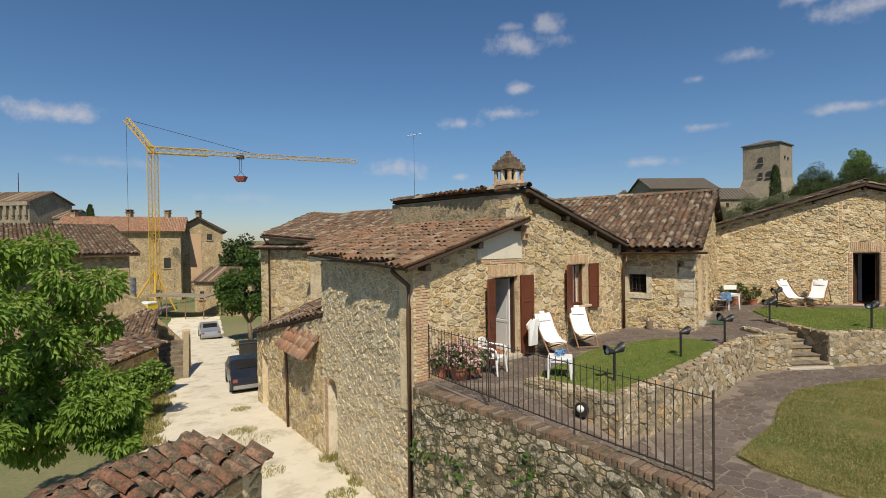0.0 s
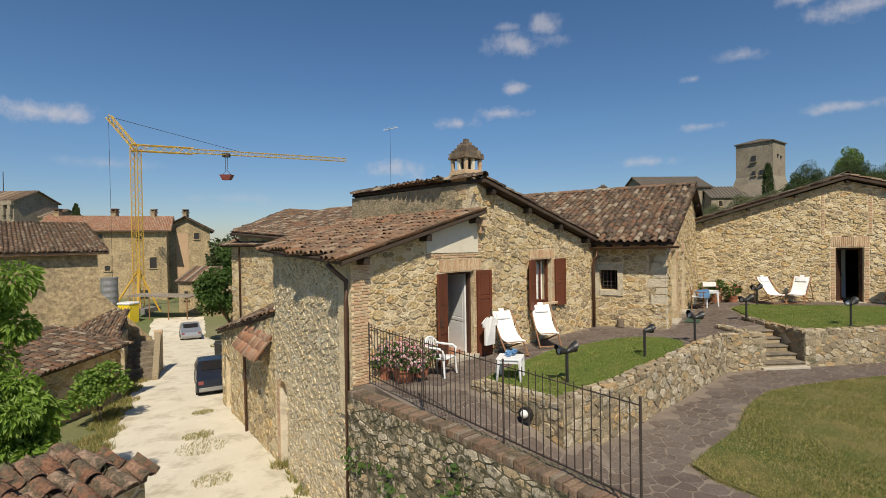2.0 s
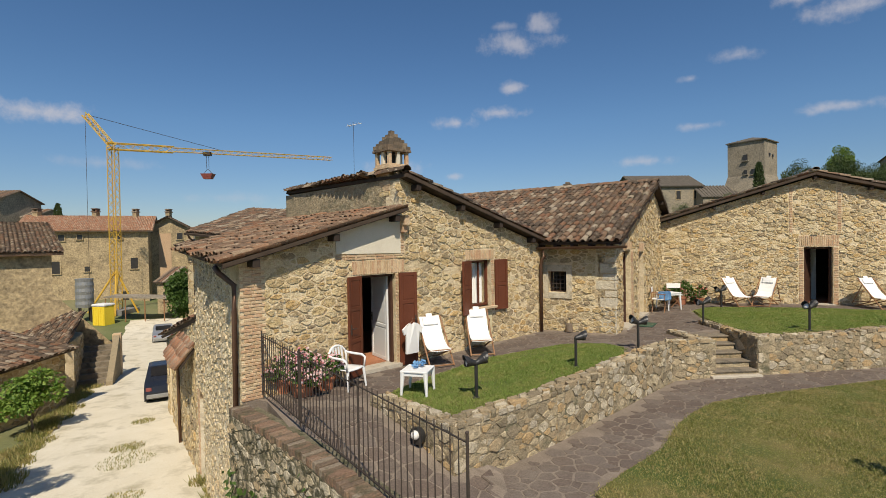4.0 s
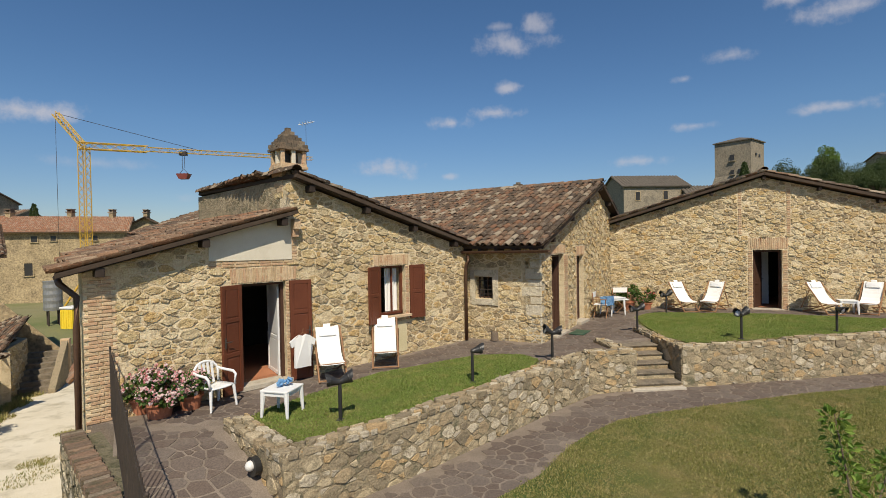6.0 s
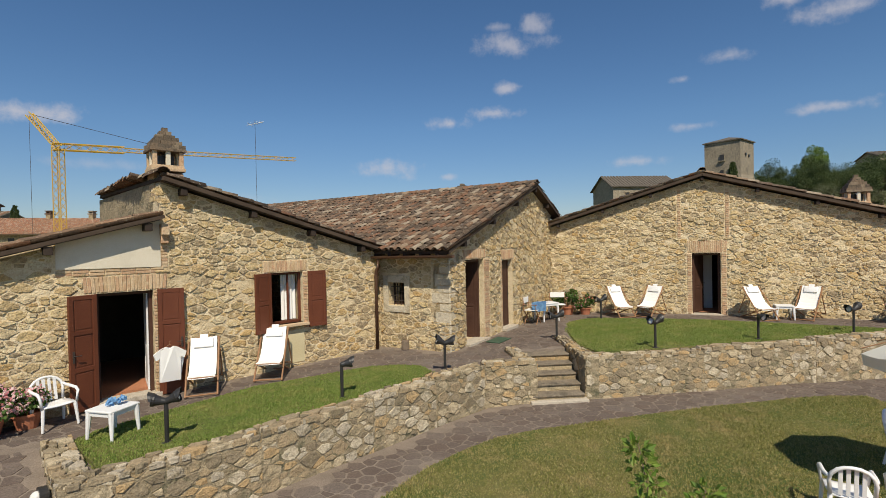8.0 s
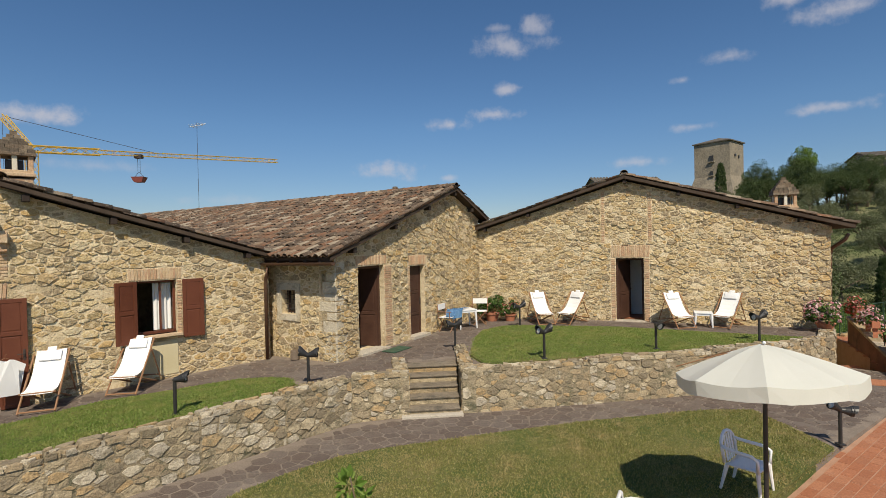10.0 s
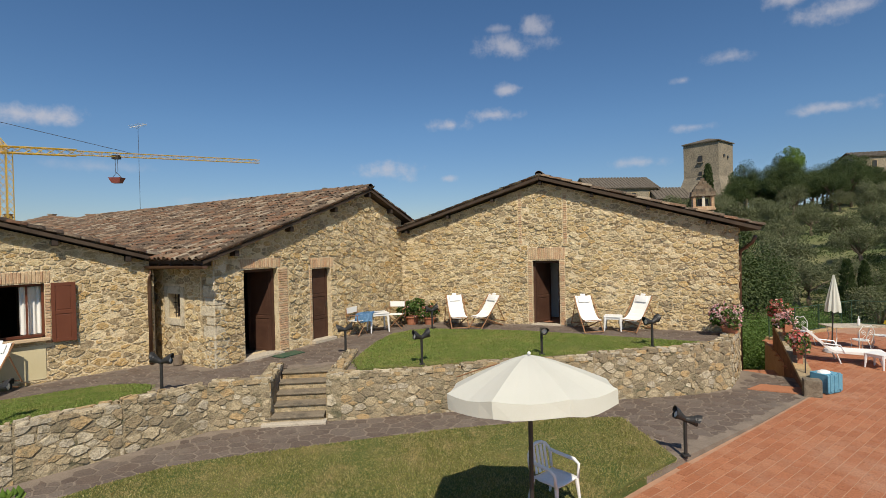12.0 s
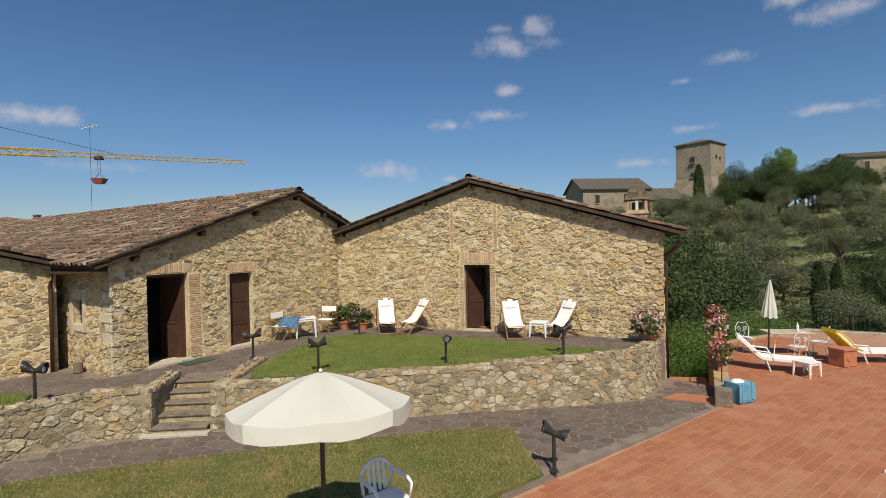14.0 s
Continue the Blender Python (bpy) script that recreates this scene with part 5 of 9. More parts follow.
def tree(name, m, label, trunk_h, masses, n, size, leaf_mat, seed, trunk_r=0.12, category="tree", droop=0.3, slim=0.42):
    t = thing(name, m, label, category)
    g = random.Random(seed)
    bm = bmesh.new()
    lean = Vector((g.uniform(-0.15, 0.15), g.uniform(-0.15, 0.15), 1))
    fork = lean * trunk_h
    tube(bm, [(0, 0, -0.3), lean * trunk_h * 0.5 + Vector((g.uniform(-0.06, 0.06), g.uniform(-0.06, 0.06), 0)), fork], [trunk_r * 1.25, trunk_r * 0.9, trunk_r * 0.75], 8)
    for c, r in masses[:9]:
        c = Vector(c)
        mid = fork.lerp(c, 0.5) + Vector((g.uniform(-0.15, 0.15), g.uniform(-0.15, 0.15), 0.1))
        tube(bm, [fork - lean * 0.1, mid, c], [trunk_r * 0.5, trunk_r * 0.3, trunk_r * 0.1], 5)
    part("trunk", bm, m_bark, t, smooth=True)
    vs, fs = leaves(n, blobs(masses), size, seed + 1, droop, slim)
    mesh_ob("crown", vs, fs, leaf_mat, t)
    return t


def flower_tub(m, label, pot_r, pot_h, spread, height, n_leaf, n_flower, petal, seed, name="flower_pot", bloom=0.05):
    t = thing(name, m, label, "flower pot")
    bm = bmesh.new()
    prof = [(0.0, 0.0), (pot_r * 0.70, 0.0), (pot_r * 0.95, pot_h * 0.84), (pot_r * 1.08, pot_h * 0.86), (pot_r * 1.08, pot_h), (pot_r * 0.92, pot_h), (pot_r * 0.9, pot_h * 0.9), (0, pot_h * 0.9)]
    rings = [[bm.verts.new((r * math.cos(2 * math.pi * k / 18), r * math.sin(2 * math.pi * k / 18), z)) for k in range(18)] for r, z in prof[1:-1]]
    for a, b in zip(rings, rings[1:]):
        for k in range(18):
            bm.faces.new((a[k], a[(k + 1) % 18], b[(k + 1) % 18], b[k]))
    bm.faces.new(rings[0][::-1])
    bm.faces.new(rings[-1])
    part("pot", bm, m_pot, t, "terracotta pot", smooth=False)
    ms = [((x, y, z + pot_h), r) for (x, y, z), r in crown_masses(seed, 14, spread, height, spread * 0.25, spread * 0.42)]
    vs, fs = leaves(n_leaf, blobs(ms), 0.075, seed, 0.1, 0.5)
    mesh_ob("foliage", vs, fs, m_leaf, t)
    g = random.Random(seed + 5)
    vs, fs = [], []
    for _ in range(n_flower):
        c, r = g.choice(ms)
        v = Vector((g.gauss(0, 1), g.gauss(0, 1), g.gauss(0.4, 0.8))).normalized()
        p = Vector(c) + v * r * g.uniform(0.85, 1.25)
        for _ in range(4):
            q = p + Vector((g.uniform(-1, 1), g.uniform(-1, 1), g.uniform(-1, 1))) * bloom * 0.6
            s1 = Vector((g.gauss(0, 1), g.gauss(0, 1), g.gauss(0, 1))).normalized() * bloom * 0.5
            s2 = s1.cross(v).normalized() * bloom * 0.5
            k = len(vs)
            vs += [q - s1, q + s2, q + s1, q - s2, q + v * bloom * 0.3]
            fs += [(k, k + 1, k + 4), (k + 1, k + 2, k + 4), (k + 2, k + 3, k + 4), (k + 3, k, k + 4)]
    mesh_ob("blossom", vs, fs, petal, t)
    return t


flower_tub(pose(0.33, 10.62, upper(0.3, 10.6)), "bushy pink and white geranium in a terracotta pot by the railing", 0.24, 0.28, 0.42, 0.42, 900, 330, m_pink, 21)
flower_tub(pose(-0.12, 10.86, upper(0, 10.6)), "bushy pink geranium in a terracotta pot by the railing", 0.22, 0.28, 0.36, 0.44, 700, 260, m_pink, 22)
flower_tub(pose(0.66, 11.0, upper(0.6, 11)), "pale pink geranium in a terracotta pot against the wall", 0.2, 0.26, 0.32, 0.42, 600, 230, m_pink, 23)
flower_tub(pose(21.1, 16.62, upper(20, 16)), "pink oleander bush at the corner of the gable house", 0.22, 0.26, 0.4, 0.62, 900, 170, m_pink, 24, bloom=0.07)
flower_tub(pose(12.25, 20.45, upper(12, 20)), "leafy shrub with pale blossoms in terracotta pots", 0.24, 0.3, 0.5, 0.6, 1300, 40, m_pink, 25, bloom=0.05)
flower_tub(pose(12.85, 20.3, upper(12, 20)), "red-leaved shrub in a terracotta pot", 0.2, 0.26, 0.3, 0.4, 500, 50, m_red, 26, bloom=0.05)


# ---------------------------------------------------------------- garden lamps
def garden_lamp(m, heads, label, h=0.60):
    """A black post with one or two visored spots that spread from its top."""
    t = thing("garden_lamp", m, label, "garden lamp", group="garden lamps")
    bm = bmesh.new()
    rod(bm, (0, 0, -0.05), (0, 0, h), 0.030, seg=10)
    box(bm, (0, 0, 0.01), (0.12, 0.12, 0.03), bevel=0.006)
    part("post", bm, m_black, t)
    n = 16
    for az, tip in heads:
        e = Matrix.Translation((0, 0, h + 0.01)) @ Matrix.Rotation(radians(az), 4, "Z") @ Matrix.Rotation(radians(tip), 4, "Y")
        bm = bmesh.new()
        rows = []
        for x, r in ((-0.03, 0.022), (0.0, 0.045), (0.06, 0.055), (0.13, 0.078), (0.145, 0.088), (0.185, 0.092), (0.185, 0.084), (0.15, 0.078)):
            rows.append([bm.verts.new(e @ Vector((x, r * math.cos(2 * math.pi * k / n), r * math.sin(2 * math.pi * k / n)))) for k in range(n)])
        for a, b in zip(rows, rows[1:]):
            for k in range(n):
                bm.faces.new((a[k], a[(k + 1) % n], b[(k + 1) % n], b[k]))
        bm.faces.new(rows[0][::-1])
        head = part("head", bm, m_black, t, smooth=False)
        bm = bmesh.new()
        grid = []
        for x, r in ((0.17, 0.094), (0.215, 0.100), (0.255, 0.104)):
            grid.append([e @ Vector((x - 0.05 * (1 - math.sin(math.pi * k / 8)) * (x > 0.2), r * math.cos(math.pi * k / 8), r * math.sin(math.pi * k / 8))) for k in range(9)])
        panel(bm, grid, 0.006)
        part("visor", bm, m_black, head)
        bm = bmesh.new()
        bmesh.ops.create_uvsphere(bm, u_segments=12, v_segments=8, radius=0.074, matrix=e @ Matrix.Translation((0.155, 0, 0)) @ Matrix.Diagonal((0.4, 1, 1, 1)))
        part("lamp_glass", bm, m_glass, head, "pale round lamp glass", smooth=True)
    return t


for x, y, f, heads in ((3.48, 9.98, upper, ((196, -12), (18, -22))), (5.69, 11.72, upper, ((15, -10),)), (7.6, 13.2, upper, ((190, -28), (5, -14))), (10.72, 16.05, upper, ((190, -10), (10, -25))),
                       (12.72, 14.5, upper, ((205, -22), (15, -30))), (15.55, 14.95, upper, ((280, 10),)), (18.4, 15.4, upper, ((190, -10), (20, -25))), (12.95, 18.95, upper, ((190, -15), (20, -30))), (17.2, 11.55, lower, ((175, -35), (-20, 5)))):
    garden_lamp(pose(x, y, f(x, y) + 0.04, 0, 0, 0), heads, "black garden spot lamp on a short post" if len(heads) == 1 else "black twin garden spot lamp on a short post")

# round lamp fixed to the end of the low wall
t = thing("wall_lamp", pose(2.50, 8.93, -0.10, 0, 0, 138), "round black bulkhead lamp on the low garden wall", "wall lamp")
bm = bmesh.new()
bmesh.ops.create_cone(bm, cap_ends=True, segments=18, radius1=0.13, radius2=0.12, depth=0.09, matrix=Matrix.Translation((0, -0.02, 0)) @ Matrix.Rotation(radians(90), 4, "X"))
part("housing", bm, m_black, t)
bm = bmesh.new()
bmesh.ops.create_uvsphere(bm, u_segments=14, v_segments=9, radius=0.07, matrix=Matrix.Translation((0, 0.04, 0.02)))
part("lamp_glass", bm, m_glass, t, smooth=True)


# ---------------------------------------------------------------- deck chairs, plastic furniture
def deckchair():
    t = thing("deck_chair", Matrix(), "wooden deck chair with a white canvas sling and head pillow", "deck chair", group="deck chairs on the terrace")
    W = 0.28
    for s in (-1, 1):
        bm = bmesh.new()
        tube(bm, [(s * W, -0.52, 0.02), (s * W, -0.1, 0.485), (s * W, 0.36, 0.99)], 0.019, 6)
        part("long_rail", bm, m_wood, t)
        bm = bmesh.new()
        tube(bm, [(s * (W - 0.045), 0.50, 0.02), (s * (W - 0.045), -0.44, 0.36)], 0.019, 6)
        part("seat_rail", bm, m_wood, t)
        bm = bmesh.new()
        tube(bm, [(s * (W + 0.03), 0.16, 0.77), (s * (W + 0.03), 0.52, 0.13)], 0.015, 6)
        part("prop", bm, m_wood, t)
    for y, z, w in ((-0.50, 0.04, W), (0.36, 0.985, W), (0.49, 0.03, W - 0.03), (-0.43, 0.355, W), (0.5, 0.16, W + 0.03)):
        bm = bmesh.new()
        rod(bm, (-w, y, z), (w, y, z), 0.016, seg=8)
        part("cross_bar", bm, m_wood, t)
    prof = [(0.385, 1.005), (0.345, 1.0), (0.28, 0.895), (0.20, 0.765), (0.11, 0.635), (0.01, 0.52), (-0.10, 0.435), (-0.22, 0.385), (-0.33, 0.37), (-0.43, 0.38), (-0.445, 0.345)]
    bm = bmesh.new()
    panel(bm, [[(x * 0.245, y, z - 0.012 * (1 - x * x)) for x in (-1, -0.5, 0, 0.5, 1)] for y, z in prof], 0.008)
    part("sling", bm, m_canvas, t, "white canvas sling")
    bm = bmesh.new()
    tip = Matrix.Translation((0, 0.30, 0.95)) @ Matrix.Rotation(radians(-32), 4, "X")
    box(bm, (0, -0.012, -0.06), (0.36, 0.035, 0.20), tip, bevel=0.014)
    box(bm, (0, 0.0, 0.085), (0.15, 0.02, 0.09), tip, bevel=0.008)
    part("head_pillow", bm, m_white, t, "flat white head pillow", smooth=True)
    return t


chair = deckchair()
SPOTS = [(2.74, 12.72, upper, 20), (3.83, 13.62, upper, 6), (13.76, 19.45, upper, 10), (14.72, 19.2, upper, -52), (17.6, 17.95, upper, 4), (19.0, 17.72, upper, -54)]
chair.matrix_world = pose(SPOTS[0][0], SPOTS[0][1], upper(*SPOTS[0][:2]) + 0.02, 0, 0, SPOTS[0][3])
for x, y, f, a in SPOTS[1:]:
    copy_thing(chair, pose(x, y, f(x, y) + 0.02, 0, 0, a))


def cloth(name, m, label, category, pts, mat, w, seed):
    """A small cloth or towel: a strip along the points, w wide, with soft folds."""
    t_bm = bmesh.new()
    g = random.Random(seed)
    rows = []
    for i, (x, y, z) in enumerate(pts):
        rows.append([t_bm.verts.new((x + k * w / 8 - w / 2, y + 0.014 * math.sin(k * 1.9 + i) + g.uniform(-0.006, 0.006), z + 0.01 * math.sin(k * 1.3 + 2 * i))) for k in range(9)])
    for a, b in zip(rows, rows[1:]):
        for k in range(8):
            t_bm.faces.new((a[k], a[k + 1], b[k + 1], b[k]))
    bmesh.ops.solidify(t_bm, geom=t_bm.faces[:], thickness=0.008)
    ob = part(name, t_bm, mat, None, label, smooth=True, category=category)
    ob.matrix_world = m
    return ob


def t_shirt(m):
    t = thing("t_shirt", m, "white t-shirt on a wire hanger, hung up to dry", "t-shirt")
    bm = bmesh.new()
    out = [(-0.07, 0.0), (-0.15, -0.03), (-0.29, -0.12), (-0.25, -0.24), (-0.18, -0.21), (-0.19, -0.66), (0.19, -0.68), (0.18, -0.21), (0.25, -0.25), (0.29, -0.13), (0.15, -0.03), (0.07, 0.0), (0.0, -0.05)]
    f = [bm.verts.new((x, -0.02 - 0.02 * math.sin(9 * x + 5 * z), z)) for x, z in out]
    b = [bm.verts.new((x, 0.03 + 0.01 * math.sin(7 * x), z)) for x, z in out]
    bmesh.ops.triangulate(bm, faces=[bm.faces.new(f), bm.faces.new(b[::-1])])
    for i in range(len(out)):
        j = (i + 1) % len(out)
        bm.faces.new((f[i], b[i], b[j], f[j]))
    part("shirt", bm, m_canvas, t)
    bm = bmesh.new()
    tube(bm, [(-0.16, 0, -0.05), (0, 0, 0.04), (0.16, 0, -0.05)], 0.006)
    tube(bm, [(0, 0, 0.04), (0, 0, 0.09), (0.03, 0, 0.11)], 0.004)
    part("hanger", bm, m_wood, t, "wooden clothes hanger")


t_shirt(basis(at_a, 3.58, -0.34, 1.03, 4))


def plastic_chair(name="plastic_armchair", mat=None, label="white stackable plastic armchair with a slatted back"):
    mat = mat or m_white
    t = thing(name, Matrix(), label, "chair")
    bm = bmesh.new()
    panel(bm, [[(x * (0.25 - 0.02 * (k > 4)), -0.24 + 0.46 * k / 6, 0.42 - 0.02 * (k / 6) - 0.018 * (1 - x * x) - 0.012 * (k == 0)) for x in (-1, -0.6, -0.2, 0.2, 0.6, 1)] for k in range(7)], 0.022)
    part("seat", bm, mat, t, smooth=True)
    for x, y, tx, ty in ((-0.24, -0.23, -0.27, -0.27), (0.24, -0.23, 0.27, -0.27), (-0.23, 0.2, -0.26, 0.29), (0.23, 0.2, 0.26, 0.29)):
        bm = bmesh.new()
        tube(bm, [(tx, ty, 0.0), (x, y, 0.40)], [0.020, 0.032], 8)
        part("leg", bm, mat, t)
    for s in (-1, 1):
        bm = bmesh.new()
        tube(bm, [(s * 0.26, -0.24, 0.40), (s * 0.285, -0.24, 0.60), (s * 0.285, -0.16, 0.645), (s * 0.28, 0.1, 0.65), (s * 0.265, 0.22, 0.66), (s * 0.25, 0.265, 0.68)], [0.024, 0.024, 0.028, 0.028, 0.026, 0.024], 8)
        part("armrest", bm, mat, t, smooth=True)
    bm = bmesh.new()
    tube(bm, [(-0.235, 0.235, 0.42), (-0.25, 0.262, 0.62), (-0.225, 0.285, 0.72), (-0.16, 0.30, 0.79), (-0.08, 0.31, 0.825), (0, 0.315, 0.835), (0.08, 0.31, 0.825), (0.16, 0.30, 0.79), (0.225, 0.285, 0.72), (0.25, 0.262, 0.62), (0.235, 0.235, 0.42)], 0.026, 8)
    part("top_rail", bm, mat, t, smooth=True)
    for k in range(4):
        x = -0.126 + 0.084 * k
        bm = bmesh.new()
        box(bm, (x, 0.255, 0.61), (0.050, 0.014, 0.40), Matrix.Translation((0, 0.255, 0.61)) @ Matrix.Rotation(radians(-9), 4, "X") @ Matrix.Translation((0, -0.255, -0.61)), bevel=0.005)
        part("slat", bm, mat, t)
    return t


c1 = plastic_chair()
c1.matrix_world = pose(1.08, 11.02, upper(1, 11) + 0.02, 0, 0, 58) @ Matrix.Scale(0.92, 4)
c2 = copy_thing(c1, pose(12.55, 8.85, lower(12.7, 9.5) + 0.03, 0, 0, 150))
c3 = copy_thing(c1, pose(13.15, 8.5, lower(12.7, 9.5) + 0.06, 0, 0, 160))
g1 = copy_thing(c1, pose(14.62, 10.12, lower(14.5, 10) + 0.06, 0, 0, 38))


def low_table(m, label, w=0.50, h=0.44):
    t = thing("plastic_table", m, label, "table")
    bm = bmesh.new()
    box(bm, (0, 0, h - 0.018), (w, w, 0.035), bevel=0.014)
    part("tabletop", bm, m_white, t)
    bm = bmesh.new()
    for s in (-1, 1):
        box(bm, (0, s * (w / 2 - 0.03), h - 0.06), (w - 0.1, 0.015, 0.07))
        box(bm, (s * (w / 2 - 0.03), 0, h - 0.06), (0.015, w - 0.1, 0.07))
    part("apron", bm, m_white, t)
    for x in (-1, 1):
        for y in (-1, 1):
            bm = bmesh.new()
            tube(bm, [(x * w * 0.47, y * w * 0.47, 0.0), (x * w * 0.42, y * w * 0.42, h - 0.03)], [0.020, 0.045], 8)
            part("leg", bm, m_white, t)
    return t


low_table(pose(2.46, 10.38, upper(2.5, 10.5) + 0.03, 0, 0, -16), "low square white plastic table beside the lawn", 0.50, 0.47)
low_table(pose(18.35, 17.88, upper(18, 18) + 0.02, 0, 0, -25), "low white plastic table between two deck chairs")
# swimming things on the near table
bm = bmesh.new()
vs, fs = leaves(26, lambda g: (Vector((g.uniform(-0.1, 0.1), g.uniform(-0.06, 0.06), 0.03 + g.uniform(0, 0.05))), Vector((g.uniform(-1, 1), g.uniform(-1, 1), 0.2))), 0.10, 3, 0.0, 0.5)
ob = mesh_ob("crumpled_cap", vs, fs, m_blue, label="crumpled blue and grey cloth cap on the white table", category="cap")
bm.free()
ob.matrix_world = pose(2.48, 10.42, upper(2.5, 10.5) + 0.50)


# corner table with a blue cloth and director's chairs
def director_chair():
    t = thing("director_chair", Matrix(), "wooden director's chair with white canvas seat and back", "chair", group="chairs in the corner")
    for s in (-1, 1):
        for a, b in (((-0.22, 0.0), (0.22, 0.46)), ((0.22, 0.0), (-0.22, 0.46))):
            bm = bmesh.new()
            rod(bm, (s * a[0], s * 0.0 + a[0] * 0, a[1]), (s * b[0], 0.0, b[1]), 0.014, seg=6)
            bmesh.ops.translate(bm, verts=bm.verts, vec=(0, -0.2 if s < 0 else 0.2, 0))
            part("leg", bm, m_wood, t)
        bm = bmesh.new()
        rod(bm, (s * 0.26, 0.2, 0.42), (s * 0.26, 0.23, 0.86), 0.015, seg=6)
        part("back_post", bm, m_wood, t)
        bm = bmesh.new()
        box(bm, (s * 0.27, 0.0, 0.64), (0.045, 0.5, 0.02), bevel=0.004)
        rod(bm, (s * 0.26, -0.2, 0.44), (s * 0.26, -0.2, 0.64), 0.014, seg=6)
        part("armrest", bm, m_wood, t)
    bm = bmesh.new()
    box(bm, (0, 0, 0.455), (0.50, 0.42, 0.012), bevel=0.004)
    part("seat", bm, m_canvas, t, "white canvas seat")
    bm = bmesh.new()
    box(bm, (0, 0.225, 0.77), (0.54, 0.014, 0.18), bevel=0.004)
    part("backrest", bm, m_canvas, t, "white canvas back")
    return t


dc = director_chair()
dc.matrix_world = pose(10.62, 18.75, upper(10.6, 18.7) + 0.02, 0, 0, 60)
copy_thing(dc, pose(11.75, 19.85, upper(11, 19) + 0.02, 0, 0, -8))
low_table(pose(11.2, 19.25, upper(11, 19) + 0.02, 0, 0, 20), "white plastic table in the corner of the terrace", 0.62, 0.62)
cl = cloth("blue_towel", pose(10.95, 18.98, upper(11, 19) + 0.02, 0, 0, 20), "crumpled blue patterned towel over the chair and table", "towel",
           [(-0.25, -0.28, 0.40), (-0.2, -0.2, 0.62), (-0.1, -0.05, 0.68), (0.1, 0.12, 0.66), (0.25, 0.2, 0.655)], m_blue, 0.55, 4)

# short clay pipe standing by the wall
bm = bmesh.new()
bmesh.ops.create_cone(bm, cap_ends=True, segments=14, radius1=0.11, radius2=0.10, depth=0.24, matrix=Matrix.Translation((0, 0, 0.12)))
bmesh.ops.bevel(bm, geom=bm.edges[:], offset=0.012, segments=2, affect="EDGES")
ob = part("wood_stump", bm, m_bark, None, "short weathered wooden stump beside the wall", category="stump")
ob.matrix_world = pose(6.62, 15.70, upper(6.6, 15.7) + 0.015)

# door mat
bm = bmesh.new()
box(bm, (0, 0, 0.012), (0.75, 0.42, 0.02), bevel=0.006)
ob = part("door_mat", bm, m_greenrail, None, "green door mat before the open door", category="door mat")
ob.matrix_world = Matrix.Translation((0, 0, 0.012)) @ basis(at_b, 1.75, -0.48, upper(9, 16), 0)


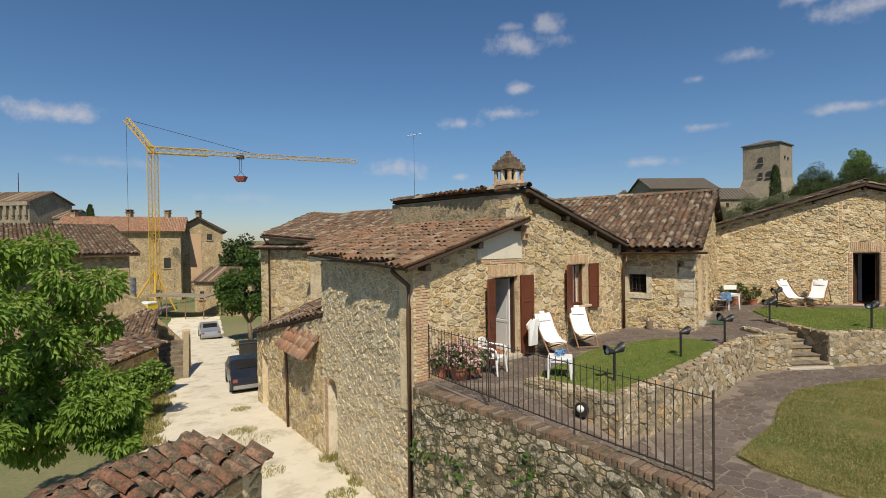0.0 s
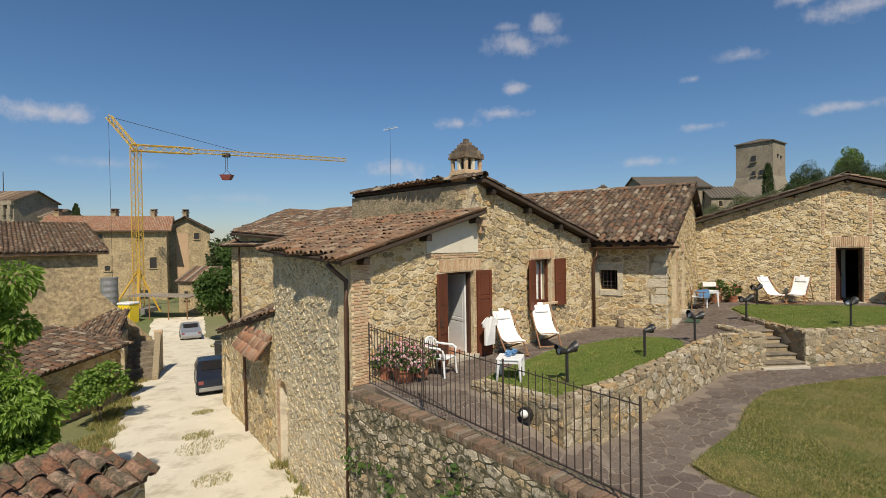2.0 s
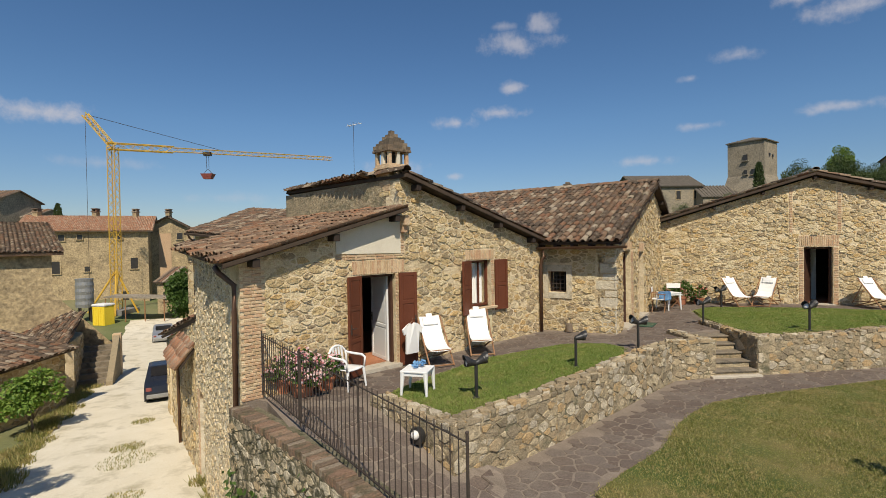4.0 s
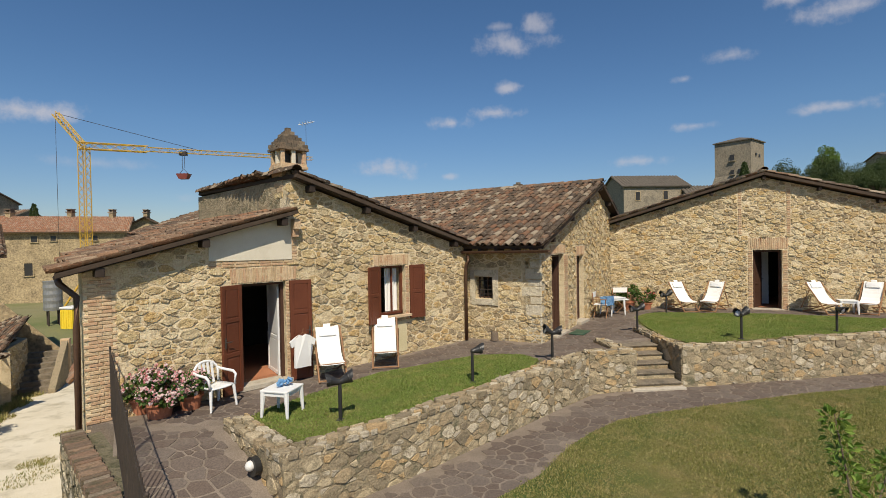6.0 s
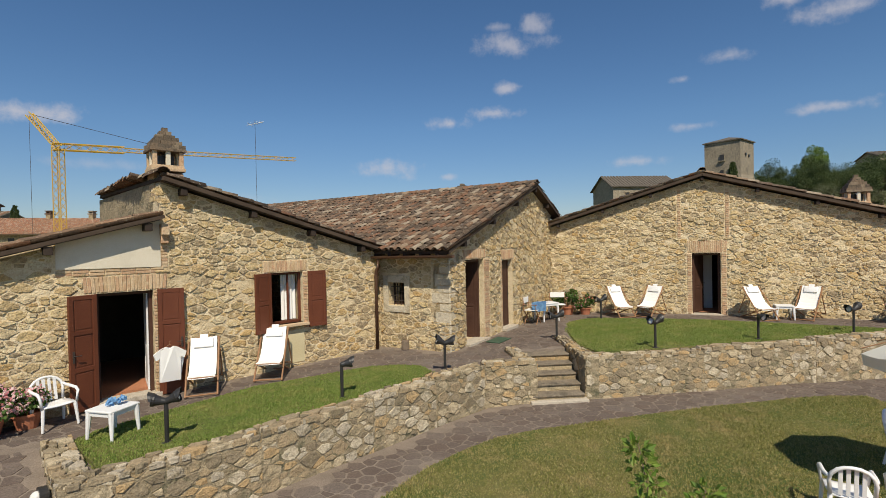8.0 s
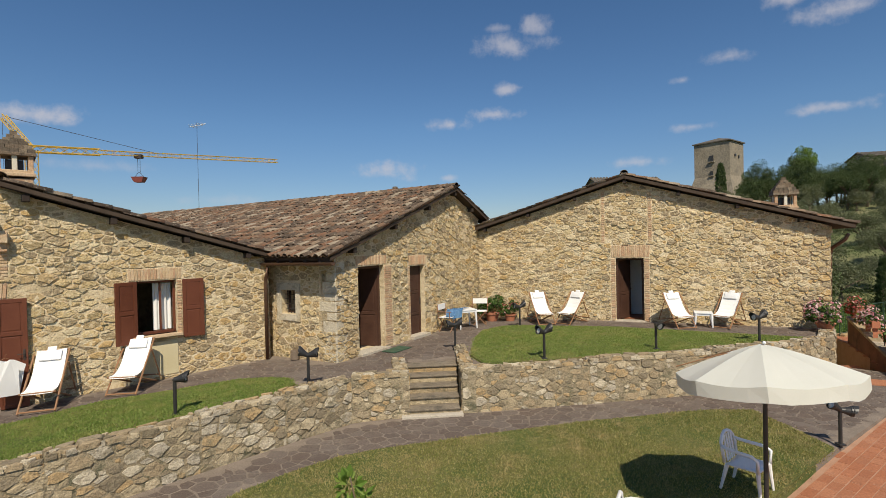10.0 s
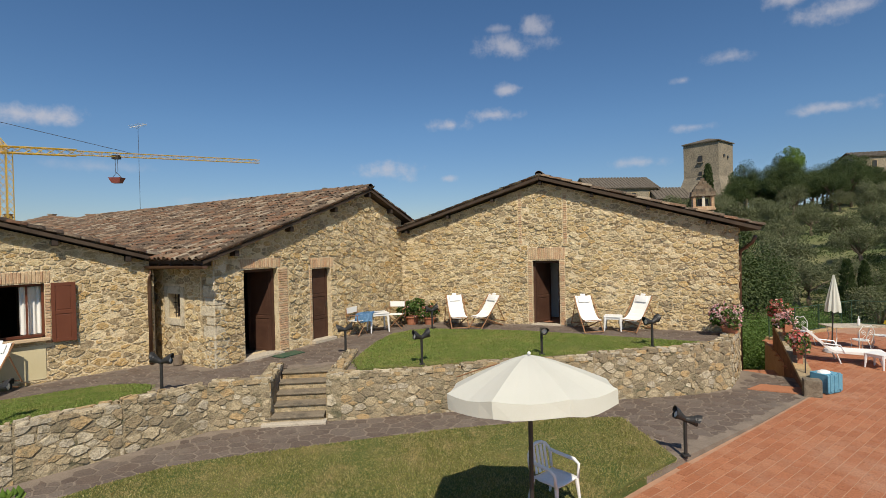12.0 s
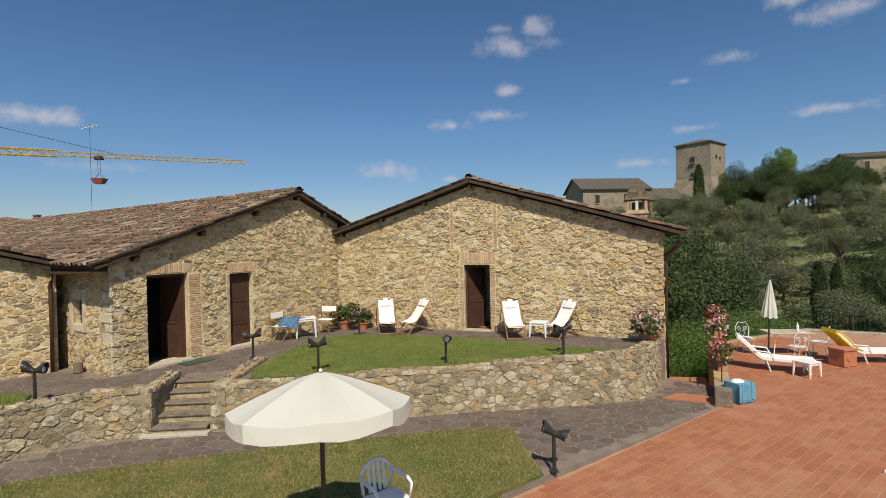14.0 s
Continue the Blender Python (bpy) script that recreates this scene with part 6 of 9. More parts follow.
# ---------------------------------------------------------------- sunshade on the lawn
def sunshade():
    z0 = lower(14.08, 8.93) + 0.05
    t = thing("garden_umbrella", pose(14.08, 8.93, z0, 0, 0, 12), "open cream canvas garden umbrella with a short valance", "umbrella")
    bm = bmesh.new()
    rod(bm, (0, 0, 0), (0, 0, 2.33), 0.026, seg=10)
    part("pole", bm, m_black, t)
    bm = bmesh.new()
    bmesh.ops.create_cone(bm, cap_ends=True, segments=20, radius1=0.24, radius2=0.20, depth=0.09, matrix=Matrix.Translation((0, 0, 0.045)))
    part("base", bm, m_greywear, t, "round concrete foot")
    N, R, zt, zr = 8, 0.965, 2.38, 2.03
    g = 4
    bm = bmesh.new()
    top = bm.verts.new((0, 0, zt))
    rings = []
    for j in range(1, 7):
        f = j / 6
        ring = []
        for k in range(N * g):
            a = 2 * math.pi * k / (N * g)
            w = (k % g) / g
            flat = math.cos(math.pi / N) / math.cos((w - 0.5) * 2 * math.pi / N)
            r = R * f * (flat * 0.85 + 0.15)
            z = zt - (zt - zr) * (f ** 1.25) - 0.035 * f * math.sin(math.pi * w)
            ring.append(bm.verts.new((r * math.cos(a), r * math.sin(a), z)))
        rings.append(ring)
    m = N * g
    for k in range(m):
        bm.faces.new((top, rings[0][k], rings[0][(k + 1) % m]))
    for a, b in zip(rings, rings[1:]):
        for k in range(m):
            bm.faces.new((a[k], b[k], b[(k + 1) % m], a[(k + 1) % m]))
    canopy = part("canopy", bm, m_umbrella, t, "cream canvas canopy", smooth=False)
    canopy.matrix_basis = Matrix.Translation((0, 0, zr)) @ Matrix.Rotation(radians(-8), 4, "X") @ Matrix.Translation((0, 0, -zr))
    for k in range(N):
        bm = bmesh.new()
        pts = []
        for i in range(g + 1):
            a = 2 * math.pi * (k * g + i) / m
            w = (i / g)
            flat = math.cos(math.pi / N) / math.cos((w - 0.5) * 2 * math.pi / N)
            r = R * (flat * 0.85 + 0.15)
            z = zr - 0.035 * math.sin(math.pi * w)
            q = 0.99 if i in (0, g) else 1.0
            pts.append((bm.verts.new((r * math.cos(a), r * math.sin(a), z)), bm.verts.new((r * q * math.cos(a) * 1.005, r * q * math.sin(a) * 1.005, z - 0.155 + 0.012 * math.sin(5 * i + k)))))
        for a, b in zip(pts, pts[1:]):
            bm.faces.new((a[0], a[1], b[1], b[0]))
        part("valance", bm, m_umbrella, canopy)
        bm = bmesh.new()
        a = 2 * math.pi * k / N
        tube(bm, [(0, 0, zt - 0.03), (R * 0.5 * math.cos(a), R * 0.5 * math.sin(a), zt - 0.03 - (zt - zr) * 0.42), (R * 0.99 * math.cos(a), R * 0.99 * math.sin(a), zr - 0.02)], 0.008, 5)
        part("rib", bm, m_wood, t)
    bm = bmesh.new()
    bmesh.ops.create_uvsphere(bm, u_segments=10, v_segments=8, radius=0.02, matrix=Matrix.Translation((0, 0, zt + 0.02)))
    part("finial", bm, m_white, t)


sunshade()

# ---------------------------------------------------------------- young lemon shrub on the lawn
sh = thing("lemon_shrub", pose(9.70, 7.65, lower(9.8, 7.6) + 0.03), "young lemon shrub with bright green leaves", "shrub")
bm = bmesh.new()
for x, y, h in ((-0.32, 0, 1.62), (0.40, 0.06, 1.05), (-0.05, 0.1, 0.7)):
    tube(bm, [(0, 0, 0), (x * 0.5, y * 0.5, h * 0.5), (x, y, h)], [0.016, 0.011, 0.005], 5)
part("stem", bm, m_bark, sh)
ms = [((-0.32, 0, 1.52), 0.09), ((-0.28, 0.0, 1.36), 0.13), ((-0.22, 0, 1.18), 0.14), ((-0.17, 0, 0.98), 0.12), ((0.40, 0.06, 1.0), 0.13), ((0.34, 0.05, 0.88), 0.14), ((0.1, 0, 0.6), 0.16), ((-0.05, 0.1, 0.7), 0.14)]
vs, fs = leaves(300, blobs(ms), 0.10, 77, -0.2, 0.28)
mesh_ob("foliage", vs, fs, m_leaf_bright, sh)

# ---------------------------------------------------------------- pool terrace
bm = bmesh.new()
slab(bm, POOL, COTTO_Z - 0.12, COTTO_Z - 1.4)
part("water", bm, m_water, None, "clear turquoise pool water", category="water", kind="structure")
for a, b in ((POOL[0], POOL[1]), (POOL[3], POOL[0])):
    a, b = V2(*a), V2(*b)
    d = (b - a).normalized()
    for k in range(int((b - a).length / 0.5)):
        c = a + d * (0.25 + 0.5 * k) + V2(-d.y, d.x) * 0.10
        bm = bmesh.new()
        box(bm, (0, 0, 0), (0.49, 0.20, 0.05), bevel=0.012)
        ob = part("pool_kerb", bm, m_plaster, None, "pale stone kerb of the pool", category="kerb", group="kerb of the pool")
        ob.matrix_world = Matrix.Translation((c.x, c.y, COTTO_Z + 0.02)) @ Matrix.Rotation(math.atan2(d.y, d.x), 4, "Z")

# terracotta landing and two steps down beside the gable house
ls = thing("landing_steps", pose(21.9, 16.0, -0.80), "terracotta landing with a step down beside the gable house", "steps")
for name, z, outline in (("landing", 0.03, [(-1.15, -0.62), (-0.04, -1.16), (0.22, -0.68), (-0.55, -0.26)]),
                         ("step", -0.14, [(-0.55, -0.26), (0.22, -0.68), (0.36, -0.42), (-0.42, 0.02)]),
                         ("landing", -0.31, [(-0.42, 0.02), (0.36, -0.42), (1.5, 2.2), (0.3, 2.4)])):
    bm = bmesh.new()
    slab(bm, outline, z, z - 0.9)
    part(name, bm, m_cotto, ls)

# sloping parapet at the terrace's edge, with its coping, railing and flower boxes
PAR0, PAR1 = Vector((21.95, 14.85, -0.62)), Vector((24.8, 20.0, 0.05))


def parapet():
    t = thing("parapet_wall", pose(PAR0.x, PAR0.y, COTTO_Z), "brown stuccoed parapet with a sloping stone coping", "parapet")
    d = PAR1 - PAR0
    s = Vector((d.y, -d.x, 0)).normalized() * 0.15
    o = Vector((PAR0.x, PAR0.y, COTTO_Z))
    bm = bmesh.new()
    vs = [bm.verts.new(p - o) for p in (PAR0 - s * 0.8, PAR1 - s * 0.8, PAR1 + s * 0.8, PAR0 + s * 0.8)]
    lo = [bm.verts.new(Vector((v.co.x, v.co.y, -1.6 if i in (1, 2) else -0.9))) for i, v in enumerate(vs)]
    bm.faces.new(vs)
    bm.faces.new(lo[::-1])
    for i in range(4):
        bm.faces.new((vs[i], lo[i], lo[(i + 1) % 4], vs[(i + 1) % 4]))
    part("wall", bm, m_rust, t, "brown stuccoed wall")
    n = 12
    for k in range(n):
        p = PAR0 + d * ((k + 0.5) / n) - o
        bm = bmesh.new()
        box(bm, (0, 0, 0.04), (d.length / n - 0.015, 0.34, 0.10), Matrix.Translation(p) @ d.to_track_quat("X", "Z").to_matrix().to_4x4(), bevel=0.016)
        part("coping", bm, m_stone_grey, t)
    bm = bmesh.new()
    box(bm, (0, 0, 0.0), (0.30, 0.36, 0.44), Matrix.Translation((-0.03, -0.06, 0.18)) @ Matrix.Rotation(math.atan2(d.y, d.x), 4, "Z"), bevel=0.03)
    part("end_block", bm, m_step, t, "rough stone end block")
    for k in range(6):
        p = PAR0 + d * (0.12 + 0.15 * k) - o
        bm = bmesh.new()
        rod(bm, p + Vector((0, 0, 0.05)), p + Vector((0, 0, 0.85)), 0.014, seg=6)
        part("rail_post", bm, m_iron, t)
    bm = bmesh.new()
    rod(bm, PAR0 + d * 0.12 - o + Vector((0, 0, 0.84)), PAR0 + d * 0.9 - o + Vector((0, 0, 0.84)), 0.014, seg=6)
    part("handrail", bm, m_iron, t)


parapet()


def flower_box(f, seed):
    d = PAR1 - PAR0
    p = PAR0 + d * f
    t = thing("flower_box", Matrix.Translation((p.x, p.y, p.z + 0.05)) @ Matrix.Rotation(math.atan2(d.y, d.x), 4, "Z"), "trailing red and pink geraniums in a flower box on the parapet", "flower box", group="flower boxes on the parapet")
    bm = bmesh.new()
    box(bm, (0, 0, 0.40), (0.9, 0.2, 0.2), bevel=0.01)
    for s in (-0.35, 0.35):
        box(bm, (s, 0, 0.16), (0.03, 0.12, 0.32))
    part("box", bm, m_pot, t)
    ms = [((random.Random(seed + k).uniform(-0.5, 0.5), random.Random(seed * 3 + k).uniform(-0.16, 0.16), 0.52 + 0.18 * random.Random(seed * 7 + k).uniform(-1, 1)), 0.17) for k in range(9)]
    vs, fs = leaves(500, blobs(ms), 0.08, seed, 0.2, 0.5)
    mesh_ob("foliage", vs, fs, m_leaf, t)
    g = random.Random(seed)
    vs, fs = [], []
    for _ in range(130):
        c, r = g.choice(ms)
        v = Vector((g.gauss(0, 1), g.gauss(0, 1), g.gauss(0.2, 1))).normalized()
        q = Vector(c) + v * r * g.uniform(0.9, 1.3)
        for _ in range(3):
            q2 = q + Vector((g.uniform(-1, 1), g.uniform(-1, 1), g.uniform(-1, 1))) * 0.04
            s1 = Vector((g.gauss(0, 1), g.gauss(0, 1), g.gauss(0, 1))).normalized() * 0.04
            s2 = s1.cross(v).normalized() * 0.04
            k = len(vs)
            vs += [q2 - s1, q2 + s2, q2 + s1, q2 - s2]
            fs += [(k, k + 1, k + 2), (k, k + 2, k + 3)]
    mesh_ob("blossom", vs, fs, m_red if seed % 4 == 3 else m_pink, t)


for f, sd in ((0.30, 31), (0.62, 33), (0.9, 35)):
    flower_box(f, sd)


def sun_lounger(m, label, towel=None):
    t = thing("sun_lounger", m, label, "sun lounger", group="sun loungers by the pool")
    for s in (-1, 1):
        bm = bmesh.new()
        tube(bm, [(s * 0.30, -0.95, 0.30), (s * 0.30, 0.25, 0.32), (s * 0.30, 0.30, 0.33)], 0.022, 6)
        part("side_rail", bm, m_white, t)
        for y in (-0.75, 0.20):
            bm = bmesh.new()
            tube(bm, [(s * 0.30, y, 0.30), (s * 0.32, y - 0.1, 0.0)], 0.022, 6)
            part("leg", bm, m_white, t)
        bm = bmesh.new()
        tube(bm, [(s * 0.33, 0.0, 0.32), (s * 0.35, 0.12, 0.55), (s * 0.35, 0.5, 0.58)], 0.02, 6)
        part("armrest", bm, m_white, t)
    bm = bmesh.new()
    panel(bm, [[(x * 0.33, y, z) for x in (-1, -0.33, 0.33, 1)] for y, z in ((-0.98, 0.34), (-0.4, 0.335), (0.25, 0.35), (0.35, 0.40), (0.85, 0.90), (0.92, 0.94))], 0.07)
    part("sling", bm, m_canvas, t, "white sling")
    if towel:
        bm = bmesh.new()
        panel(bm, [[(x * 0.35, y, z) for x in (-1, -0.33, 0.33, 1)] for y, z in ((0.22, 0.405), (0.34, 0.455), (0.82, 0.95), (0.95, 1.01), (0.98, 0.90))], 0.03)
        panel(bm, [[(x * 0.35, y, z) for x in (-1, -0.33, 0.33, 1)] for y, z in ((0.42, 0.36), (0.62, 0.58), (0.90, 0.86), (0.98, 0.93))], 0.02)
        part("towel", bm, towel, t, "bright yellow towel")


sun_lounger(pose(25.15, 17.72, COTTO_Z + 0.01, 0, 0, 62), "white sun lounger with a raised back beside the pool")
sun_lounger(pose(28.35, 18.3, COTTO_Z + 0.01, 0, 0, 82), "sun lounger draped with a bright yellow towel", m_yellow)
low_table(pose(25.55, 16.95, COTTO_Z + 0.01, 0, 0, 20), "low white plastic table beside the sun lounger", 0.48, 0.42)
# terracotta chest
ch = thing("terracotta_planter", pose(27.4, 17.95, COTTO_Z + 0.01, 0, 0, 14), "square terracotta planter box with a lid and roundel", "planter")
bm = bmesh.new()
box(bm, (0, 0, 0.24), (0.50, 0.46, 0.46), bevel=0.012)
part("body", bm, m_pot, ch)
bm = bmesh.new()
box(bm, (0, 0, 0.50), (0.56, 0.52, 0.06), bevel=0.014)
part("lid", bm, m_pot, ch)
bm = bmesh.new()
bmesh.ops.create_cone(bm, cap_ends=True, segments=16, radius1=0.11, radius2=0.09, depth=0.03, matrix=Matrix.Translation((-0.05, -0.235, 0.26)) @ Matrix.Rotation(radians(90), 4, "X"))
part("roundel", bm, m_pot, ch)
# basket with a light blue towel
bk = thing("towel_basket", pose(22.45, 15.05, COTTO_Z + 0.01, 0, 0, 20), "basket hung with light blue towels at the terrace's edge", "basket")
bm = bmesh.new()
box(bm, (0, 0, 0.24), (0.50, 0.42, 0.46), bevel=0.03)
for v in bm.verts:
    v.co.x += 0.02 * math.sin(20 * v.co.z)
part("basket", bm, m_lightblue, bk)
for k in range(7):
    bm = bmesh.new()
    box(bm, (-0.23 + 0.077 * k, -0.215, 0.25 + 0.02 * (k % 3)), (0.07, 0.03 + 0.012 * (k % 2), 0.40), bevel=0.012)
    part("fold", bm, m_lightblue, bk)
bm = bmesh.new()
bmesh.ops.create_icosphere(bm, subdivisions=2, radius=0.13, matrix=Matrix.Translation((-0.05, 0, 0.47)) @ Matrix.Diagonal((1.3, 1, 0.5, 1)))
part("towel", bm, m_white, bk, "crumpled white towel")


def closed_umbrella(m):
    t = thing("closed_umbrella", m, "closed cream garden umbrella on a dark pole", "umbrella")
    bm = bmesh.new()
    rod(bm, (0, 0, 0), (0, 0, 2.5), 0.022, seg=8)
    part("pole", bm, m_black, t)
    bm = bmesh.new()
    rows = []
    for z, r in ((1.30, 0.18), (1.55, 0.165), (1.9, 0.115), (2.25, 0.06), (2.5, 0.02)):
        rows.append([bm.verts.new(((r * (1 + 0.28 * (k % 2))) * math.cos(2 * math.pi * k / 20), (r * (1 + 0.28 * (k % 2))) * math.sin(2 * math.pi * k / 20), z + 0.05 * (k % 3 == 0) * (z < 1.4))) for k in range(20)])
    for a, b in zip(rows, rows[1:]):
        for k in range(20):
            bm.faces.new((a[k], a[(k + 1) % 20], b[(k + 1) % 20], b[k]))
    bm.faces.new(rows[-1])
    part("canopy", bm, m_umbrella, t, "furled cream canvas")
    bm = bmesh.new()
    bmesh.ops.create_cone(bm, cap_ends=True, segments=16, radius1=0.25, radius2=0.22, depth=0.1, matrix=Matrix.Translation((0, 0, 0.05)))
    part("base", bm, m_greywear, t)


closed_umbrella(pose(25.86, 18.95, COTTO_Z + 0.01, 0, 2))


def iron_chair():
    t = thing("wrought_iron_chair", Matrix(), "white wrought iron garden chair with scrolled back", "chair", group="chairs round the iron table")
    bm = bmesh.new()
    bmesh.ops.create_cone(bm, cap_ends=True, segments=16, radius1=0.22, radius2=0.22, depth=0.02, matrix=Matrix.Translation((0, 0, 0.44)))
    part("seat", bm, m_whiteiron, t)
    for x, y in ((-0.18, -0.18), (0.18, -0.18), (-0.18, 0.18), (0.18, 0.18)):
        bm = bmesh.new()
        tube(bm, [(x * 1.2, y * 1.2, 0), (x * 0.9, y * 0.9, 0.22), (x, y, 0.44)], 0.012, 6)
        part("leg", bm, m_whiteiron, t)
    bm = bmesh.new()
    tube(bm, [(-0.19, 0.2, 0.44), (-0.23, 0.24, 0.75), (-0.12, 0.26, 0.93), (0, 0.26, 0.90), (0.12, 0.26, 0.93), (0.23, 0.24, 0.75), (0.19, 0.2, 0.44)], 0.013, 6)
    part("back_frame", bm, m_whiteiron, t)
    for s in (-1, 1):
        bm = bmesh.new()
        tube(bm, [(s * (0.10 + 0.075 * (1 - k / 14) * math.cos(k * 0.75)), 0.245, 0.70 + 0.085 * (1 - k / 14) * math.sin(k * 0.75)) for k in range(13)], 0.009, 5)
        tube(bm, [(s * 0.02, 0.22, 0.45), (s * 0.10, 0.235, 0.55), (s * 0.03, 0.24, 0.64)], 0.009, 5)
        part("scroll", bm, m_whiteiron, t)
    return t


ic = iron_chair()
ic.matrix_world = pose(25.95, 20.2, COTTO_Z + 0.01, 0, 0, -5)
copy_thing(ic, pose(26.55, 18.65, COTTO_Z + 0.01, 0, 0, 175))
copy_thing(ic, pose(27.75, 19.25, COTTO_Z + 0.01, 0, 0, 230))
it = thing("wrought_iron_table", pose(26.85, 19.5, COTTO_Z + 0.01, 0, 0, -8), "long iron garden table with a weathered top", "table")
bm = bmesh.new()
box(bm, (0, 0, 0.74), (1.35, 0.75, 0.03), bevel=0.01)
part("tabletop", bm, m_sill, it, "weathered pale grey top")
for x in (-0.5, 0.5):
    for y in (-0.27, 0.27):
        bm = bmesh.new()
        tube(bm, [(x * 1.1, y * 1.1, 0), (x * 0.9, y * 0.7, 0.35), (x, y, 0.73)], 0.016, 6)
        part("leg", bm, m_whiteiron, it)
bt = bmesh.new()
tube(bt, [(0, 0, 0), (0, 0, 0.18), (0, 0, 0.23), (0, 0, 0.30)], [0.04, 0.042, 0.018, 0.014], 10)
ob = part("water_bottle", bt, m_white, None, "clear plastic water bottle on the iron table", category="bottle")
ob.matrix_world = pose(27.15, 19.4, COTTO_Z + 0.77)


def terrace_fence():
    a, b = Vector((25.3, 21.1, COTTO_Z)), Vector((30.4, 23.4, COTTO_Z))
    c = Vector((34.9, 20.6, COTTO_Z))
    for p, q in ((a, b), (b, c)):
        d = q - p
        t = thing("metal_fence", Matrix.Translation(p) @ Matrix.Rotation(math.atan2(d.y, d.x), 4, "Z"), "green painted metal fence along the terrace edge", "fence")
        n = d.length
        for z in (0.12, 1.05):
            bm = bmesh.new()
            box(bm, (n / 2, 0, z), (n, 0.02, 0.02))
            part("rail", bm, m_greenrail, t)
        for k in range(int(n / 1.6) + 1):
            bm = bmesh.new()
            box(bm, (min(k * 1.6, n), 0, 0.53), (0.025, 0.025, 1.1))
            part("post", bm, m_greenrail, t)
        for k in range(int(n / 0.13)):
            bm = bmesh.new()
            rod(bm, (k * 0.13, 0, 0.12), (k * 0.13, 0, 1.05), 0.004, seg=5)
            part("bar", bm, m_greenrail, t)
        bm = bmesh.new()
        box(bm, (n / 2, 0.0, -0.02), (n, 0.3, 0.22), bevel=0.02)
        part("kerb", bm, m_stone_grey, t)


terrace_fence()

# ---------------------------------------------------------------- grass blades on the lawns
def blades(name, region, height, n, seed, tall, label, mat):
    g = random.Random(seed)
    xs, ys = [p[0] for p in region], [p[1] for p in region]
    vs, fs = [], []
    while n > 0:
        x, y = g.uniform(min(xs), max(xs)), g.uniform(max(min(ys), 6.5), max(ys))
        if not inside(region, x, y):
            continue
        n -= 1
        x, y = x + g.gauss(0, 0.05), y + g.gauss(0, 0.05)
        z = height(x, y) - (0.0 if inside(region, x, y) else 0.03)
        h = tall * g.uniform(0.5, 1.3) * (0.75 + 0.5 * noise.noise(Vector((x * 0.8, y * 0.8, 1))))
        a = g.uniform(0, 6.28)
        w = 0.006 + 0.004 * g.random()
        k = len(vs)
        lx, ly = g.uniform(-0.8, 0.8) * h, g.uniform(-0.8, 0.8) * h
        vs += [(x - w * math.cos(a), y - w * math.sin(a), z), (x + w * math.cos(a), y + w * math.sin(a), z), (x + lx, y + ly, z + h)]
        fs.append((k, k + 1, k + 2))
    mesh_ob(name, vs, fs, mat, label=label, kind="stuff", category="grass")


blades("grass", LAWN_LOW, lambda x, y: lower(x, y) + 0.045 + 0.025 * sag(x, y), 170000, 5, 0.034, "short dry lawn grass below the wall", m_grass)
blades("grass", LAWN_NEAR, lambda x, y: upper(x, y) + 0.05 + 0.02 * sag(x, y), 60000, 6, 0.034, "short green grass on the terrace", m_grass_green)
blades("grass", LAWN_FAR, lambda x, y: upper(x, y) + 0.05 + 0.02 * sag(x, y), 80000, 7, 0.034, "short green grass before the gable house", m_grass_green)

# ---------------------------------------------------------------- village, lane side, hill
m_farwall = material("village_masonry", ((0.36, 0.275, 0.155), (0.47, 0.365, 0.215)), 0.9, 5.0, 0.95, 0.8, 0.06, stain=(0.25, 0.195, 0.12), stain_scale=0.7, stain_at=(0.48, 0.68), grit=0.8)
m_farwall_grey = material("grey_masonry", ((0.25, 0.21, 0.15), (0.34, 0.29, 0.215)), 0.7, 4.0, 0.95, 0.8, 0.06, stain=(0.19, 0.165, 0.125), stain_scale=0.35, grit=0.7)
m_farplaster = material("brown_plaster", ((0.50, 0.33, 0.20), (0.54, 0.38, 0.24)), 0.8, 10, 0.95, 0.2, 0.02)
m_farglass = material("dark_window", ((0.03, 0.028, 0.025), (0.05, 0.045, 0.04)), 1, 10, 0.3, 0.0, spec=0.5)
m_crane = material("yellow_paint", ((0.56, 0.33, 0.035), (0.64, 0.40, 0.06)), 2, 30, 0.5, 0.05, 0.002, spec=0.4)
m_cranered = material("red_paint", ((0.24, 0.065, 0.055), (0.29, 0.085, 0.07)), 2, 30, 0.5, 0.05, 0.002)
m_tank = material("galvanised_steel", ((0.30, 0.30, 0.29), (0.36, 0.36, 0.35)), 2, 20, 0.5, 0.1, 0.003, metal=0.5)
m_carsilver = material("silver_car_paint", ((0.42, 0.44, 0.46), (0.46, 0.48, 0.50)), 1, 20, 0.3, 0.0, metal=0.6, spec=0.6)
m_cardark = material("dark_car_paint", ((0.018, 0.020, 0.028), (0.025, 0.028, 0.036)), 1, 20, 0.25, 0.0, metal=0.2, spec=0.6)
m_rubber = material("rubber", ((0.02, 0.02, 0.02), (0.03, 0.03, 0.03)), 4, 30, 0.8, 0.1)
m_rock = material("old_grey_tiles", ((0.10, 0.085, 0.068), (0.15, 0.13, 0.105)), 1.2, 8, 0.95, 0.5, 0.04, grit=0.6)


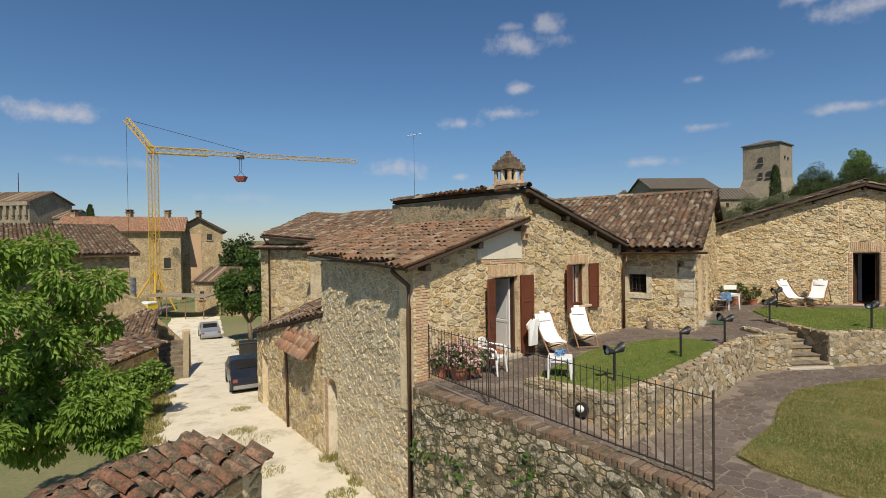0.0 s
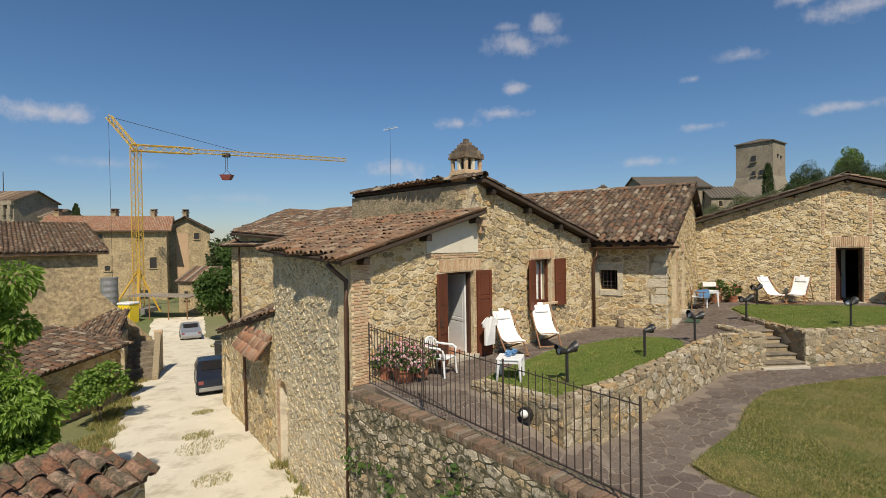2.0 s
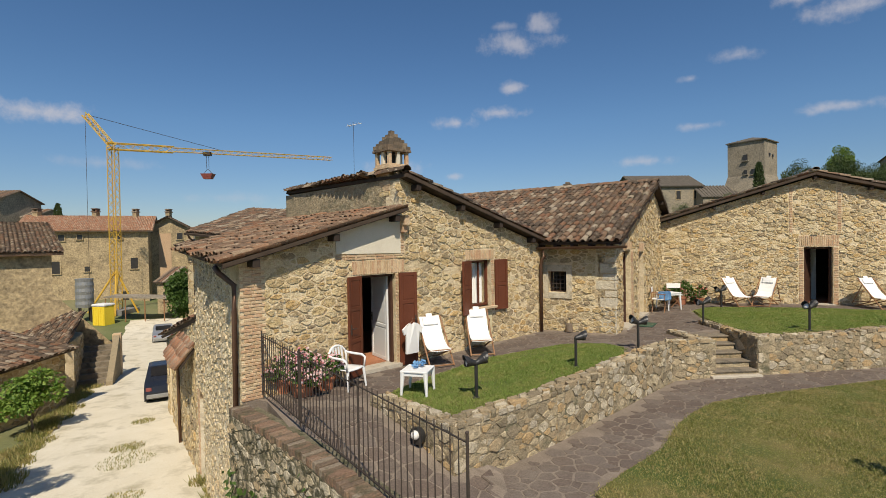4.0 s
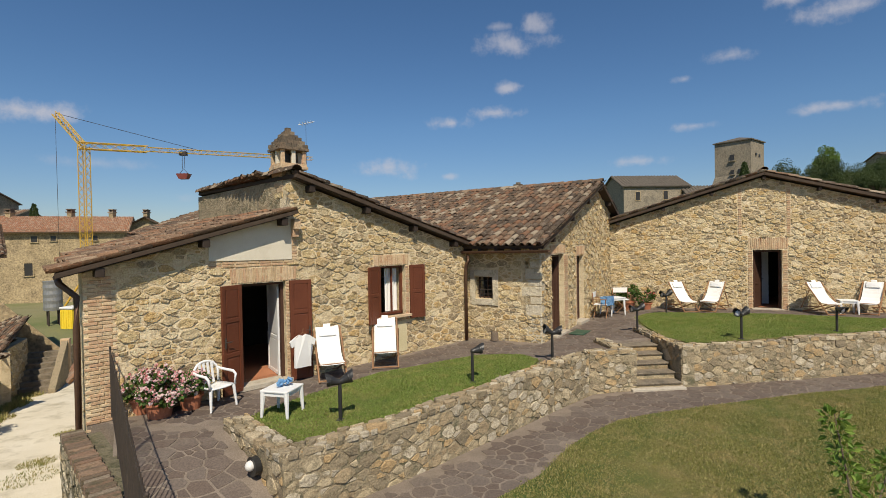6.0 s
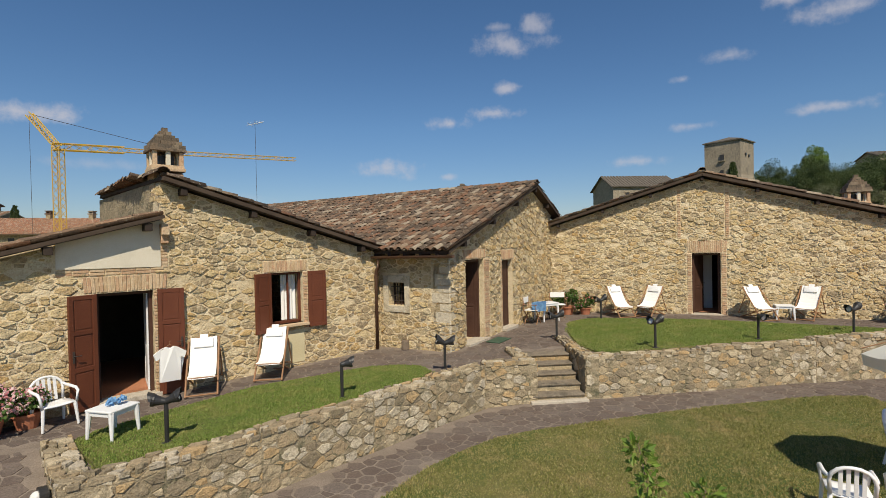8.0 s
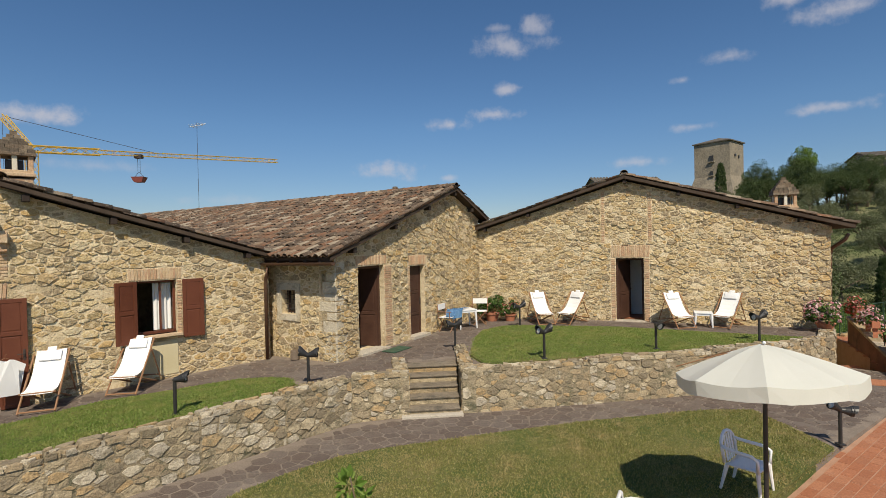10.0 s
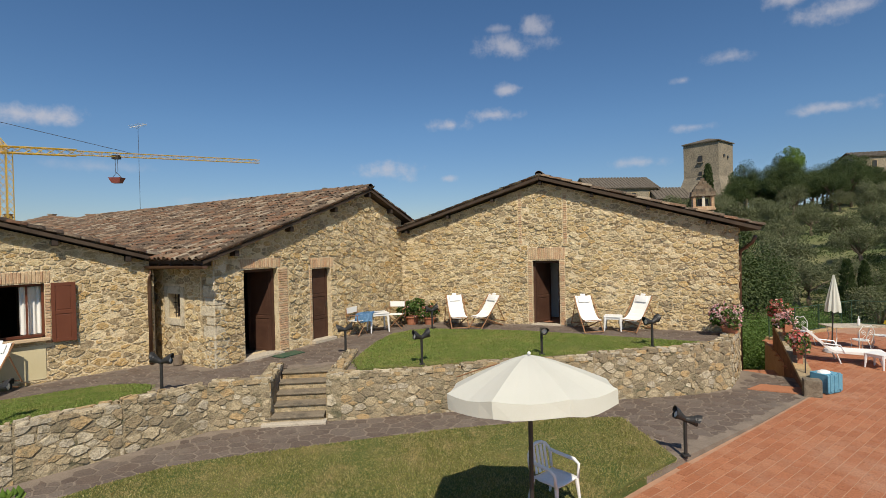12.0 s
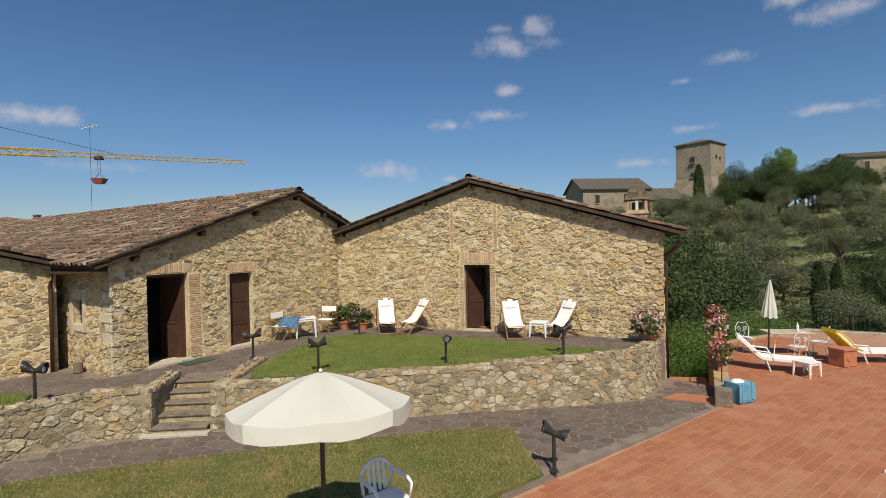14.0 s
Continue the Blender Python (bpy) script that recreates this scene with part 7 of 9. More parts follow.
def ribbed_roof(bm, c, up_len, n_ribs, up, side, normal, width):
    """Rows of barrel tiles over a roof deck."""
    for k in range(n_ribs):
        x = (k + 0.5) / n_ribs * width
        r = width / n_ribs * 0.36
        a = [bm.verts.new(c + side * (x + r * math.cos(math.pi * j / 4)) + normal * (0.6 * r * math.sin(math.pi * j / 4) + 0.01)) for j in range(5)]
        b = [bm.verts.new(v.co + up * up_len) for v in a]
        for j in range(4):
            bm.faces.new((a[j], a[j + 1], b[j + 1], b[j]))
        bm.faces.new(a)


def village_house(name, label, origin, turn, width, depth, eave, ridge, base, wall_mat, roof_mat, windows=(), gable_side=False, hip=0.0, overhang=0.5, ribs=0.42, tiles=False, windows_side=()):
    """A house with its front along x from the origin: walls, two roof slopes, recessed windows with frames. The ridge runs along x, or along y where gable_side is set."""
    h = thing(name, Matrix.Translation((origin[0], origin[1], base)) @ Matrix.Rotation(radians(turn), 4, "Z"), label, "house")
    E, R = eave - base, ridge - base
    bm = bmesh.new()
    if gable_side:
        prof = [(0, -1), (width, -1), (width, E), (width / 2, R - 0.12), (0, E)]
        a = [bm.verts.new((x, 0, z)) for x, z in prof]
        b = [bm.verts.new((x, depth, z)) for x, z in prof]
    else:
        prof = [(0, -1), (depth, -1), (depth, E), (depth / 2, R - 0.12), (0, E)]
        a = [bm.verts.new((0, y, z)) for y, z in prof]
        b = [bm.verts.new((width, y, z)) for y, z in prof]
    bm.faces.new(a)
    bm.faces.new(b[::-1])
    for i in range(5):
        bm.faces.new((a[i], b[i], b[(i + 1) % 5], a[(i + 1) % 5]))
    part("wall", bm, wall_mat, h)
    for s in (0, 1):
        bm = bmesh.new()
        if gable_side:
            run = width / 2
            o = Vector((-overhang, -overhang, E - overhang * (R - E) / run)) if s == 0 else Vector((width + overhang, -overhang, E - overhang * (R - E) / run))
            up = Vector((run + overhang, 0, (R - E) * (run + overhang) / run)) if s == 0 else Vector((-(run + overhang), 0, (R - E) * (run + overhang) / run))
            side, ln = Vector((0, 1, 0)), depth + 2 * overhang
        else:
            run = depth / 2
            o = Vector((-overhang, -overhang, E - overhang * (R - E) / run)) if s == 0 else Vector((-overhang, depth + overhang, E - overhang * (R - E) / run))
            up = Vector((0, run + overhang, (R - E) * (run + overhang) / run)) if s == 0 else Vector((0, -(run + overhang), (R - E) * (run + overhang) / run))
            side, ln = Vector((1, 0, 0)), width + 2 * overhang
        L = up.length
        u = up.normalized()
        n = side.cross(u).normalized()
        if n.z < 0:
            n = -n
        q = [o, o + side * ln, o + side * ln + up, o + up]
        t = [bm.verts.new(p) for p in q]
        l = [bm.verts.new(p - n * 0.16) for p in q]
        bm.faces.new(t)
        bm.faces.new(l[::-1])
        for i in range(4):
            bm.faces.new((t[i], l[i], l[(i + 1) % 4], t[(i + 1) % 4]))
        deck = part("roof", bm, roof_mat, h)
        if tiles:
            TILING.append(dict(deck=deck, corners=q, up=u, mat=roof_mat, count=0))
            continue
        bm = bmesh.new()
        ribbed_roof(bm, o, L, max(4, int(ln / ribs)), u, side, n, ln)
        part("tilework", bm, roof_mat, deck, kind="stuff")
    for wx, wz, ww, wh in windows:
        win_part(h, (wx, 0, wz - base), ww, wh, 0)
    for wy, wz, ww, wh in windows_side:
        win_part(h, (width, wy, wz - base), ww, wh, 1)
    return h


def win_part(h, p, w, hh, side):
    """A window: dark opening in a stone surround with a sill."""
    x, y, z = p
    bm = bmesh.new()
    s = (w, 0.12, hh) if not side else (0.12, w, hh)
    box(bm, (x, y, z), s)
    wn = part("window", bm, m_farglass, h)
    bm = bmesh.new()
    if not side:
        for c, e in (((x - w / 2 - 0.06, y - 0.04, z), (0.12, 0.14, hh + 0.24)), ((x + w / 2 + 0.06, y - 0.04, z), (0.12, 0.14, hh + 0.24)), ((x, y - 0.04, z + hh / 2 + 0.06), (w, 0.14, 0.12)), ((x, y - 0.06, z - hh / 2 - 0.06), (w + 0.3, 0.2, 0.12))):
            box(bm, c, e)
    else:
        for c, e in (((x + 0.04, y - w / 2 - 0.06, z), (0.14, 0.12, hh + 0.24)), ((x + 0.04, y + w / 2 + 0.06, z), (0.14, 0.12, hh + 0.24)), ((x + 0.04, y, z + hh / 2 + 0.06), (0.14, w, 0.12))):
            box(bm, c, e)
    part("surround", bm, m_farwall, wn)


# houses beyond the lane
vh = village_house("village_house", "ochre stone house with a weathered tile roof by the lane", (-26.5, 22.6), 42, 10.2, 18.6, 2.7, 4.6, -4.2, m_farwall, m_tile, windows=[(5.2, 1.25, 1.5, 1.6)], overhang=0.5, tiles=True)
bm = bmesh.new()
for k in range(13):
    box(bm, (10.3 + 0.2 * k, 0.6, 3.6 - 0.21 * k), (0.24, 1.0, 0.24))
part("outside_stair", bm, m_stone_grey, vh, "outside stone stair")
bm = bmesh.new()
vs = [bm.verts.new(p) for p in ((10.2, 0.0, 0.0), (13.0, 0.0, 0.0), (13.0, 0.0, 1.2), (10.2, 0.0, 4.5), (10.2, 0.16, 0.0), (13.0, 0.16, 0.0), (13.0, 0.16, 1.2), (10.2, 0.16, 4.5))]
for f in ((0, 1, 2, 3), (7, 6, 5, 4), (3, 2, 6, 7), (1, 5, 6, 2), (0, 3, 7, 4)):
    bm.faces.new([vs[i] for i in f])
part("stair_parapet", bm, m_farwall, vh)
village_house("village_house", "long ochre stone house with a red tile roof behind the crane", (-53.7, 68.4), 24, 15.0, 9.0, 5.55, 7.6, -6.6, m_farwall, m_tile_red,
              windows=[(3.9, 0.17, 0.9, 1.7), (13.2, 0.5, 0.9, 1.6), (12.0, -4.4, 0.9, 1.7), (4.6, 4.3, 0.7, 0.8), (6.7, 4.4, 0.6, 0.7), (11.5, 4.35, 0.6, 0.7), (7.5, -0.15, 0.6, 0.7)], overhang=0.7, tiles=True)
vb = village_house("village_house", "tall stone house with a patched brown plaster gable", (-42.5, 77.3), 26, 7.0, 12.0, 5.6, 7.6, -6.8, m_farwall, m_tile, windows=[(5.05, 4.45, 0.8, 1.0)], gable_side=True, overhang=0.6, tiles=True)
bm = bmesh.new()
box(bm, (3.0, -0.03, 6.0), (1.7, 0.08, 11.4))
part("plaster_strip", bm, m_farplaster, vb, "brown plaster strip")
village_house("low_stone_barn", "low stone barn with a grey sloping roof", (-31.4, 61.5), -14, 8.2, 6.0, -1.3, 0.2, -6.6, m_farwall, m_tile, windows=[(1.2, -3.2, 0.6, 1.0)], overhang=0.35, ribs=0.4)
# fortified house on the rise
fh = village_house("fortified_house", "fortified stone house with a row of machicolations", (-85.2, 86.0), -4, 13.4, 9.0, 11.4, 13.3, -4.0, m_farwall_grey, m_tile, overhang=0.4, ribs=0.5)
for k in range(11):
    bm = bmesh.new()
    box(bm, (0.7 + 1.22 * k, -0.22, 13.6), (0.55, 0.5, 1.7))
    box(bm, (0.7 + 1.22 * k, -0.1, 12.5), (0.35, 0.25, 0.5))
    part("corbel", bm, m_farwall_grey, fh)
bm = bmesh.new()
box(bm, (6.7, -0.25, 14.8), (13.6, 0.6, 0.7))
part("parapet", bm, m_farwall_grey, fh)
bm = bmesh.new()
rod(bm, (6.5, 5, 15), (6.5, 5, 21), 0.06)
part("mast", bm, m_iron, fh)
village_house("village_house", "small stone house beside the fortified house", (-74.0, 90.0), -4, 4.5, 8.0, 8.6, 10.2, -4.0, m_farwall_grey, m_tile, overhang=0.3, ribs=0.5)
for x, y, z, w in ((-48.4, 75.7, 7.4, 1.1), (-54.8, 72.8, 7.3, 1.2), (-40.2, 80.6, 7.5, 1.0), (-43.6, 77.6, 7.4, 1.0)):
    t = thing("village_chimney", pose(x, y, z - 0.8), "small masonry chimney on a village roof", "chimney", group="village chimneys")
    bm = bmesh.new()
    box(bm, (0, 0, 0.8), (w * 0.6, 0.8, 1.6))
    part("shaft", bm, m_farwall, t)
    bm = bmesh.new()
    box(bm, (0, 0, 1.68), (w * 0.8, 1.0, 0.16))
    for s in (-1, 1):
        box(bm, (s * w * 0.25, 0, 1.9), (0.16, 0.7, 0.3))
    box(bm, (0, 0, 2.1), (w * 0.75, 0.95, 0.12))
    part("cap", bm, m_tile, t)

# ---- outbuildings on the street side
annex = thing("stone_outbuilding", pose(-6.0, 18.5, -4.0), "low stone outbuilding along the lane with a tiled door hood", "outbuilding")
A_END = (-8.42, 21.95)
w = masonry("wall", A_END, tuple(L_END), lerp_line([(0, -0.95), (8.4, 0.75)]), -5.2, 0.45, [(0.9, 1.8, -4.4, -1.7)], m_mortar, annex, face_bottom=-4.3, size=(0.26, 0.15), count=200, near=(-5.0, 17.0, -2.0), proud=0.02)
keep_world(w, annex)
rear = [Vector((-8.55, 21.75, -0.86)), Vector((-3.7, 14.8, 0.86)), Vector((-2.4, 17.0, 1.5)), Vector((-6.0, 23.5, 0.3))]
r = roof_plane("roof", rear, 0.1, m_soffit, annex)
keep_world(r, annex)
TILING.append(dict(deck=r, corners=rear, up=(Vector((-2.4, 17.0, 1.5)) - Vector((-3.7, 14.8, 0.86))).normalized(), mat=m_tile, count=60, parent=r))
hood = [Vector((-6.02, 17.62, -0.62)), Vector((-4.22, 14.92, -0.50)), Vector((-3.86, 15.22, 0.16)), Vector((-5.62, 17.9, 0.02))]
r = roof_plane("door_hood", hood, 0.06, m_beam, annex, "small tiled door hood")
keep_world(r, annex)
TILING.append(dict(deck=r, corners=hood, up=(hood[3] - hood[0]).normalized(), mat=m_tile_red, count=80, parent=r))
pipe("rusty downpipe", [(-5.85, 17.72, -0.75), (-5.78, 17.78, -1.0), (-5.76, 17.8, -3.9)], 0.05, annex)
leaf("arched_door", Matrix.Translation((*(L_END + (A0 - L_END).normalized() * 0.42 - V2(-0.832, -0.555) * 0.32), -3.5)) @ Matrix.Rotation(math.atan2(-0.832, 0.555), 4, "Z"), 0.7, 2.55, 0.06, m_door, (0.5,), house_a, "weathered door in a deep recess")

def street_arch():
    """Brick arch over the recessed street door: two rounded corner pieces that turn its square head into a half circle."""
    d = (A0 - L_END).normalized()
    out = V2(d.y, -d.x)
    for sgn in (-1, 1):
        bm = bmesh.new()
        ring = [(0.77 + sgn * 0.36, -0.94)] + [(0.77 + sgn * 0.36 * math.cos(math.pi / 2 * k / 8), -1.31 + 0.36 * math.sin(math.pi / 2 * k / 8)) for k in range(9)]
        f, b = [], []
        for u, z in ring:
            q = L_END + d * u
            f.append(bm.verts.new((q.x + out.x * 0.006, q.y + out.y * 0.006, z)))
            b.append(bm.verts.new((q.x - out.x * 0.24, q.y - out.y * 0.24, z)))
        bm.faces.new(f)
        bm.faces.new(b[::-1])
        for k in range(len(ring)):
            bm.faces.new((f[k], b[k], b[(k + 1) % len(ring)], f[(k + 1) % len(ring)]))
        own(part("arch_corner", bm, m_brick, None, "brick arch corner"), house_a)


street_arch()

# rear lean-to behind the shuttered house
mid_roof = [Vector((-6.68, 23.0, 2.80)), Vector((-1.2, 18.4, 2.95)), Vector((-1.4, 22.0, 3.75)), Vector((-5.9, 25.4, 3.50))]
rear_roof = [at_b(-0.55, 20.8, 3.48), at_b(-0.55, 11.8, 2.74), at_b(4.4, 11.8, 4.1), at_b(4.4, 22.3, 4.98)]
eb = thing("rear_wing", pose(-4, 20, -3.0), "rear wing with low weathered tile roofs behind the house", "house")
for corners in (mid_roof, rear_roof):
    r = roof_plane("roof", corners, 0.1, m_soffit, eb)
    keep_world(r, eb)
    TILING.append(dict(deck=r, corners=corners, up=Vector((B_DIR.x, B_DIR.y, 0.27)).normalized(), mat=m_tile if corners is rear_roof else m_tile_lean, count=60, parent=r))
w = masonry("wall", tuple(at_b(-0.12, 20.5, 0).to_2d()), tuple(at_b(-0.12, 13.8, 0).to_2d()), lambda u: 3.40 - 0.083 * u, -5.2, 0.4, [], m_mortar, eb, size=(0.24, 0.14), face_bottom=-2.5, count=80, near=(-9, 26, 1), proud=0.02)
keep_world(w, eb)
w = wall_body("wall", tuple(at_b(3.8, 20.6, 0).to_2d()), tuple(at_b(-0.12, 20.6, 0).to_2d()), lambda u: 3.4, -5.2, 0.4, [], m_mortar, eb)
keep_world(w, eb)
w = wall_body("wall", (-6.3, 23.1), (-1.5, 19.0), lambda u: 2.75, -4.5, 0.4, [], m_mortar, eb)
keep_world(w, eb)
pipe("brown copper downpipe", [at_b(-0.5, 20.55, 3.42), at_b(-0.42, 20.55, 3.25), at_b(-0.22, 20.5, 3.0), at_b(-0.22, 20.5, -2.0)], 0.05, eb)


# ---- sheds left of the lane, with tiled roofs seen from above
def shed(name, label, wall_pts, base, top, roof, roof_mat, up, count=120, near=None):
    t = thing(name, pose(wall_pts[0][0], wall_pts[0][1], base), label, "shed")
    for p, q in zip(wall_pts, wall_pts[1:]):
        w = masonry("wall", p, q, lambda u: top, base - 0.6, 0.35, [], m_mortar, t, size=(0.26, 0.15), count=60, near=near, face_bottom=base)
        keep_world(w, t)
    r = roof_plane("roof", roof, 0.09, m_soffit, t)
    keep_world(r, t)
    TILING.append(dict(deck=r, corners=roof, up=up, mat=roof_mat, count=count, parent=r, wild=2.6 if roof_mat == m_tile_old else 1.3))
    return t


# near shed beside the lane
ridge = [Vector((-4.82, 3.04, 0.34)), Vector((-3.32, 6.52, 0.34))]
near_shed = shed("tiled_shed", "small shed with a roof of old broken clay tiles", [(-3.9, 3.3), (-2.56, 6.72), (-4.5, 7.4)], -3.2, -0.06,
     [Vector((-3.87, 3.2, 0.04)), Vector((-2.50, 6.70, 0.04)), ridge[1], ridge[0]], m_tile_old, Vector((-0.86, 0.33, 0.31)).normalized(), count=90, near=(-3, 6, 0))
far_side = [ridge[1], ridge[0], Vector((-6.0, 3.5, -0.08)), Vector((-4.45, 7.0, -0.08))]
r = roof_plane("roof", far_side, 0.09, m_soffit, near_shed)
keep_world(r, near_shed)
TILING.append(dict(deck=r, corners=far_side, up=Vector((0.9, -0.36, 0.34)).normalized(), mat=m_tile_old, count=20, parent=r, wild=2.6))
shed("tiled_shed", "lean-to shed with a mossy tile roof beside the lane", [(-16.8, 16.4), (-13.9, 16.6), (-13.9, 23.6), (-16.8, 23.6)], -4.2, -1.85,
     [Vector((-13.55, 16.3, -1.85)), Vector((-13.55, 23.85, -1.70)), Vector((-17.0, 23.85, -0.85)), Vector((-17.0, 16.3, -1.0))], m_tile, Vector((-0.97, 0.0, 0.245)).normalized(), near=(-12, 21, -2))
shed("tiled_shed", "long shed with a broad tile roof beside the lane", [(-22.0, 30.1), (-15.4, 25.6), (-17.2, 29.3), (-22.6, 32.2)], -4.6, -1.95,
     [Vector((-22.5, 29.9, -1.95)), Vector((-15.15, 25.25, -1.92)), Vector((-17.0, 29.4, -1.25)), Vector((-23.8, 33.2, -1.0))], m_tile, Vector((-0.35, 0.92, 0.17)).normalized(), near=(-14, 25, -2))


def lane_steps():
    """A flight of stone steps up from the lane between two rough walls."""
    d = V2(-0.45, 0.893)
    t = thing("lane_steps", Matrix.Translation((-15.75, 27.5, -4.75)) @ Matrix.Rotation(math.atan2(d.y, d.x) - math.pi / 2, 4, "Z"), "shaded stone steps rising from the lane beside a shed", "stairs")
    for k in range(8):
        bm = bmesh.new()
        box(bm, (0, 0.18 + 0.36 * k, 0.12 * (k + 1)), (1.7, 0.40, 0.24 * (k + 1)), bevel=0.02)
        part("step", bm, m_step, t)
    bm = bmesh.new()
    slab(bm, [(0.85, -0.2), (1.15, -0.2), (1.15, 3.2), (0.85, 3.2)], lambda x, y: 0.55 + 0.58 * y, -0.3)
    part("cheek_wall", bm, m_stone_grey, t, "rough stone cheek wall")
    bm = bmesh.new()
    box(bm, (1.0, 3.35, 1.15), (0.45, 0.45, 2.6), bevel=0.04)
    part("pillar", bm, m_brick, t, "weathered brick pillar")


lane_steps()
masonry("wall_verge", (-18.2, 32.4), (-20.6, 37.4), lambda u: -3.7 + 0.15 * math.sin(u * 2.0), -6.0, 0.4, [], m_mortar_grey, None, "low broken stone wall beside the lane", size=(0.26, 0.17), stones=m_stone_grey, kind="structure", category="wall", count=40, near=(-18, 32, -4), face_bottom=-5.4)

# ---- tower crane
def crane():
    base = land(-36, 61) - 0.2
    t = thing("tower_crane", pose(-36.0, 61.0, base), "yellow lattice tower crane over the village", "crane")
    H = 15.0 - base

    def lattice(name, a, b, w, n, mat, r=0.055):
        a, b = Vector(a), Vector(b)
        d = (b - a).normalized()
        q = d.to_track_quat("Z", "Y")
        c = [q @ Vector((x * w / 2, y * w / 2, 0)) for x, y in ((-1, -1), (1, -1), (1, 1), (-1, 1))]
        bm = bmesh.new()
        for k in c:
            rod(bm, a + k, b + k, r, seg=5)
        for i in range(n):
            p0, p1 = a.lerp(b, i / n), a.lerp(b, (i + 1) / n)
            for k in range(4):
                rod(bm, p0 + c[k], p1 + c[(k + 1) % 4], r * 0.55, seg=4)
                rod(bm, p0 + c[(k + 1) % 4], p1 + c[k], r * 0.4, seg=4)
        part(name, bm, mat, t)
    lattice("mast", (0, 0, 0), (0, 0, H), 0.85, 22, m_crane, 0.055)
    j0, j1 = Vector((0.0, 0.0, H)), Vector((21.8, 20.8, H + 1.7))
    mid = j0.lerp(j1, 0.22)
    lattice("jib_root", j0 - (j1 - j0).normalized() * 0.5, mid, 0.75, 7, m_crane, 0.06)
    lattice("jib", mid, j1, 0.5, 24, m_crane, 0.034)
    peak = Vector((-3.2, 0.0, H + 3.9))
    lattice("peak", j0, peak, 0.55, 6, m_crane, 0.05)
    bm = bmesh.new()
    tube(bm, [peak, j0.lerp(j1, 0.42) + Vector((0, 0, 0.3))], 0.03, 4)
    tube(bm, [peak, Vector((-3.2, 0, 2.0))], 0.025, 4)
    part("stay_rope", bm, m_iron, t)
    p = j0.lerp(j1, 0.36)
    bm = bmesh.new()
    box(bm, p + Vector((0, 0, -0.3)), (0.9, 0.6, 0.5))
    part("trolley", bm, m_iron, t)
    bm = bmesh.new()
    for s in (-0.15, 0.15):
        rod(bm, p + Vector((s, 0, -0.4)), p + Vector((s, 0, -2.3)), 0.03, seg=4)
    for s in (-0.6, 0.6):
        rod(bm, p + Vector((0, 0, -2.3)), p + Vector((s, 0, -3.0)), 0.03, seg=4)
    part("hoist_rope", bm, m_iron, t)
    bm = bmesh.new()
    vs = [bm.verts.new(p + Vector((x * s, y * s * 0.7, z))) for z, s in ((-3.7, 0.5), (-3.0, 0.8)) for x, y in ((-1, -1), (1, -1), (1, 1), (-1, 1))]
    for f in ((3, 2, 1, 0), (0, 1, 5, 4), (1, 2, 6, 5), (2, 3, 7, 6), (3, 0, 4, 7)):
        bm.faces.new([vs[i] for i in f])
    part("skip", bm, m_cranered, t, "dull red mortar skip")
    bm = bmesh.new()
    for x, y in ((-2.6, -1.6), (1.2, -2.2), (2.2, 0.6)):
        rod(bm, (x, y, 0), (0, 0, H * 0.26), 0.11, seg=6)
    part("brace", bm, m_crane, t)
    bm = bmesh.new()
    box(bm, (0, 0, 0.3), (3.4, 3.4, 0.6), bevel=0.05)
    part("ballast", bm, m_tank, t)


crane()

# ---- building site: portable toilet, tank, shelter
def on_land(x, y, a=0.0):
    return pose(x, y, land(x, y) - 0.03, 0, 0, a)


pt = thing("portable_toilet", on_land(-33.2, 54.5, -12), "yellow portable toilet with a white roof", "portable toilet")
bm = bmesh.new()
box(bm, (0, 0, 1.0), (1.5, 1.3, 2.05), bevel=0.05)
for k in range(5):
    box(bm, (-0.6 + 0.3 * k, -0.67, 1.0), (0.08, 0.05, 1.9))
part("cabin", bm, m_yellow, pt)
bm = bmesh.new()
box(bm, (0, 0, 2.16), (1.65, 1.45, 0.26), bevel=0.12)
part("roof", bm, m_white, pt)
tk = thing("site_tank", on_land(-36.1, 55.8), "grey corrugated steel tank on legs", "tank")
bm = bmesh.new()
for k in range(9):
    bmesh.ops.create_cone(bm, cap_ends=True, segments=20, radius1=0.82 + 0.04 * (k % 2), radius2=0.82 + 0.04 * ((k + 1) % 2), depth=0.36, matrix=Matrix.Translation((0, 0, 1.8 + 0.35 * k)))
part("drum", bm, m_tank, tk)
for a in range(4):
    bm = bmesh.new()
    rod(bm, (math.cos(a * 1.57) * 0.65, math.sin(a * 1.57) * 0.65, 0), (math.cos(a * 1.57) * 0.65, math.sin(a * 1.57) * 0.65, 1.8), 0.08, seg=6)
    part("leg", bm, m_iron, tk)
st = thing("site_shelter", on_land(-31.0, 57.5, 8), "flat-roofed work shelter on thin posts", "shelter")
bm = bmesh.new()
box(bm, (0, 0, 2.7), (6.5, 3.2, 0.12), Matrix.Rotation(radians(3), 4, "Y"))
part("roof", bm, m_farwall_grey, st)
for x in (-3, -1, 1, 3):
    bm = bmesh.new()
    rod(bm, (x, -1.4, 0), (x, -1.4, 2.7), 0.06, seg=6)
    part("post", bm, m_wood, st)


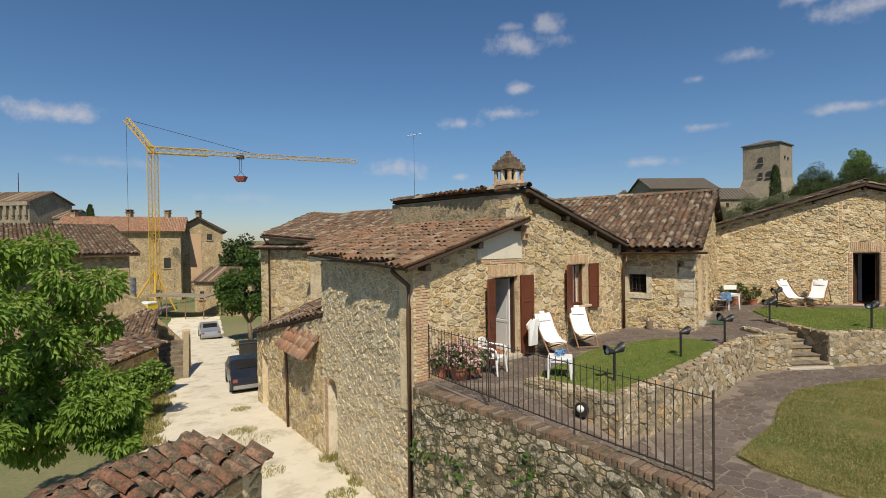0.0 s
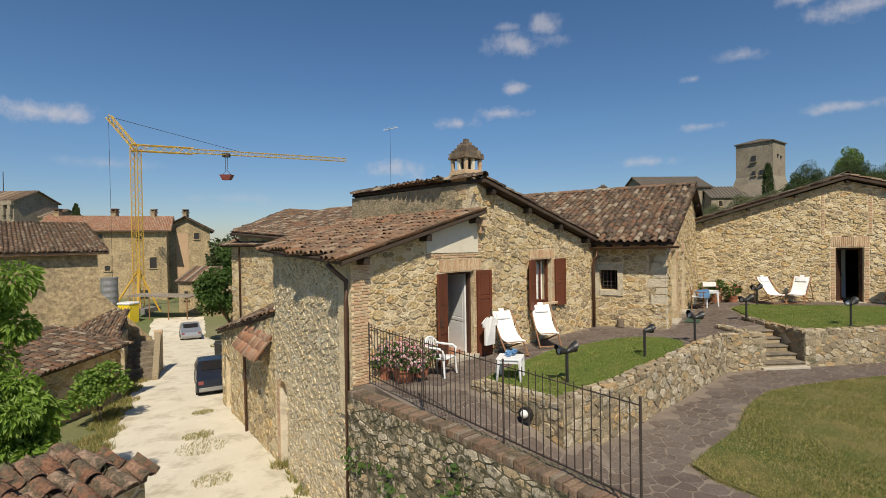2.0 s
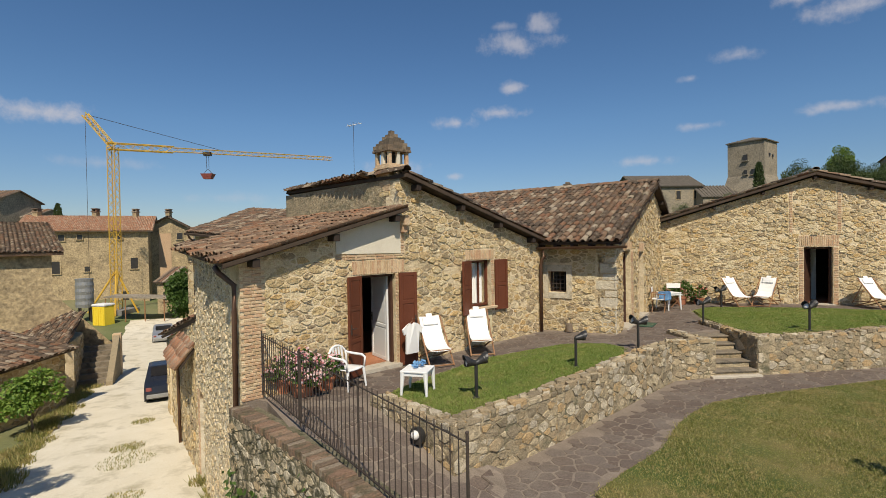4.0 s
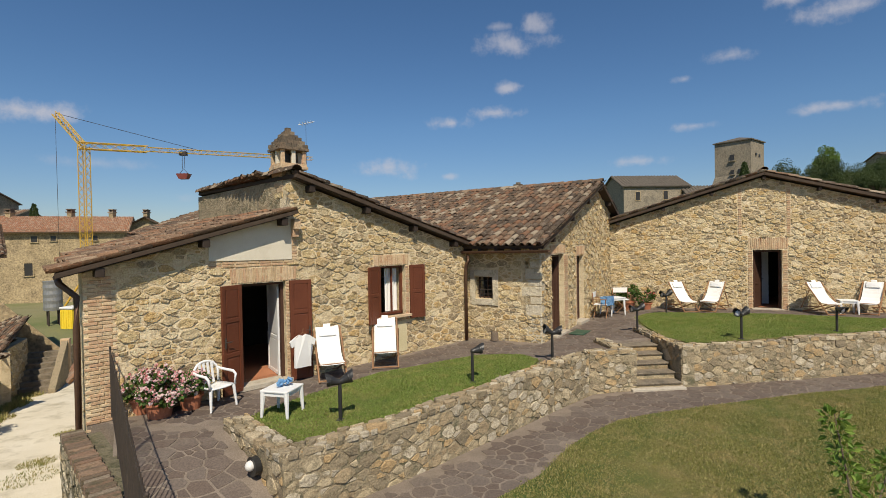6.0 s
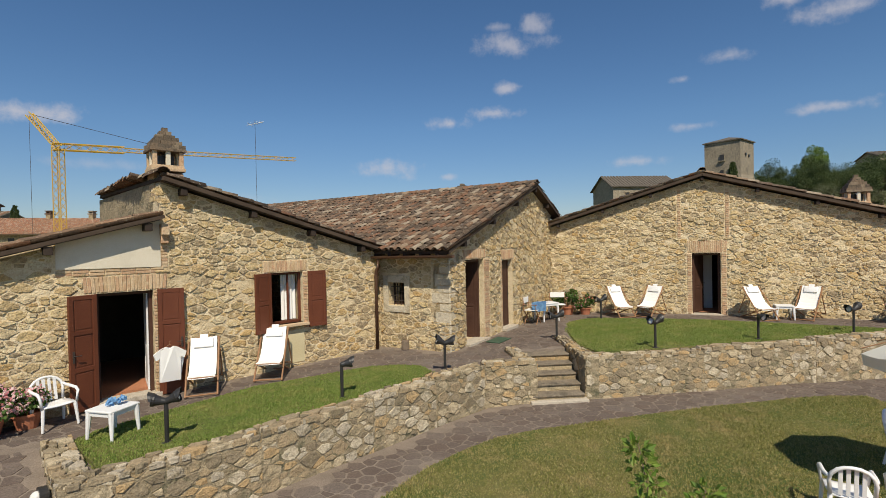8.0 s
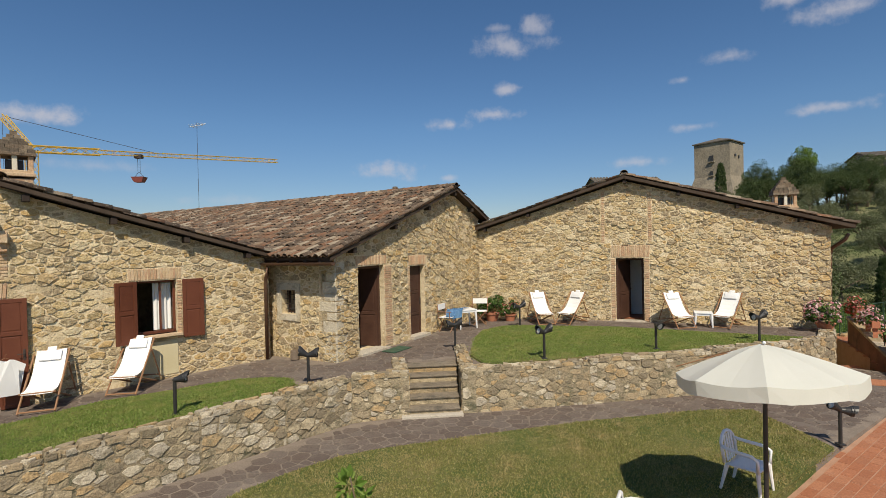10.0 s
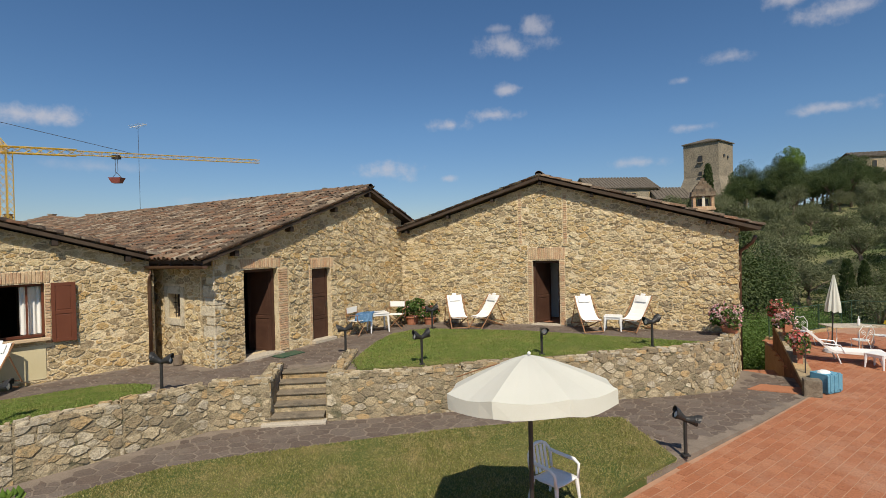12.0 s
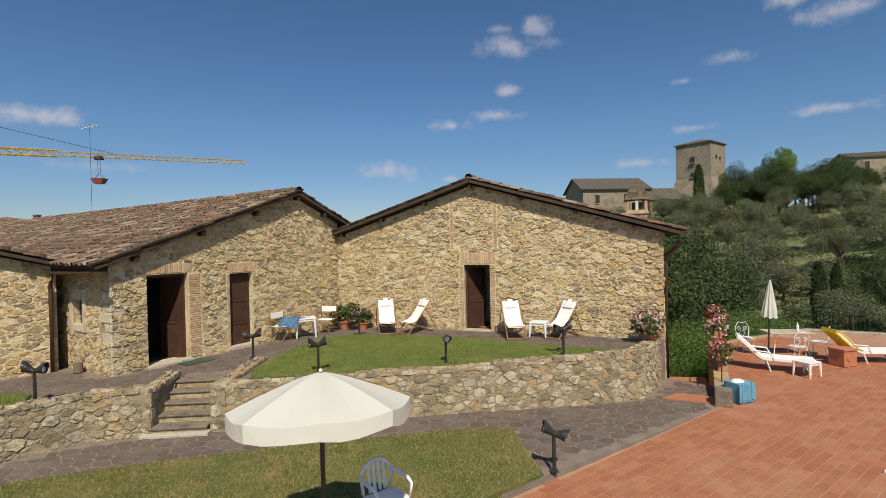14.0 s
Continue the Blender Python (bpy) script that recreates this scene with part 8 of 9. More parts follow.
# ---- cars
def car(name, m, paint, label):
    t = thing(name, m, label, "car")
    bm = bmesh.new()
    prof = [(-2.05, 0.32), (-2.10, 0.62), (-2.0, 0.86), (-1.55, 0.95), (-0.95, 1.38), (-0.3, 1.48), (0.55, 1.46), (1.25, 1.12), (1.55, 0.98), (2.0, 0.86), (2.08, 0.60), (2.02, 0.32)]
    rows = []
    for y, s, dz in ((-0.84, 0.98, 0.0), (-0.80, 1.0, 0.0), (-0.62, 1.0, 0.02), (0.62, 1.0, 0.02), (0.80, 1.0, 0.0), (0.84, 0.98, 0.0)):
        rows.append([bm.verts.new((x * s, y * (1.0 if z < 1.0 else 0.86), z + (dz if z > 1 else 0))) for x, z in prof])
    for a, b in zip(rows, rows[1:]):
        for k in range(len(prof)):
            bm.faces.new((a[k], a[(k + 1) % len(prof)], b[(k + 1) % len(prof)], b[k]))
    bm.faces.new(rows[0])
    bm.faces.new(rows[-1][::-1])
    part("body", bm, paint, t)
    for pts in ([(-1.50, 0.99), (-0.98, 1.35)], [(0.62, 1.44), (1.22, 1.15)]):
        bm = bmesh.new()
        o = 0.02
        v = [bm.verts.new(p) for x, z in pts for p in ((x + (o if x > 0 else -o), -0.60, z + o), (x + (o if x > 0 else -o), 0.60, z + o))]
        bm.faces.new((v[0], v[1], v[3], v[2]))
        bmesh.ops.solidify(bm, geom=bm.faces[:], thickness=0.015)
        part("windscreen", bm, m_farglass, t)
    for s in (-1, 1):
        bm = bmesh.new()
        v = [bm.verts.new((x, s * y, z)) for x, y, z in ((-1.25, 0.80, 1.02), (1.1, 0.80, 1.02), (0.55, 0.74, 1.40), (-0.75, 0.74, 1.40))]
        bm.faces.new(v)
        bmesh.ops.solidify(bm, geom=bm.faces[:], thickness=0.03)
        part("side_window", bm, m_farglass, t)
        for x in (-1.28, 1.28):
            bm = bmesh.new()
            bmesh.ops.create_cone(bm, cap_ends=True, segments=18, radius1=0.32, radius2=0.32, depth=0.2, matrix=Matrix.Translation((x, s * 0.76, 0.32)) @ Matrix.Rotation(radians(90), 4, "X"))
            wh = part("wheel", bm, m_rubber, t)
            bm = bmesh.new()
            bmesh.ops.create_cone(bm, cap_ends=True, segments=14, radius1=0.2, radius2=0.18, depth=0.03, matrix=Matrix.Translation((x, s * 0.87, 0.32)) @ Matrix.Rotation(radians(90), 4, "X"))
            part("rim", bm, m_tank, wh)
        bm = bmesh.new()
        box(bm, (-2.06, s * 0.62, 0.74), (0.06, 0.3, 0.14), bevel=0.02)
        part("headlight", bm, m_glass, t)
        bm = bmesh.new()
        box(bm, (2.04, s * 0.66, 0.76), (0.06, 0.22, 0.16), bevel=0.02)
        part("rear_light", bm, m_cranered, t)
    for x in (-2.1, 2.07):
        bm = bmesh.new()
        box(bm, (x, 0, 0.45), (0.08, 1.5, 0.18), bevel=0.03)
        part("bumper", bm, m_tank, t)
    bm = bmesh.new()
    box(bm, (-2.15, 0, 0.50), (0.012, 0.5, 0.1))
    part("plate", bm, m_white, t)
    return t


car("parked_car", pose(-22.6, 46.9, land(-22.6, 46.9) + 0.06, 0, 0, -60), m_carsilver, "silver hatchback parked on the gravel lane")
car("parked_car", pose(-10.4, 25.4, land(-10.4, 25.4) + 0.06, 0, 0, -62), m_cardark, "dark blue hatchback parked beside the outbuilding")
bn = thing("waste_bin", on_land(-13.6, 34.0, 20), "dark plastic waste container by the lane", "waste bin")
bm = bmesh.new()
box(bm, (0, 0, 0.62), (1.3, 0.9, 1.1), bevel=0.05)
part("body", bm, m_black, bn)
bm = bmesh.new()
box(bm, (0, 0, 1.22), (1.38, 0.98, 0.12), bevel=0.05)
part("lid", bm, m_black, bn)

# ---- trees on the lane's side
m_walnut = material("walnut_leaf", ((0.17, 0.28, 0.045), (0.26, 0.38, 0.075)), 1.2, 20, 0.5, 0.0, vary=0.6, pick=[(0.13, 0.23, 0.035), (0.22, 0.35, 0.06), (0.34, 0.45, 0.10), (0.17, 0.28, 0.05)], sss=(1.0, 1.0, 0.4), translucency=0.42)


def egg(seed, n, c, r, r0, r1):
    """Leaf masses spread through a rounded crown."""
    g = random.Random(seed)
    out = []
    while len(out) < n:
        v = Vector((g.uniform(-1, 1), g.uniform(-1, 1), g.uniform(-1, 1)))
        if 0.35 < v.length < 1:
            out.append(((c[0] + v.x * r[0], c[1] + v.y * r[1], c[2] + v.z * r[2]), g.uniform(r0, r1)))
    return out


tree("walnut_tree", pose(-8.9, 9.6, land(-8.9, 9.6)), "large leafy walnut tree with drooping leaves by the lane", 2.6,
     egg(41, 56, (0.15, 0, 4.45), (2.1, 2.0, 2.2), 0.28, 0.5) + egg(42, 12, (1.7, 0.3, 2.8), (0.8, 0.8, 1.0), 0.22, 0.4), 30000, 0.155, m_walnut, 41, 0.17, droop=0.7, slim=0.22)
tree("lane_tree", pose(-17.4, 44.0, land(-17.4, 44)), "dense dark green tree beside the lane", 1.6, [((x, y, z + 1.6), r) for (x, y, z), r in crown_masses(43, 34, 2.2, 6.4, 0.6, 1.1)], 16000, 0.22, m_leaf, 43, 0.2)
tree("lane_shrub", pose(-12.1, 19.6, land(-12.1, 19.6)), "bright green shrub before the shed", 0.6, [((x, y, z + 0.9), r) for (x, y, z), r in crown_masses(44, 14, 0.75, 1.3, 0.3, 0.45)], 2200, 0.15, m_leaf_bright, 44, 0.05, "shrub")
tree("lane_tree", pose(-32.5, 77.0, land(-32, 77)), "dark tree behind the barn", 2.0, [((x, y, z + 4.5), r) for (x, y, z), r in crown_masses(45, 20, 2.2, 6.5, 0.9, 1.4)], 2500, 0.5, m_wood_leaf, 45, 0.25)


def cypress(m, h, label, seed):
    t = thing("cypress", m, label, "tree")
    bm = bmesh.new()
    rod(bm, (0, 0, -0.3), (0, 0, h * 0.7), 0.14, 0.05, 6)
    part("trunk", bm, m_bark, t)
    g = random.Random(seed)

    def f(q):
        z = q.random() ** 0.8
        a = q.uniform(0, 6.28)
        r = h * 0.10 * (math.sin(math.pi * min(1, z * 0.92 + 0.06)) ** 0.6) * q.uniform(0.55, 1.0)
        return Vector((r * math.cos(a), r * math.sin(a), z * h)), Vector((math.cos(a) * 0.4, math.sin(a) * 0.4, 1.2))
    vs, fs = leaves(1500, f, h * 0.05, seed, -0.4, 0.3)
    mesh_ob("crown", vs, fs, m_wood_leaf, t)
    return t


cypress(pose(-61.2, 85.0, 3.0), 7.2, "dark slender cypress on the rise", 51)

# ---- grass and weeds on the lane's edges
def weeds(name, spots, n, size, seed, mat, label):
    g = random.Random(seed)
    vs, fs = [], []
    for _ in range(n):
        x, y, r = g.choice(spots)
        a, q = g.uniform(0, 6.28), r * g.random() ** 0.6
        px, py = x + q * math.cos(a), y + q * math.sin(a)
        z = land(px, py) + 0.03
        h = size * g.uniform(0.4, 1.3)
        k = len(vs)
        b = g.uniform(0, 6.28)
        w = 0.018
        vs += [(px - w * math.cos(b), py - w * math.sin(b), z), (px + w * math.cos(b), py + w * math.sin(b), z), (px + g.uniform(-0.6, 0.6) * h, py + g.uniform(-0.6, 0.6) * h, z + h)]
        fs.append((k, k + 1, k + 2))
    mesh_ob(name, vs, fs, mat, label=label, kind="stuff", category="weeds")


g0 = random.Random(9)
edge = []
for (x, y) in along(LANE[2:8], 0.5):
    edge += [(x - 2.4 + g0.uniform(-0.5, 0.3), y - 1.2 + g0.uniform(-0.3, 0.3), 0.5)]
    edge += [(x + 2.2 + g0.uniform(-0.2, 0.4), y + 1.1 + g0.uniform(-0.3, 0.3), 0.35)] if g0.random() < 0.6 else []
weeds("weeds", edge, 26000, 0.20, 61, m_grass, "dry weeds and grass along the lane's edges")
weeds("weeds", [(-6.6, 16.3, 0.8), (-7.3, 17.5, 0.5), (-4.4, 11.2, 0.6), (-5.0, 13.6, 0.5), (-3.4, 9.0, 0.7), (-2.6, 12.0, 0.4), (-8.6, 20.5, 0.4)], 3800, 0.10, 62, m_grass, "low weeds between the wheel tracks")
# ivy and grass hanging on the lane wall
g1 = random.Random(12)
vs, fs = [], []
for p, q, n in ((LANE_WALL[0], LANE_WALL[1], 4), (LANE_WALL[1], LANE_WALL[2], 5)):
    a, b = V2(*p), V2(*q)
    d = (b - a).normalized()
    out = V2(d.y, -d.x)
    for _ in range(n):
        c = a.lerp(b, g1.random())
        z0 = g1.uniform(-3.0, -0.15)
        for _ in range(40):
            z = z0 + g1.gauss(0, 0.16)
            e = c + d * g1.gauss(0, 0.2) + out * g1.uniform(0.02, 0.10)
            s = g1.uniform(0.03, 0.07)
            k = len(vs)
            s1 = Vector((g1.gauss(0, 1), g1.gauss(0, 1), g1.gauss(0, 1))).normalized() * s
            s2 = s1.cross(Vector((out.x, out.y, 0.5))).normalized() * s * 0.6
            o = Vector((e.x, e.y, z))
            vs += [o - s1, o + s2, o + s1, o - s2]
            fs += [(k, k + 1, k + 2), (k, k + 2, k + 3)]
mesh_ob("wall_weeds", vs, fs, m_leaf, label="tufts of weeds growing out of the lane wall", kind="stuff", category="weeds")

# ---------------------------------------------------------------- the hill with the tower
def tower():
    M, Lp, Rp = V2(79.3, 114.8), V2(74.46, 121.16), V2(85.66, 119.64)
    base = 9.8
    o = Vector((M.x, M.y, base))
    t = thing("stone_tower", pose(M.x, M.y, base), "square medieval stone tower with a battered base and low roof", "tower")
    F = Lp + (Rp - M)
    c = (M + F) / 2
    bm = bmesh.new()
    prof = [(-4.0, 1.55), (1.2, 1.42), (7.6, 1.0), (15.6, 1.0)]
    rows = []
    for z, s in prof:
        rows.append([bm.verts.new((c.x + (p.x - c.x) * s - o.x, c.y + (p.y - c.y) * s - o.y, z)) for p in (M, Rp, F, Lp)])
    for a, b in zip(rows, rows[1:]):
        for k in range(4):
            bm.faces.new((a[k], a[(k + 1) % 4], b[(k + 1) % 4], b[k]))
    bm.faces.new(rows[-1])
    part("wall", bm, m_farwall_grey, t)
    bm = bmesh.new()
    e = [bm.verts.new((c.x + (p.x - c.x) * 1.08 - o.x, c.y + (p.y - c.y) * 1.08 - o.y, 15.6)) for p in (M, Rp, F, Lp)]
    e2 = [bm.verts.new(v.co + Vector((0, 0, 0.25))) for v in e]
    tip = bm.verts.new((c.x - o.x, c.y - o.y, 17.2))
    bm.faces.new(e[::-1])
    for k in range(4):
        bm.faces.new((e[k], e[(k + 1) % 4], e2[(k + 1) % 4], e2[k]))
        bm.faces.new((e2[k], e2[(k + 1) % 4], tip))
    part("roof", bm, m_rock, t)
    d = (M - Lp).normalized()
    ang = math.atan2(d.y, d.x)
    for f, z, w, h in ((0.50, 11.9, 0.9, 1.4), (0.72, 8.4, 0.9, 1.3), (0.50, 8.4, 0.7, 1.0)):
        p = Lp.lerp(M, f) - o.to_2d()
        bm = bmesh.new()
        box(bm, (0, 0, 0), (w, 0.5, h), Matrix.Translation((p.x, p.y, z)) @ Matrix.Rotation(ang, 4, "Z"))
        wn = part("window", bm, m_farglass, t)
        bm = bmesh.new()
        box(bm, (0, -0.2, -h / 2 - 0.12), (w + 0.5, 0.5, 0.2), Matrix.Translation((p.x, p.y, z)) @ Matrix.Rotation(ang, 4, "Z"))
        part("sill", bm, m_farwall_grey, wn)
    for f, z in ((0.35, 12.4), (0.6, 12.2)):
        p = M.lerp(Rp, f) - o.to_2d()
        bm = bmesh.new()
        box(bm, (0, 0, 0), (0.5, 0.5, 0.6), Matrix.Translation((p.x, p.y, z)) @ Matrix.Rotation(math.atan2((Rp - M).y, (Rp - M).x), 4, "Z"))
        part("window", bm, m_farglass, t)


tower()
village_house("hill_manor", "grey stone manor house on the hill beside the tower", (51.0, 119.0), 4, 16.5, 12, 15.6, 18.6, 3.0, m_farwall_grey, m_rock,
              windows=[(3.5, 13.0, 1.1, 2.0), (10.5, 13.2, 1.1, 2.0), (15.0, 13.3, 1.1, 2.0), (7.0, 9.4, 0.9, 1.3), (13.5, 9.6, 0.9, 1.3)], overhang=0.6, ribs=0.8)
village_house("hill_house", "low stone wing between manor and tower", (66.0, 117.0), 2, 10, 8, 12.6, 15.4, 3.0, m_farwall_grey, m_rock, windows=[(2.2, 11.0, 0.9, 1.2), (6.6, 9.5, 0.6, 0.8)], overhang=0.4, ribs=0.8)
village_house("hill_house", "stone house half hidden by trees on the hilltop", (110.6, 113.0), -14, 13, 9, 20.9, 22.3, 8.0, m_farwall_grey, m_rock, windows=[(3.0, 19.0, 1.0, 1.5), (8.0, 19.0, 1.0, 1.5)], overhang=0.4, ribs=0.8)

olive_kinds = []
for k in range(4):
    ms = [((x, y, z + 1.5), r) for (x, y, z), r in crown_masses(70 + k, 16, 1.7, 2.2, 0.5, 0.85)]
    olive_kinds.append(tree("olive_tree", pose(0, 0, -50 - 10 * k), "grey-green olive tree on the terraced slope", 1.3, ms, 7500, 0.11, m_olive, 70 + k, 0.16))
    tagged(olive_kinds[-1], group="olive trees on the slope")
wood_kinds = []
for k in range(4):
    ms = [((x, y, z + 3.0), r) for (x, y, z), r in crown_masses(80 + k, 24, 2.8, 5.2, 0.8, 1.5)]
    wood_kinds.append(tree("woodland_tree", pose(0, 0, -50 - 10 * k), "dark green woodland tree on the hill", 2.6, ms, 11000, 0.16, m_wood_leaf, 80 + k, 0.22))
    tagged(wood_kinds[-1], group="woodland trees on the hill")


def plant(kinds, spots, lo, hi, seed):
    g = random.Random(seed)
    used = set()
    for i, (x, y) in enumerate(spots):
        s = g.uniform(lo, hi)
        k = i % len(kinds)
        m = Matrix.LocRotScale((x, y, land(x, y) - 0.1), Euler((0, 0, g.uniform(0, 6.28))), (s, s, s * g.uniform(0.9, 1.15)))
        if k in used:
            c = copy_thing(kinds[k], Matrix())
            c.matrix_world = m
        else:
            kinds[k].matrix_world = m
            used.add(k)


def polar(az, q):
    return 15 + q * math.sin(radians(az)), 4 + q * math.cos(radians(az))


g2 = random.Random(15)
spots = []
for row, q in enumerate((40, 46, 52, 59, 66, 74, 83, 92, 101)):
    az = 21 + g2.uniform(0, 3)
    while az < 47:
        spots.append(polar(az, q + g2.uniform(-2, 2)))
        az += g2.uniform(3.6, 7.5) * 50 / q
plant(olive_kinds, spots, 0.85, 1.45, 71)
woods = [polar(g2.uniform(33, 48), g2.uniform(104, 130)) for _ in range(24)]
woods += [polar(g2.uniform(31, 40), g2.uniform(88, 112)) for _ in range(9)]
woods += [polar(g2.uniform(30.5, 41), g2.uniform(96, 124)) for _ in range(26)]
woods += [polar(a, q) for a, q in ((24, 26), (27, 29), (30.5, 36), (25.0, 36), (44.5, 40))]
woods = [(x, y) for x, y in woods if not (x > 92 and y > 84)]
plant(wood_kinds, woods, 0.55, 1.0, 72)
plant([tree("pine_tree", pose(0, 0, -60), "tall tree with an open bright green crown on the ridge", 7.0, [((x, y, z + 7.0), r) for (x, y, z), r in crown_masses(91, 16, 3.0, 5.0, 0.8, 1.5)], 11000, 0.19, m_leaf_bright, 91, 0.3)], [polar(36.4, 126)], 0.95, 1.0, 5)
for az, q, h in ((29.05, 112, 9.8), (39.2, 42, 4.4), (40.5, 43, 4.0)):
    x, y = polar(az, q)
    cypress(pose(x, y, land(x, y)), h, "dark slender cypress on the slope", int(az * 10))

# undergrowth on the slope
vs, fs = [], []
g3 = random.Random(19)
for _ in range(1500):
    x, y = polar(g3.uniform(19, 49), 27 + 95 * g3.random() ** 1.4)
    r = g3.uniform(0.4, 1.3)
    z = land(x, y)
    lv, lf = leaves(110, lambda g: (Vector((x + g.gauss(0, 0.5) * r, y + g.gauss(0, 0.5) * r, z + abs(g.gauss(0, 0.45)) * r)), Vector((g.gauss(0, 1), g.gauss(0, 1), 0.6))), 0.13, g3.randrange(10 ** 6), 0.0, 0.45)
    k = len(vs)
    vs += lv
    fs += [tuple(i + k for i in f) for f in lf]
mesh_ob("undergrowth", vs, fs, m_wood_leaf, label="bushes and tall grass between the olive trees", kind="stuff", category="bushes")
# hedge just below the terrace
m_hedge = material("hedge_leaf", ((0.09, 0.16, 0.035), (0.15, 0.225, 0.055)), 1.0, 20, 0.6, 0.0, vary=0.6, pick=[(0.08, 0.145, 0.03), (0.13, 0.21, 0.05), (0.18, 0.26, 0.07), (0.10, 0.17, 0.04)], sss=(0.9, 1.0, 0.4))
vs, fs = [], []
for _ in range(300):
    f = g3.random()
    x, y = 22.6 + 9 * f + g3.uniform(-0.5, 2.0), 21.0 + 4.5 * f + g3.uniform(0.4, 4.0)
    z = -2.9
    top = g3.uniform(0.6, 2.3)
    lv, lf = leaves(300, lambda g: (Vector((x + g.gauss(0, 0.5), y + g.gauss(0, 0.5), z + top * g.random() + 0.2)), Vector((g.gauss(0, 1), g.gauss(0, 1), 0.6))), 0.07, g3.randrange(10 ** 6), 0.0, 0.45)
    k = len(vs)
    vs += lv
    fs += [tuple(i + k for i in q) for q in lf]
mesh_ob("hedge", vs, fs, m_hedge, label="dense dark shrubs below the pool terrace", kind="stuff", category="shrubs")

# ---------------------------------------------------------------- single stones, bricks, tiles and pavers
rnd = random.Random(11)


def clip(poly, nx, ny, c):
    """The part of a convex outline where nx*x + ny*y <= c."""
    out = []
    for i, (x1, y1) in enumerate(poly):
        x0, y0 = poly[i - 1]
        d0, d1 = nx * x0 + ny * y0 - c, nx * x1 + ny * y1 - c
        if (d0 < 0) != (d1 < 0):
            t = d0 / (d0 - d1)
            out.append((x0 + (x1 - x0) * t, y0 + (y1 - y0) * t))
        if d1 < 0:
            out.append((x1, y1))
    return out


def area(poly):
    return 0.5 * sum(poly[i - 1][0] * poly[i][1] - poly[i][0] * poly[i - 1][1] for i in range(len(poly)))


def centre(poly):
    n = len(poly)
    return sum(p[0] for p in poly) / n, sum(p[1] for p in poly) / n


def cells(x0, x1, y0, y1, sx, sy, rows=0.72, small=1.0, within=None):
    """Irregular convex cells over a rectangle: large ones laid in rough courses, smaller ones filling between them."""
    W, H = (x1 - x0) / sx, (y1 - y0) / sy
    seeds, grid = [], {}

    def near(x, y, reach):
        gx, gy = int(x // 2), int(y // 2)
        k = int(reach // 2) + 1
        return [i for a in range(gx - k, gx + k + 1) for b in range(gy - k, gy + k + 1) for i in grid.get((a, b), ())]
    for r, tries in ((0.95, 0.8), (0.72, 2.0), (0.50, 4.0), (0.34, 7.0 * small)):
        for _ in range(int((W + 2) * (H + 2) * tries)):
            x, y = rnd.uniform(-1, W + 1), rnd.uniform(-1, H + 1)
            y += rows * (round(y) - y)
            e = r * rnd.uniform(0.85, 1.15)
            if within and not within(x0 + x * sx, y0 + y * sy):
                continue
            if all((x - seeds[i][0]) ** 2 + (y - seeds[i][1]) ** 2 > ((e + seeds[i][2]) * 0.92) ** 2 for i in near(x, y, 2.0)):
                grid.setdefault((int(x // 2), int(y // 2)), []).append(len(seeds))
                seeds.append((x, y, e))
    out = []
    for j, (px, py, pr) in enumerate(seeds):
        poly = [(px - 2, py - 2), (px + 2, py - 2), (px + 2, py + 2), (px - 2, py + 2)]
        others = sorted((i for i in near(px, py, 3.0) if i != j), key=lambda i: (seeds[i][0] - px) ** 2 + (seeds[i][1] - py) ** 2)
        for i in others[:22]:
            qx, qy, qr = seeds[i]
            poly = clip(poly, 2 * (qx - px), 2 * (qy - py), qx * qx + qy * qy - px * px - py * py + pr * pr - qr * qr)
            if len(poly) < 3:
                break
        for n in ((-1, 0, 0.0), (1, 0, W), (0, -1, 0.0), (0, 1, H)):
            if len(poly) > 2:
                poly = clip(poly, *n)
        if len(poly) > 2:
            out.append([(x0 + x * sx, y0 + y * sy) for x, y in poly])
    return out


def rounded(poly, gap, cut=0.24):
    """The outline drawn in by the joint, with its corners rounded."""
    cx, cy = centre(poly)
    p = []
    for x, y in poly:
        d = math.hypot(x - cx, y - cy)
        f = max(0.35, 1 - 1.25 * gap / max(d, 1e-4))
        p.append((cx + (x - cx) * f, cy + (y - cy) * f))
    # leave out corners that lie close together
    q = [v for i, v in enumerate(p) if math.hypot(v[0] - p[i - 1][0], v[1] - p[i - 1][1]) > 0.02]
    if len(q) < 3:
        return None
    out = []
    for i, (x1, y1) in enumerate(q):
        x0, y0 = q[i - 1]
        out += [(x0 + (x1 - x0) * cut, y0 + (y1 - y0) * cut), (x0 + (x1 - x0) * (1 - cut), y0 + (y1 - y0) * (1 - cut))]
    return out


